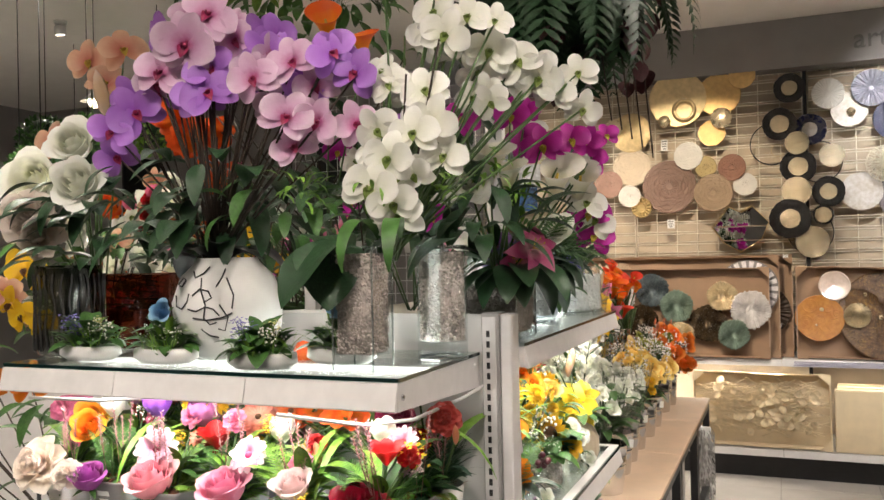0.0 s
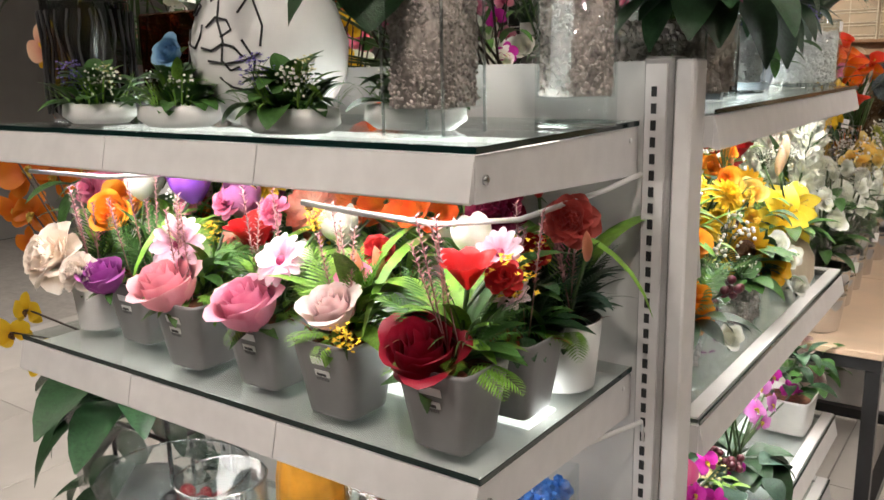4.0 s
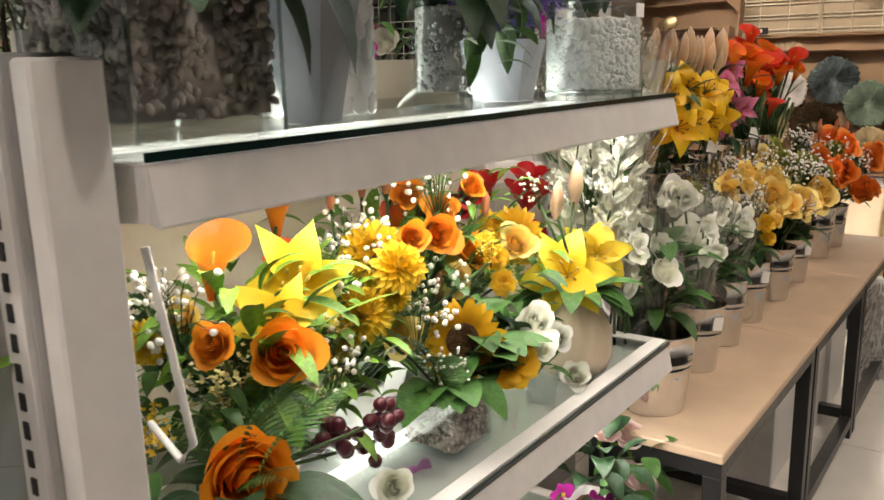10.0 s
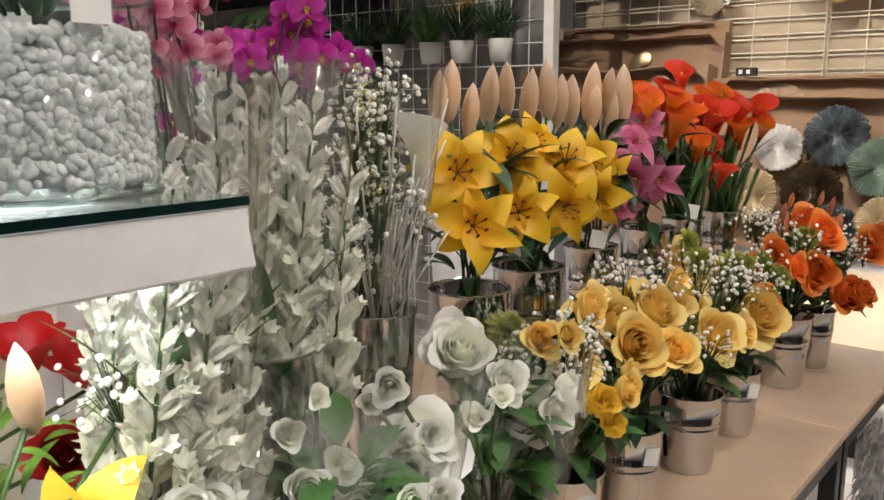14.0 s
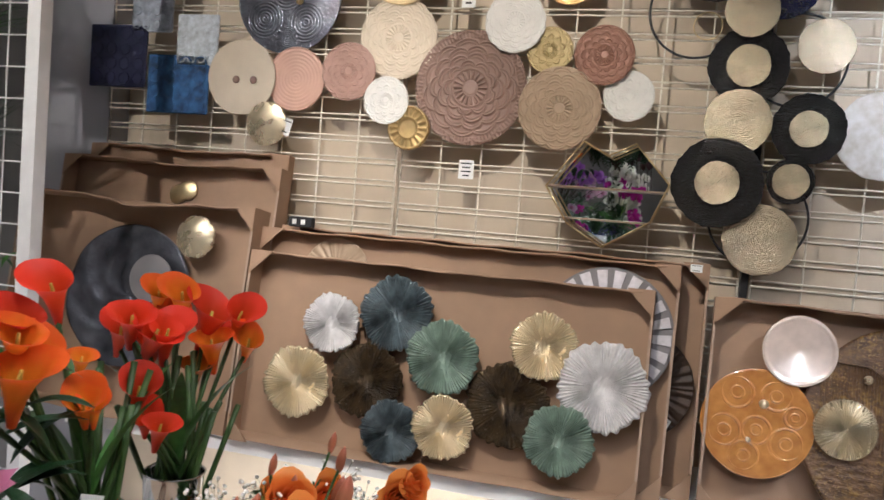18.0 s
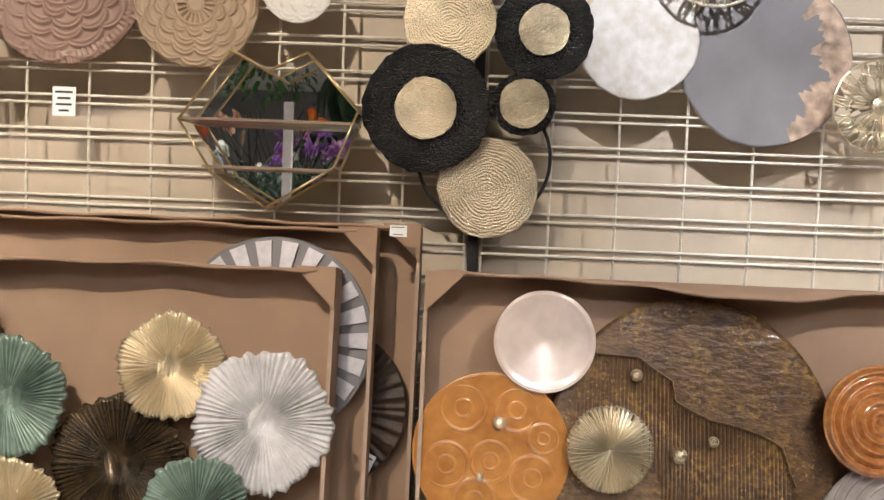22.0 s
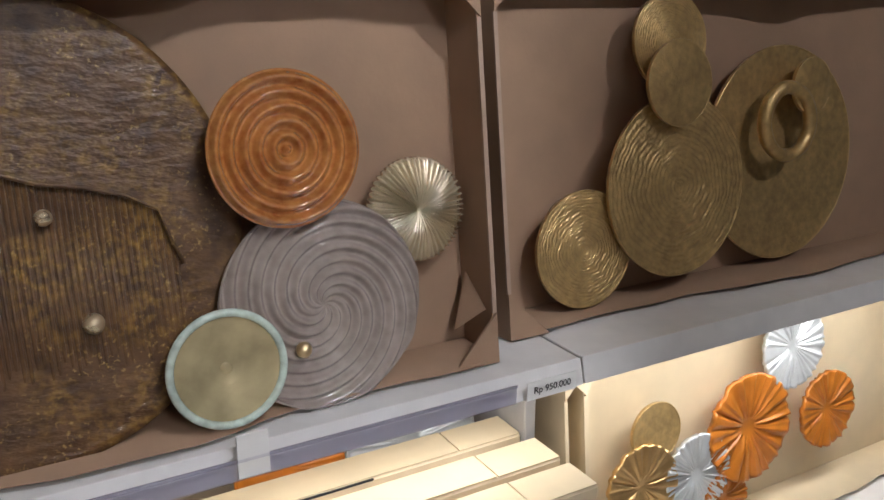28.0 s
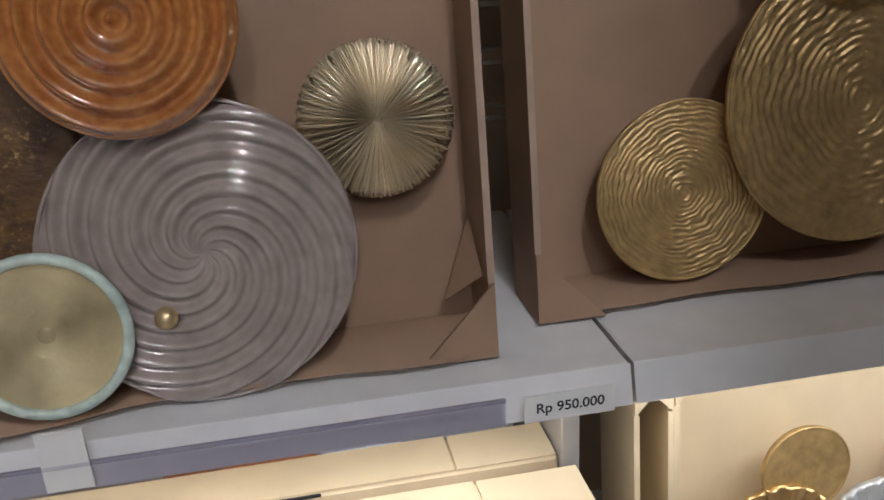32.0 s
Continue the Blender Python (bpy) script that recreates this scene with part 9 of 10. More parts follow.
bouquet(o, (-0.04, 2.70, R3 + 0.08), R3B, (0.7, -0.5, 0.3), 0.3)
leaves(o, (-0.04, 2.72, R3 + 0.09), 14, 0.12, 0.05, LEAF_DARK, (-10, 45), 0.7)
leaves(o, (0.0, 2.62, R3 + 0.06), 10, 0.10, 0.06, LEAF_BLUE, (-10, 45), 0.8, z=(0, 0.06))
leaves(o, (-0.06, 2.5, R3 + 0.08), 26, 0.05, 0.07, LEAF_LIME, (0, 70), 0.35, z=(-0.03, 0.05))
ferns(o, (-0.03, 2.42, R3 + 0.04), 10, 0.10, LEAF, 0.05, (0, 60), "fine", 0.30, 0.03, 0.5, 22)
bouquet(o, (-0.04, 2.70, R3 + 0.08), [("grape", -0.02, 2.60, R3 + 0.13, 0.035), ("filler_cream", -0.05, 2.5, R3 + 0.12, 0.04)], (0.7, -0.5, 0.3))
o = thing("flower_arrangement", pose(-0.03, 3.17, R3), "white square pot with pale pink roses", "flower arrangement", "low shelf flowers")
square_pot(o, 0.07, 0.06, 0.10, POT_WHITE)
bouquet(o, (-0.03, 3.17, R3 + 0.1), R3C, (0.7, -0.5, 0.3), 0.2)
leaves(o, (-0.03, 3.17, R3 + 0.12), 26, 0.08, 0.07, LEAF_DARK, (0, 70), 0.5, z=(-0.02, 0.13))
leaves(o, (0.0, 3.30, R3 + 0.12), 20, 0.07, 0.07, LEAF, (-10, 60), 0.6, z=(-0.06, 0.08))
o = thing("flower_arrangement", pose(-0.1, 3.0, 0.2), "dark leafy plant with yellow flowers on the lowest shelf", "flower arrangement", "low shelf flowers")
round_pot(o, 0.06, 0.05, 0.08, POT_GREY)
leaves(o, (-0.05, 3.0, 0.28), 14, 0.13, 0.05, LEAF_DARK, (-10, 50), 0.5)
bouquet(o, (-0.1, 3.0, 0.28), [("lily_yellow", 0.0, 3.05, 0.34, 0.05), ("lily_amber", 0.0, 2.9, 0.36, 0.05)], (0.7, -0.4, 0.4))
bk = thing("wicker_basket", pose(-0.12, 2.62, 0.2), "small brown woven basket on the low shelf", "basket")
m = Mesh()
for k in range(7):
    m.ring(0.07 + 0.002 * k, 0.008, 26, 6, Matrix.Translation((0, 0, 0.01 + 0.014 * k)))
part("weave", m, mat("wicker", (0.26, 0.15, 0.07), 0.7, 0, 0.25, 60, 0.4), bk)


# ---- low end shelf: filled glass vessels ----
S3 = 0.509


def clear_mat(name, col):
    return mat(name, col, 0.08, 0, 0.1, 40, spec=0.9)


def heap(parent, shape, n, r, mats, name, sq=(1, 1, 1), count=True):
    """Loose pieces inside a vessel; each is a part where it can be told apart."""
    for i in range(n):
        p = shape()
        me = once((name, r), lambda: Mesh().ball(r, None, 12, 8).made(name))
        ob = part(name, me.copy() if i < len(mats) else STORE[(name, r, i % len(mats))], None, parent, m=Matrix.Translation(p) @ pose(0, 0, 0, rnd.uniform(0, 180), rnd.uniform(0, 180), 0) @ Matrix.Diagonal((*sq, 1)) @ Matrix.Scale(rnd.uniform(0.85, 1.1), 4))
        if i < len(mats):
            ob.data.materials.append(mats[i])
            STORE[(name, r, i)] = ob.data


def in_round(R, z0, z1):
    def f():
        a, q = rnd.uniform(0, 6.283), math.sqrt(rnd.random())
        return (R * q * math.cos(a), R * q * math.sin(a), rnd.uniform(z0, z1))
    return f


RED_F = mat("raspberry_red", (0.30, 0.012, 0.018), 0.35, 0, 0.2, 120, 0.8, 300, rand=0.2)
CHERRY = mat("cherry_dark", (0.10, 0.006, 0.012), 0.12, 0, 0.4, 20, rand=0.3, spec=0.8)
ORANGE_F = mat("orange_peel", (0.80, 0.30, 0.008), 0.35, 0, 0.06, 60, 0.25, 300, rand=0.05)
b = cylinder_glass(-0.86, 1.72, S3, 0.125, 0.15, "round clear glass bowl of red raspberries", 0.008, 0.15, "glass_bowl")
heap(b, in_round(0.11, 0.02, 0.06), 95, 0.015, (RED_F, RED_F), "raspberry")
heap(b, in_round(0.05, 0.06, 0.08), 6, 0.022, (mat("blackberry", (0.012, 0.010, 0.014), 0.3, 0, 0.3, 90, 0.9, 160), SLOT), "blackberry")
c = cylinder_glass(-0.635, 1.655, S3, 0.080, 0.235, "clear glass cylinder half full of dark cherries", 0.012)
heap(c, in_round(0.066, 0.028, 0.125), 120, 0.0145, (CHERRY, RED_F, CHERRY), "cherry")
part("barcode_label", Mesh().box(-0.02, 0.02, -0.084, -0.083, 0.14, 0.18), PAPER, c, m=turn(-25), smooth=False)
g = thing("glass_vase", pose(-0.42, 1.66, S3, 0, 0, 20), "square glass dish of golden glass crystals", "vase")
for a in ((-0.06, 0.06, -0.06, -0.057), (-0.06, 0.06, 0.057, 0.06), (-0.06, -0.057, -0.057, 0.057), (0.057, 0.06, -0.057, 0.057)):
    part("glass_pane", Mesh().box(*a, 0.0, 0.10), GLASS, g, smooth=False).visible_shadow = False
GOLD_GEM = clear_mat("golden_crystal", (0.78, 0.48, 0.05))


def gems(parent, x0, x1, y0, y1, z0, z1, n, r, material, name="crystal_fill"):
    m = Mesh()
    for i in range(n):
        m.ball(r * rnd.uniform(0.6, 1.2), Matrix.Translation((rnd.uniform(x0, x1), rnd.uniform(y0, y1), rnd.uniform(z0, z1))) @ pose(0, 0, 0, rnd.uniform(0, 180), rnd.uniform(0, 180), 0), 5, 3)
    return tagged(part(name, m, material, parent, smooth=False), kind="stuff")


gems(g, -0.052, 0.052, -0.052, 0.052, 0.06, 0.125, 420, 0.008, GOLD_GEM)
gems(g, -0.052, 0.052, -0.052, 0.052, 0.005, 0.06, 300, 0.008, mat("dark_gravel", (0.03, 0.05, 0.045), 0.3, 0, 0.2, 40), "gravel_fill")
ob = cylinder_glass(-0.20, 1.675, S3, 0.105, 0.16, "clear glass bowl heaped with oranges", 0.01, 0.115, "glass_bowl")
me = Mesh().ball(0.0168, None, 16, 10).made("orange")
me.materials.append(ORANGE_F)
for k, (rr, nn, zz) in enumerate(((0.082, 15, 0.027), (0.048, 8, 0.027), (0.014, 2, 0.027), (0.083, 15, 0.058), (0.048, 8, 0.058), (0.014, 2, 0.06), (0.084, 15, 0.089), (0.048, 8, 0.091), (0.012, 2, 0.095), (0.062, 10, 0.117), (0.026, 4, 0.121), (0.0, 1, 0.142))):
    for i in range(nn):
        a = 2 * math.pi * i / nn + k * 0.7
        part("orange", me, None, ob, m=pose(rr * math.cos(a), rr * math.sin(a), zz + rnd.uniform(-0.004, 0.004), rnd.uniform(0, 90), 0, rnd.uniform(0, 90)))
part("paper_label", Mesh().box(-0.02, 0.02, -0.1125, -0.1115, 0.10, 0.135), PAPER, ob, m=turn(40), smooth=False)
pk = thing("pumpkin_vase", pose(-0.62, 1.86, S3), "tall glass vase of orange dried gourds", "vase")
part("gourd", Mesh().lathe([(0.001, 0), (0.05, 0.005), (0.07, 0.06), (0.066, 0.16), (0.055, 0.23), (0.05, 0.245), (0.001, 0.245)], 60, wob=lambda a, k: 1 + 0.05 * abs(math.sin(6 * a))), mat("gourd_orange", (0.62, 0.28, 0.03), 0.35, 0, 0.25, 20, 0.2, 40), pk)
ch = cylinder_glass(-0.47, 1.90, S3, 0.05, 0.21, "glass vase of red peppers", 0.01)
heap(ch, in_round(0.036, 0.03, 0.18), 26, 0.02, (mat("pepper_red", (0.48, 0.04, 0.008), 0.2, 0, 0.1, 30, rand=0.15), ORANGE_F), "pepper", (0.8, 0.8, 1.5))
cv = cylinder_glass(-0.40, 1.80, S3, 0.055, 0.24, "ribbed clear glass vase", 0.02)
part("ribs", Mesh().lathe([(0.056, 0.01), (0.0565, 0.24)], 72, wob=lambda a, k: 1 + 0.015 * math.cos(36 * a)), GLASS, cv).visible_shadow = False
for vx, vy, cols, lb in ((-0.255, 1.865, (((0.42, 0.008, 0.02), 0.04, 0.10), ((0.68, 0.015, 0.09), 0.10, 0.17), ((0.78, 0.07, 0.24), 0.17, 0.24)), "tall square vase of red and pink crystals"),
                         (-0.115, 1.875, (((0.26, 0.07, 0.60), 0.04, 0.11), ((0.02, 0.45, 0.72), 0.11, 0.18), ((0.05, 0.22, 0.76), 0.18, 0.275)), "tall square vase of purple, cyan and blue crystals")):
    v = thing("glass_vase", pose(vx, vy, S3, 0, 0, 8), lb, "vase", "crystal vases")
    w = 0.045
    part("glass_base", Mesh().box(-w, w, -w, w, 0, 0.028, 0.004), GLASS, v, smooth=False).visible_shadow = False
    for a in ((-w, w, -w, -w + 0.003), (-w, w, w - 0.003, w), (-w, -w + 0.003, -w + 0.003, w - 0.003), (w - 0.003, w, -w + 0.003, w - 0.003)):
        part("glass_pane", Mesh().box(*a, 0.029, 0.30), GLASS, v, smooth=False).visible_shadow = False
    for col, za, zb in cols:
        gems(v, -w + 0.011, w - 0.011, -w + 0.011, w - 0.011, za, zb, 620, 0.0092, clear_mat("crystal_%d" % int(col[0] * 1000 + col[2] * 10), col))
# cable and plastic-wrapped plants beside the unit
cb = thing("light_cable", pose(0, 0, 0), "white cable hanging under the shelf", "cable")
part("cable", Mesh().tube([(-0.30, 1.56, 1.27), (-0.22, 1.57, 1.262), (-0.14, 1.64, 1.242), (-0.08, 1.74, 1.238), (-0.03, 1.90, 1.26), (-0.01, 1.98, 1.275)], 0.004, 7), POT_WHITE, cb)
part("cable", Mesh().tube([(-1.0, 1.58, 1.27), (-0.8, 1.60, 1.268), (-0.6, 1.62, 1.285), (-0.35, 1.66, 1.29)], 0.004, 7), POT_WHITE, cb)
part("cable", Mesh().tube([(0.02, 2.11, 1.28), (0.03, 2.12, 1.18), (0.035, 2.13, 1.09), (0.0, 2.14, 1.06), (-0.06, 2.15, 1.08)], 0.004, 7), POT_WHITE, cb)
part("cable", Mesh().tube([(-0.20, 1.60, 0.885), (-0.12, 1.70, 0.845), (-0.05, 1.88, 0.865), (0.0, 1.99, 0.875), (0.0, 2.0, 0.84)], 0.004, 7), POT_WHITE, cb)
wp = thing("wrapped_orchid", pose(-1.16, 1.95, 0.0), "orchid plant wrapped in clear film on a black stand", "plant")
for lx, ly in ((-0.12, -0.1), (0.1, -0.1), (-0.12, 0.12), (0.1, 0.12)):
    part("stand_leg", Mesh().tube([(lx, ly, 0), (lx, ly, 0.98)], 0.006, 6), BLACK_METAL, wp)
for zz in (0.35, 0.62, 0.96):
    part("stand_hoop", Mesh().tube([(-0.12, -0.1, zz), (0.1, -0.1, zz), (0.1, 0.12, zz), (-0.12, 0.12, zz), (-0.12, -0.1, zz)], 0.006, 6), BLACK_METAL, wp)
part("film_wrap", Mesh().lathe([(0.09, 0.36), (0.13, 0.48), (0.15, 0.58), (0.14, 0.68), (0.19, 0.78)], 24, Matrix.Translation((0, -0.1, 0)), wob=lambda a, k: 1 + 0.12 * math.sin(5 * a + k) + 0.05 * math.sin(11 * a + 2 * k)), FILM, wp)
part("pot", Mesh().lathe([(0.001, 0.355), (0.06, 0.355), (0.085, 0.5), (0.001, 0.49)], 24, Matrix.Translation((0, -0.1, 0))), POT_GREY, wp)
leaves(wp, (-1.16, 1.84, 0.80), 16, 0.26, 0.05, LEAF_DARK, (-15, 35), 0.4, 0.8, z=(-0.1, 0.05))
leaves(wp, (-1.24, 1.94, 0.50), 50, 0.18, 0.2, LEAF_DARK, (-15, 55), 0.36, 0.8, z=(-0.25, 0.18))
bouquet(wp, (-1.16, 1.85, 0.8), FAR2, (0.4, -0.85, 0.1), 0.3, True, TWIG)
leaves(wp, (-1.25, 1.95, 1.05), 26, 0.12, 0.15, LEAF, (-20, 60), 0.35, z=(-0.1, 0.15))
# flowers on the next fixture, seen between the stems
nf = thing("flower_stand", pose(-0.75, 2.45, 0.0), "white stand with orange and pink silk flowers", "flower stand")
part("stand_post", Mesh().box(-0.02, 0.02, -0.02, 0.02, 0, 1.5), WHITE, nf, smooth=False)
part("stand_tray", Mesh().box(-0.6, 0.25, -0.15, 0.15, 1.40, 1.42), WHITE, nf, smooth=False)
bouquet(nf, (-0.75, 2.5, 1.42), thick(FAR1, 1, 0.08), (0.3, -0.9, 0.1), 0.3)
leaves(nf, (-0.95, 2.45, 1.55), 40, 0.14, 0.30, LEAF_DARK, (-10, 70), 0.35, z=(-0.05, 0.25))
leaves(nf, (-0.4, 2.45, 1.70), 36, 0.14, 0.25, LEAF_DARK, (-10, 70), 0.35, z=(-0.1, 0.35))
for i in range(20):
    stem(nf, (-0.8 + rnd.uniform(-0.3, 0.3), 2.45, 1.42), (-0.8 + rnd.uniform(-0.5, 0.5), 2.45 + rnd.uniform(-0.1, 0.1), 2.0 + rnd.uniform(-0.1, 0.25)), TWIG, 0.003, 0, "twig")
bouquet(nf, (-0.4, 2.45, 1.42), [(k, -0.62 + 0.085 * i + rnd.uniform(-0.03, 0.03), 2.4, 1.80 + rnd.uniform(-0.2, 0.35), 0.05) for i, k in enumerate(("orchid_magenta", "orchid_white", "orchid_lilac", "orchid_white_pink", "orchid_magenta", "orchid_white", "orchid_lilac", "rose_white"))], (0.3, -0.9, 0.1))


# ---- buckets on the tables ----
def bucket_mesh(r, h):
    def build():
        p = [(0.001, 0.002), (r * 0.74, 0), (r * 0.76, 0.006)]
        p += [(r * (0.76 + 0.22 * t), h * t) for t in (0.25, 0.5)] + [(r * 0.885, h * 0.56), (r * 0.92, h * 0.575), (r * 0.885, h * 0.59)] + [(r * 0.905, h * 0.64), (r * 0.94, h * 0.655), (r * 0.905, h * 0.67)]
        p += [(r * 0.97, h - 0.006), (r, h - 0.004), (r * 1.01, h), (r * 0.985, h + 0.001), (r * 0.95, h - 0.006), (r * 0.72, 0.01), (0.001, 0.01)]
        return Mesh().lathe(p, 36).made("bucket_body")
    return once(("bucket", round(r, 3), round(h, 3)), build)


def bucket(x, y, z, r, h, label, group="chrome buckets"):
    ob = thing("flower_bucket", pose(x, y, z), label, "flower bucket", group)
    part("bucket", bucket_mesh(r, h), CHROME, ob)
    return ob


def wrap(ob, x, y, z0, z1, r0, r1, seed):
    """A crumpled clear film cone round a bunch."""
    q = random.Random(seed)
    ph = [q.uniform(0, 6) for _ in range(3)]
    prof = [(r0 + (r1 - r0) * t, z0 + (z1 - z0) * t) for t in (0, 0.2, 0.4, 0.6, 0.8, 1.0)]
    m = Mesh().lathe(prof, 36, Matrix.Translation((x, y, 0)), wob=lambda a, k: 1 + (0.05 + 0.03 * k) * math.sin(4 * a + ph[0] + k * 0.4) + 0.03 * k / 2 * math.sin(9 * a + ph[1]) + 0.02 * math.sin(17 * a + ph[2] * k))
    inv = ob.matrix_basis.inverted()
    m.v = [tuple(inv @ Vector(p)) for p in m.v]
    o = part("film_wrap", m, FILM, ob)
    o.visible_shadow = False
    return o


TZ = 0.627
FRONT = ((-0.035, 3.47, 0.096, 0.195), (-0.040, 3.775, 0.074, 0.18), (-0.045, 4.01, 0.070, 0.195), (-0.045, 4.26, 0.066, 0.195), (-0.045, 4.555, 0.072, 0.18), (-0.045, 4.82, 0.068, 0.165), (-0.06, 5.26, 0.078, 0.21), (-0.04, 5.50, 0.060, 0.18))
FL = (BW1, BW2, BY1, BY1[:0], BY2, BY2[:0], BO1, BO1[:0])
LB = ("chrome bucket of white roses wrapped in clear film", "chrome bucket of white roses in film", "chrome bucket of yellow roses and white sprays", "chrome bucket of yellow roses", "chrome bucket of yellow roses and green mums", "chrome bucket of mixed yellow flowers", "chrome bucket of orange roses and greenery", "chrome bucket of orange buds")
for i, (x, y, r, h) in enumerate(FRONT):
    o = bucket(x, y, TZ, r, h, LB[i])
    top = Vector((x, y, TZ + h - 0.02))
    q = 1 if i < 2 else 0
    bouquet(o, top, thick([(k, fx, fy, fz, fr * 0.72) for k, fx, fy, fz, fr in FL[i]], 1, 0.05, 0.02, 0.8) if i < 2 else thick([(k, fx, fy, fz, fr * 0.88) for k, fx, fy, fz, fr in FL[i]], 1, 0.05, 0.03, 0.8), (0.75, -0.45, 0.4), 0.4, True, STEM, 0.003)
    kinds = (("rose_white",), ("rose_white",), ("rose_yellow", "mum_green"), ("rose_yellow", "mum_green", "carn_yellow"), ("rose_yellow", "mum_green"), ("mum_green", "rose_yellow", "rose_coral"), ("rose_coral", "bud_coral", "mum_green"), ("rose_coral", "bud_coral"))[i]
    n = (2, 5, 4, 7, 4, 7, 4, 6)[i]
    bouquet(o, top, [(kinds[k % len(kinds)], x + rnd.uniform(-0.09, 0.10), y + rnd.uniform(-0.13, 0.13), TZ + h + rnd.uniform(0.13, 0.27), rnd.uniform(0.040, 0.054)) for k in range(n)], (0.7, -0.4, 0.5), 0.35)
    if i > 1:
        bouquet(o, top, [("breath", x + rnd.uniform(-0.08, 0.1), y + rnd.uniform(-0.12, 0.12), TZ + h + rnd.uniform(0.16, 0.28), 0.06) for k in range(8)], (0.7, -0.4, 0.5))
    leaves(o, top + Vector((0, 0, 0.07)), 50 if q else 34, 0.085, 0.06, LEAF if i < 2 or i % 2 == 0 else LEAF_DARK, (0, 70), 0.45, z=(-0.02, 0.13))
    leaves(o, top + Vector((0, 0, 0.04)), 6, 0.12, 0.03, LEAF_DARK, (10, 55), 0.35)
    if q:
        leaves(o, top + Vector((0.02, -0.02, 0.12)), 26, 0.085, 0.05, LEAF, (0, 70), 0.45, z=(-0.03, 0.12))
        for k in range(2):
            wrap(o, x + (-0.03, 0.03)[k], y + (-0.05, 0.05)[k], TZ + h - 0.04, TZ + h + 0.30, 0.045, 0.12, i * 7 + k)
    if i in (1, 3, 5):
        part("paper_tag", Mesh().box(-0.016, 0.016, -0.001, 0, -0.035, 0.0), PAPER, o, m=pose(r * 0.9, -r * 0.35, h * 0.85, 0, 8, 60), smooth=False)

BACKS = ((-0.24, 3.99, 0.075, LY1, "tall chrome bucket of amber yellow lilies", LEAF_DARK), (-0.27, 4.23, 0.075, LY2, "tall chrome bucket of amber lilies and buds", LEAF_DARK), (-0.29, 4.52, 0.064, LY2[:0], "tall chrome bucket of lily buds", LEAF_DARK), (-0.31, 4.86, 0.075, LP, "tall chrome bucket of pink lilies", LEAF_DARK),
         (-0.31, 5.09, 0.060, CO1, "tall chrome bucket of orange calla lilies", LEAF), (-0.29, 5.31, 0.060, CO2, "tall chrome bucket of red calla lilies", LEAF))
for i, (x, y, r, fl, lb, lm) in enumerate(BACKS):
    o = bucket(x, y, 0.881, r, 0.235, lb)
    top = Vector((x, y, 0.881 + 0.22))
    bouquet(o, top, [(k, fx, fy, fz, fr * 1.12) for k, fx, fy, fz, fr in fl] if i < 2 else thick(fl, 1, 0.05, 0.03) if i < 4 else thick([(k, fx, fy, fz, fr * 0.82) for k, fx, fy, fz, fr in fl], 2, 0.06, 0.03, 0.85), (0.62, -0.62, 0.12), 0.35, True, STEM, 0.0045 if i > 3 else 0.003)
    if i < 4:
        leaves(o, top + Vector((0, 0, 0.08)), 30, 0.13, 0.05, lm, (-15, 70), 0.26, z=(-0.05, 0.2))
    else:
        for k in range(16):
            stem(o, top + Vector((rnd.uniform(-0.04, 0.04), rnd.uniform(-0.04, 0.04), -0.1)), top + Vector((rnd.uniform(-0.09, 0.09), rnd.uniform(-0.1, 0.1), rnd.uniform(0.12, 0.26))), STEM, 0.006, 0)
        for k in range(5):
            arch(o, top, 0.3, 0.03, LEAF, k * 72 + rnd.uniform(-20, 20), 80, 0.5)
    if i == 2:
        bouquet(o, top, [("lily_amber", x + rnd.uniform(0, 0.08), y + rnd.uniform(-0.1, 0.1), 1.25 + rnd.uniform(0, 0.1), 0.06) for k in range(2)] + [("bud_lily", x + rnd.uniform(-0.05, 0.04), y + rnd.uniform(-0.1, 0.12), 1.42 + rnd.uniform(0, 0.05), 0.05) for k in range(5)], (0.62, -0.62, 0.12))
    if i in (2, 4):
        part("paper_tag", Mesh().box(-0.018, 0.018, -0.001, 0, -0.02, 0.02), PAPER, o, m=pose(r * 0.8, -r * 0.9, 0.26, 0, 10, 40), smooth=False)


# white sword lilies and dried sprays in film
def spike_data(variant):
    def build():
        q = random.Random(variant)
        m = Mesh()
        m.slot = 1
        m.tube([(0, 0, -0.55), (0, 0, 0.4)], 0.006, 5, taper=0.4)
        m.slot = 0
        for i in range(26):
            z = -0.18 + 0.56 * i / 26
            s = 0.104 * (1 - 0.55 * i / 26)
            base = turn(i * 137.5) @ Matrix.Translation((0, 0.006, z)) @ pose(0, 0, 0, 52 + q.uniform(-8, 12), 0, 0)
            for k in range(6):
                m.blade(s, s * 0.40, 0.6, 0.6, 5, 2, 0.66, base @ pose(0, 0, 0, 0, k * 60, 0) @ pose(0, 0, 0, 15, 0, 0))
        me = m.made("flower_spike")
        me.materials.append(petal_mat("p_spike_white", (0.90, 0.91, 0.80), (0.93, 0.92, 0.88), 0.4))
        me.materials.append(STEM)
        return me
    return once(("spike", variant), build)


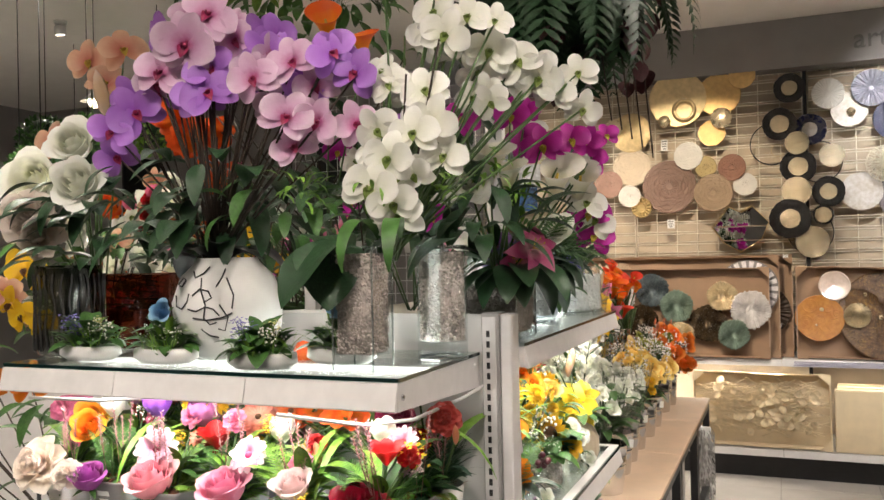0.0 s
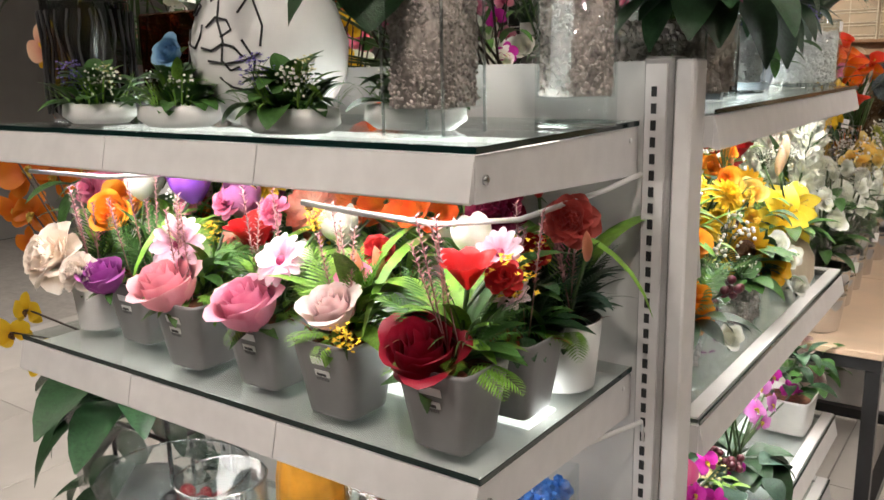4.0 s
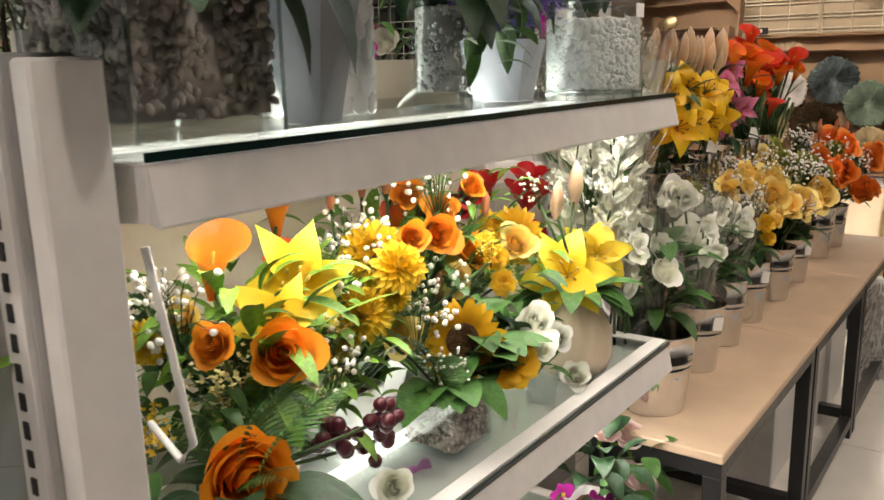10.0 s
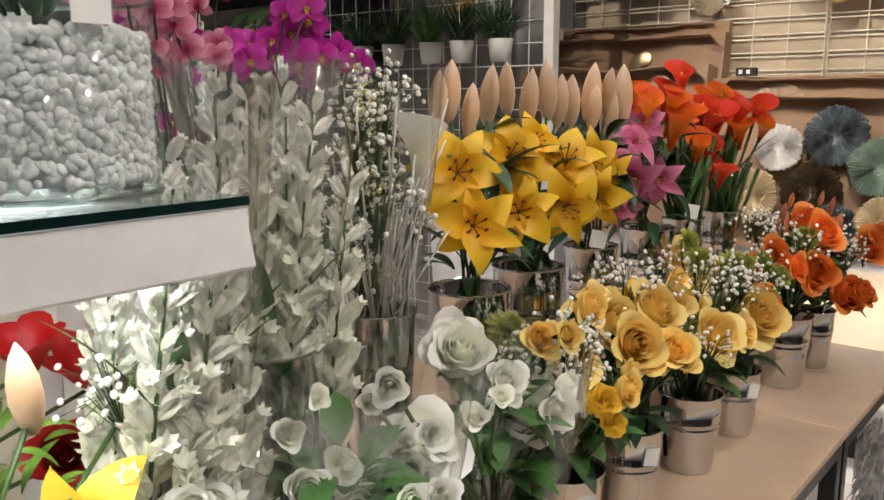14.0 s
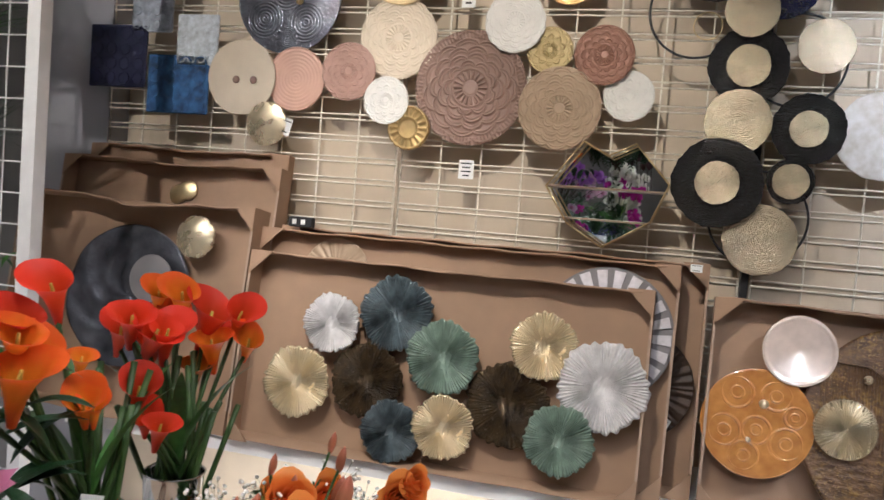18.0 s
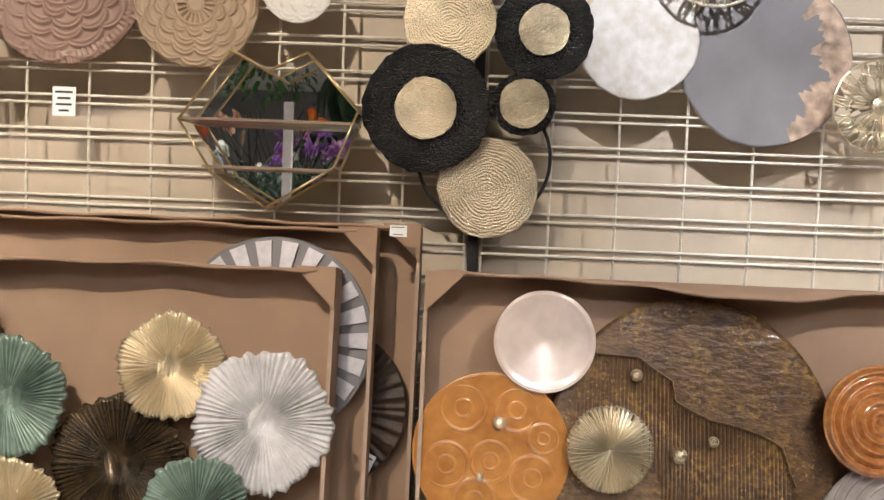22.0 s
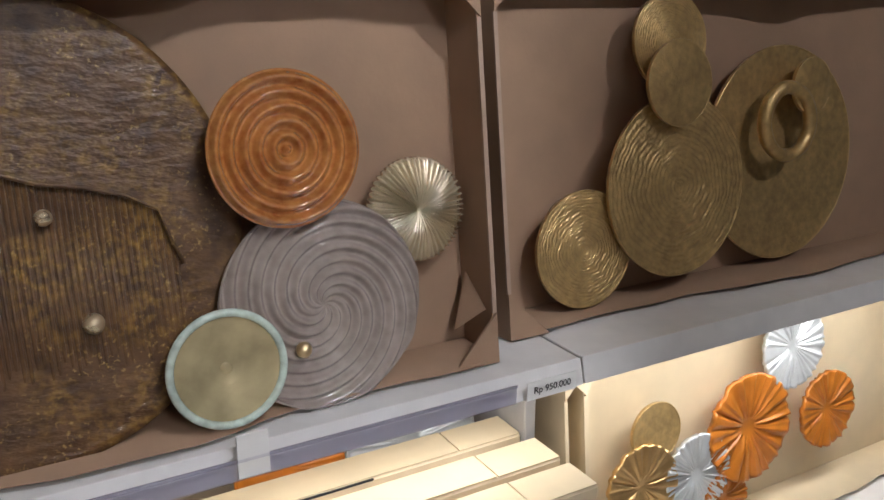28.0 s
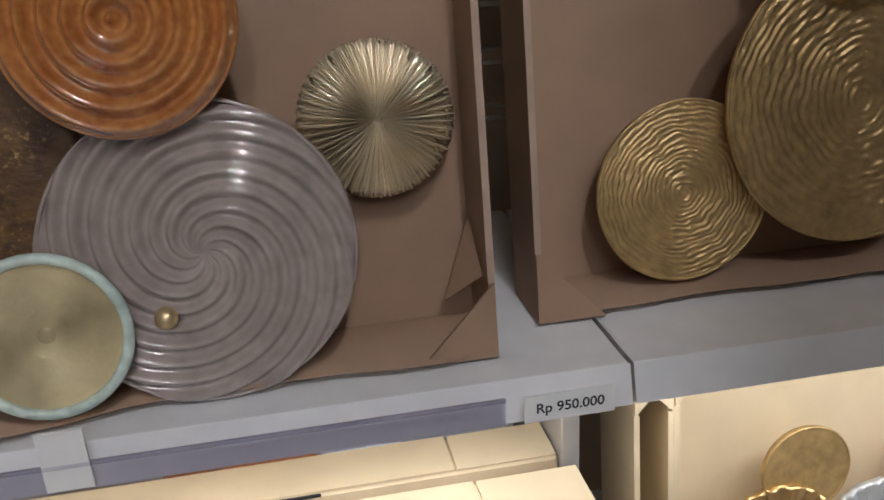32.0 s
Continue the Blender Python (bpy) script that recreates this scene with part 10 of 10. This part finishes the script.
for x, y, r, n, zt, z0, lb in ((-0.205, 3.51, 0.068, 15, 1.18, 0.881, "chrome bucket of white sword lilies in clear film"), (-0.10, 3.30, 0.060, 12, 1.12, 0.85, "chrome bucket of white sword lilies by the shelf"), (-0.34, 3.60, 0.068, 13, 1.21, 0.881, "chrome bucket of cream sword lilies behind")):
    o = bucket(x, y, z0, r, 0.245, lb)
    inv = o.matrix_basis.inverted()
    for i in range(n):
        part("flower_spike", spike_data(i % 3), None, o, m=inv @ Matrix.Translation((x + rnd.uniform(-0.06, 0.06), y + rnd.uniform(-0.07, 0.07), zt + rnd.uniform(-0.08, 0.05))) @ pose(0, 0, 0, rnd.uniform(-8, 8), rnd.uniform(-8, 8), rnd.uniform(0, 360)) @ Matrix.Scale(0.66, 4))
    for k in range(6):
        arch(o, (x, y, z0 + 0.22), 0.22, 0.026, LEAF, k * 60 + rnd.uniform(-20, 20), 72, 0.4)
    wrap(o, x, y, z0 + 0.2, z0 + 0.62, 0.06, 0.12, int(y * 100))
o = bucket(-0.225, 3.745, 0.881, 0.056, 0.245, "tall chrome bucket of dried white sprays")
bouquet(o, (-0.225, 3.745, 1.11), [("breath", -0.23 + rnd.uniform(-0.07, 0.07), 3.74 + rnd.uniform(-0.08, 0.06), 1.17 + 0.021 * k, 0.06) for k in range(15)] + [("filler_cream", -0.24 + rnd.uniform(-0.05, 0.05), 3.75 + rnd.uniform(-0.05, 0.05), 1.18 + 0.05 * k, 0.045) for k in range(6)] , (0.6, -0.5, 0.3))
bouquet(o, (-0.215, 3.76, 1.11), [("calla_white", -0.195, 3.81, 1.37, 0.056)], (-0.1, 0.15, 1.0), 0.05)
PALE_TWIG = mat("white_twig", (0.60, 0.57, 0.52), 0.7, 0, 0.15, 60)
for i in range(36):
    stem(o, (-0.225 + rnd.uniform(-0.03, 0.03), 3.745 + rnd.uniform(-0.03, 0.03), 1.09), (-0.235 + rnd.uniform(-0.1, 0.1), 3.745 + rnd.uniform(-0.1, 0.1), 1.36 + rnd.uniform(-0.12, 0.1)), PALE_TWIG, 0.0017, rnd.uniform(-0.07, 0.07), "white_twig")
wrap(o, -0.225, 3.745, 1.08, 1.50, 0.05, 0.11, 91)

# magenta orchids on a stand behind the tables
mo = thing("orchid_stand", pose(-0.75, 3.85, 0), "stand of magenta and hot pink silk orchids", "flower stand")
part("stand_box", Mesh().box(-0.18, 0.18, -0.3, 0.3, 0, 1.1), WHITE, mo, smooth=False)
bouquet(mo, (-0.75, 3.85, 1.1), thick(MAG, 1, 0.06) + [("orchid_magenta", -0.70 + rnd.uniform(-0.04, 0.04), 4.08 + rnd.uniform(-0.09, 0.09), 1.57 + rnd.uniform(-0.07, 0.07), 0.04) for k in range(12)], (0.7, -0.5, 0.1), 0.35, True, TWIG)
leaves(mo, (-0.75, 3.85, 1.18), 26, 0.16, 0.12, LEAF_DARK, (0, 70), 0.3, z=(0, 0.15))
bouquet(mo, (-0.75, 3.75, 1.1), [("orchid_hot", -0.72 + rnd.uniform(-0.05, 0.05), 3.6 + rnd.uniform(-0.12, 0.12), 1.5 + rnd.uniform(0, 0.2), 0.036) for k in range(9)], (0.7, -0.5, 0.1), 0.3, True, TWIG)

# ---- plant rack beside the column ----
rk = thing("plant_rack", pose(-1.40, 6.08, 0), "white wire grid rack with potted grass plants", "rack")
for i in range(19):
    part("upright_wire", once("rack_upright", lambda: Mesh().tube([(0, 0, 0.2), (0, 0, 2.9)], 0.0028, 5).made("upright_wire")), WHITE, rk, m=pose(-1.8 + i * 0.1, 0, 0))
for i in range(28):
    part("wire", once("rack_wire", lambda: Mesh().tube([(-1.8, -0.004, 0), (0, -0.004, 0)], 0.0028, 5).made("wire")), WHITE, rk, m=pose(0, 0, 0.2 + i * 0.1))
part("post", Mesh().box(-0.01, 0.04, -0.02, 0.03, 0, 3.1), WHITE, rk, smooth=False)
k = 0
for pz in (1.62, 1.97, 2.32):
    for px in (-1.635, -1.84, -2.05, -2.28, -2.52):
        k += 1
        o = thing("hanging_pot", pose(px + 0.02 * (k % 2), 6.02, pz), "small white pot with green grass and tiny flowers", "plant pot", "rack pots")
        part("pot", Mesh().lathe([(0.001, 0), (0.045, 0), (0.06, 0.10), (0.054, 0.10), (0.04, 0.01), (0.001, 0.01)], 20), POT_WHITE, o)
        tuft(o, (px, 6.02, pz + 0.09), 150, 0.27, LEAF if k % 3 == 0 else LEAF_DARK, 0.03, 0.05)
        fk = ("filler_lavender", "breath", "filler_yellow", "filler_lavender")[k % 4]
        for i in range(3):
            bloom(fk, o, (px + rnd.uniform(-0.05, 0.05), 6.0 + rnd.uniform(-0.04, 0.02), pz + 0.22 + rnd.uniform(0, 0.06)), 0.03, (0, -0.5, 1), i * 50, i % 2)
gb = thing("green_plant", pose(-1.75, 5.95, 0.8), "dense dark green leafy plant below the rack", "plant")
leaves(gb, (-1.7, 5.95, 1.15), 120, 0.09, 0.28, LEAF, (-20, 80), 0.4, z=(-0.25, 0.25))
part("pot", Mesh().lathe([(0.001, -0.8), (0.14, -0.8), (0.18, 0.1), (0.001, 0.1)], 24), POT_WHITE, gb)
# shelves with a yellow sign beyond the rack
fs = thing("far_shelf", pose(-3.9, 6.35, 0), "dark shelving with boxed plants and a yellow sign", "shelving")
for zz in (1.35, 1.62, 1.82, 2.1):
    part("board", Mesh().box(-1.2, 0.9, -0.1, 0.4, zz, zz + 0.02), BLACK_METAL, fs, smooth=False)
part("side_panel", Mesh().box(-1.22, -1.2, -0.1, 0.4, 0, 2.6), BLACK_METAL, fs, smooth=False)
part("side_panel", Mesh().box(0.9, 0.92, -0.1, 0.4, 0, 2.6), BLACK_METAL, fs, smooth=False)
sg = part("yellow_sign", Mesh().box(-0.55, 0.45, -0.115, -0.102, 1.81, 1.885), mat("sign_yellow", (0.70, 0.42, 0.01), 0.5), fs, smooth=False)
for i in range(6):
    part("lettering_bar", Mesh().box(-0.45 + i * 0.14, -0.36 + i * 0.14, -0.118, -0.1155, 1.835, 1.86), mat("sign_red", (0.42, 0.05, 0.02), 0.5), sg, smooth=False)
for zz in (1.37, 1.64, 1.84, 2.12):
    tuft(fs, (-3.9 + rnd.uniform(-0.3, 0.3), 6.40, zz), 60, 0.16, LEAF_DARK, 0.06, 0.6)

# hanging greenery over the gondola
hg = thing("hanging_greenery", pose(0.03, 2.62, 2.58), "hanging fern garland with burgundy leaves", "hanging plant")
part("hanger", Mesh().tube([(0, 0, 0), (0, 0, 0.71)], 0.003, 5), BLACK_METAL, hg)
part("basket", Mesh().lathe([(0.001, -0.12), (0.10, -0.1), (0.16, 0.0), (0.15, 0.02), (0.001, -0.04)], 24), TWIG, hg)
for i in range(120):
    a = rnd.uniform(0, 360)
    me = fern_mesh(("hang", LEAF.name), 1.0, 20, 0.20, 0.09, 0.55)
    part("fern_frond", me, LEAF if i % 3 else LEAF_DARK, hg, m=P(a, rnd.uniform(-88, -60), 0.22 * math.sqrt(rnd.random())) @ Matrix.Scale(rnd.uniform(0.26, 0.56), 4))
bl = hg.matrix_basis
for i in range(44):
    q = Vector((0.05 + rnd.uniform(-0.08, 0.25), 2.62 + rnd.uniform(-0.15, 0.15), 2.22 + rnd.uniform(-0.14, 0.42)))
    part("burgundy_leaf", leaf_data("round", 1.0, 0.8, 0.3, 0.1, 0.05, 0.45), LEAF_RED, hg, m=bl.inverted() @ Matrix.Translation(q) @ P(rnd.uniform(0, 360), rnd.uniform(-80, -20)) @ Matrix.Scale(rnd.uniform(0.06, 0.095), 4))
for i in range(5):
    x0 = 0.1 + 0.03 * i
    part("vine", Mesh().tube([(x0 - 0.1, 0, -0.05), (x0 + 0.02, 0.02, -0.35), (x0 + 0.05, 0.03, -0.60 - 0.03 * i)], 0.0022, 4), TWIG, hg)
gg2 = thing("hanging_greenery", pose(-0.75, 2.55, 2.70), "hanging leafy vine with white flowers over the shelf", "hanging plant")
part("hanger", Mesh().tube([(0, 0, 0), (0, 0, 0.59)], 0.003, 5), BLACK_METAL, gg2)
leaves(gg2, (-0.75, 2.55, 2.52), 170, 0.10, 0.50, LEAF, (-60, 40), 0.4, z=(-0.22, 0.2))
leaves(gg2, (-0.98, 2.45, 2.40), 16, 0.09, 0.08, LEAF_LIME, (-30, 80), 0.4, z=(-0.05, 0.15))
bouquet(gg2, (-0.75, 2.55, 2.6), [("breath", -0.75 + rnd.uniform(-0.25, 0.35), 2.5, 2.40 + rnd.uniform(-0.05, 0.2), 0.07) for k in range(10)], (0.2, -0.9, 0.2))


# moss balls and pendant lamps over the far hall
def moss_ball(x, y, z, r):
    ob = thing("moss_ball", pose(x, y, z), "hanging green artificial moss ball", "hanging plant", "moss balls")
    part("core", Mesh().ball(r * 0.85, None, 16, 10), LEAF_DARK, ob)
    m = Mesh()
    for i in range(420):
        d = Vector((rnd.gauss(0, 1), rnd.gauss(0, 1), rnd.gauss(0, 1))).normalized()
        m.blade(r * 0.30, r * 0.12, 0.5, 0.2, 3, 2, 0.5, Matrix.Translation(d * r * 0.82) @ d.to_track_quat("Y", "Z").to_matrix().to_4x4() @ pose(0, 0, 0, rnd.uniform(-50, 50), rnd.uniform(0, 180), rnd.uniform(-50, 50)))
    tagged(part("moss", m, LEAF_LIME if r > 0.17 else LEAF, ob), kind="stuff")
    part("cord", Mesh().tube([(0, 0, r * 0.8), (0, 0, 3.288 - z)], 0.003, 5), BLACK_METAL, ob)


moss_ball(-2.42, 2.9, 1.98, 0.15)
moss_ball(-2.75, 3.5, 2.22, 0.16)
moss_ball(-3.15, 4.5, 2.45, 0.18)
moss_ball(-3.6, 4.0, 2.35, 0.17)
moss_ball(-2.9, 3.2, 1.9, 0.14)
for lx, ly in ((-3.4, 4.2), (-4.4, 5.0), (-2.6, 5.2)):
    ob = thing("pendant_lamp", pose(lx, ly, 2.62), "small glowing pendant lamp on a cord", "lamp", "pendant lamps")
    part("shade", Mesh().lathe([(0.02, 0.05), (0.09, 0.0), (0.085, 0.0), (0.018, 0.045)], 20), WHITE, ob)
    part("bulb", Mesh().ball(0.04, Matrix.Translation((0, 0, 0.0)), 12, 8), mat("bulb_glow", (1.0, 0.85, 0.62), 0.4, emit=9.0), ob)
    part("cord", Mesh().tube([(0, 0, 0.05), (0, 0, 0.668)], 0.003, 5), BLACK_METAL, ob)
# far flower displays in the hall to close the view
for fx, fy, fk in ((-2.2, 3.0, ("orchid_peach", "rose_white", "orchid_white")), (-2.9, 4.2, ("parrot_orange", "orchid_amber", "rose_red")), (-2.0, 4.6, ("orchid_magenta", "orchid_hot", "rose_white")), (-1.7, 3.2, ("carn_pink", "orchid_yellow", "rose_white"))):
    o = thing("flower_display", pose(fx, fy, 0), "far display of mixed silk flowers and leaves", "flower display", "far displays")
    part("plinth", Mesh().box(-0.35, 0.35, -0.25, 0.25, 0, 1.1), WHITE, o, smooth=False)
    leaves(o, (fx, fy, 1.25), 110, 0.16, 0.34, LEAF, (0, 75), 0.35, z=(-0.05, 0.45))
    bouquet(o, (fx, fy, 1.1), [(fk[i % 3], fx + rnd.uniform(-0.35, 0.35), fy + rnd.uniform(-0.25, 0.2), 1.45 + rnd.uniform(-0.2, 0.5), 0.06) for i in range(34)], (0.3, -0.9, 0.1), 0.4, True, TWIG)

# white cartons and a furry roll under the tables
for cx, cy, cw, cd, ch in ((-0.12, 4.55, 0.3, 0.28, 0.42), (-0.1, 4.95, 0.3, 0.26, 0.36), (-0.1, 5.35, 0.3, 0.3, 0.40)):
    ob = thing("white_carton", pose(cx, cy, 0), "plain white cardboard carton under the table", "carton", "white cartons")
    part("body", Mesh().box(-cw / 2, cw / 2, -cd / 2, cd / 2, 0, ch, 0.003), POT_WHITE, ob, smooth=False)
    part("lid_seam", Mesh().box(-cw / 2 + 0.01, cw / 2 - 0.01, -0.004, 0.004, ch + 0.0006, ch + 0.002), PAPER, ob, smooth=False)
fr = thing("fringe_roll", pose(0.14, 5.72, 0), "grey white fringed roll standing by the table", "roll")
part("core", Mesh().lathe([(0.001, 0), (0.055, 0), (0.055, 0.45), (0.001, 0.45)], 20), PAPER, fr)
m = Mesh()
for i in range(500):
    a, z = rnd.uniform(0, 6.283), rnd.uniform(0.02, 0.45)
    m.blade(0.05, 0.012, 0.9, 0.1, 3, 2, 0.5, Matrix.Translation((0.054 * math.cos(a), 0.054 * math.sin(a), z)) @ turn(math.degrees(a) - 90) @ pose(0, 0, 0, -20, 0, 0))
tagged(part("fringe", m, mat("fringe_grey", (0.42, 0.41, 0.40), 0.9, 0, 0.3, 60), fr), kind="stuff")

# ---- ceiling fittings ----
TUBE = mat("tube_glow", (1.0, 0.96, 0.92), 0.4, emit=7.0)
# glowing bars added out of view for the glazed plates to reflect
for lx, ly in ((-2.6, 3.6), (-2.6, 1.2), (-0.4, -1.4), (2.4, 0.6), (2.4, 3.0)):
    ob = thing("added_linear_lamp", pose(lx, ly, 3.286), "added linear ceiling lamp with a glowing diffuser, out of view", "ceiling light", "linear ceiling lamps")
    part("body", Mesh().box(-0.06, 0.06, -0.6, 0.6, -0.05, 0, 0.004), WHITE, ob, smooth=False)
    part("diffuser", Mesh().box(-0.045, 0.045, -0.585, 0.585, -0.056, -0.0505), TUBE, ob, smooth=False)
GLOW = mat("lamp_lens", (1.0, 0.93, 0.84), 0.4, emit=14.0)
# fittings added at every spot, fill spots too, so glazes catch glints
for lx, ly, aim in LAMP_SPOTS:
    ob = thing("spotlight", pose(lx, ly, 3.286), "white ceiling spotlight added at a lamp, with a glowing lens", "ceiling light", "ceiling spotlights")
    part("mount", Mesh().lathe([(0.001, 0), (0.045, 0), (0.045, -0.018), (0.012, -0.022), (0.012, -0.05), (0.001, -0.05)], 20), WHITE, ob)
    tilt = look((0, 0, -0.075), tuple(Vector(aim) - Vector((lx, ly, 3.286))))
    part("housing", Mesh().lathe([(0.030, 0.045), (0.040, 0.035), (0.040, -0.022), (0.036, -0.022), (0.034, 0.02), (0.001, 0.03)], 20, tilt), WHITE, ob)
    part("lens", Mesh().lathe([(0.033, -0.012), (0.033, -0.014), (0.024, -0.016), (0.022, -0.012)], 20, tilt), GLOW, ob)

# ---- floor tiles ----
me = Mesh().box(-0.298, 0.298, -0.298, 0.298, -0.004, 0.0, 0.0015).made("tile", False)
me.materials.append(TILE)
floor_ob = bpy.data.objects["floor"]
for i in range(15):
    for j in range(19):
        tx, ty = -3.9 + i * 0.6, -3.2 + j * 0.6
        if ty < 7.0:
            part("tile", me, None, floor_ob, m=pose(tx, ty, 0))
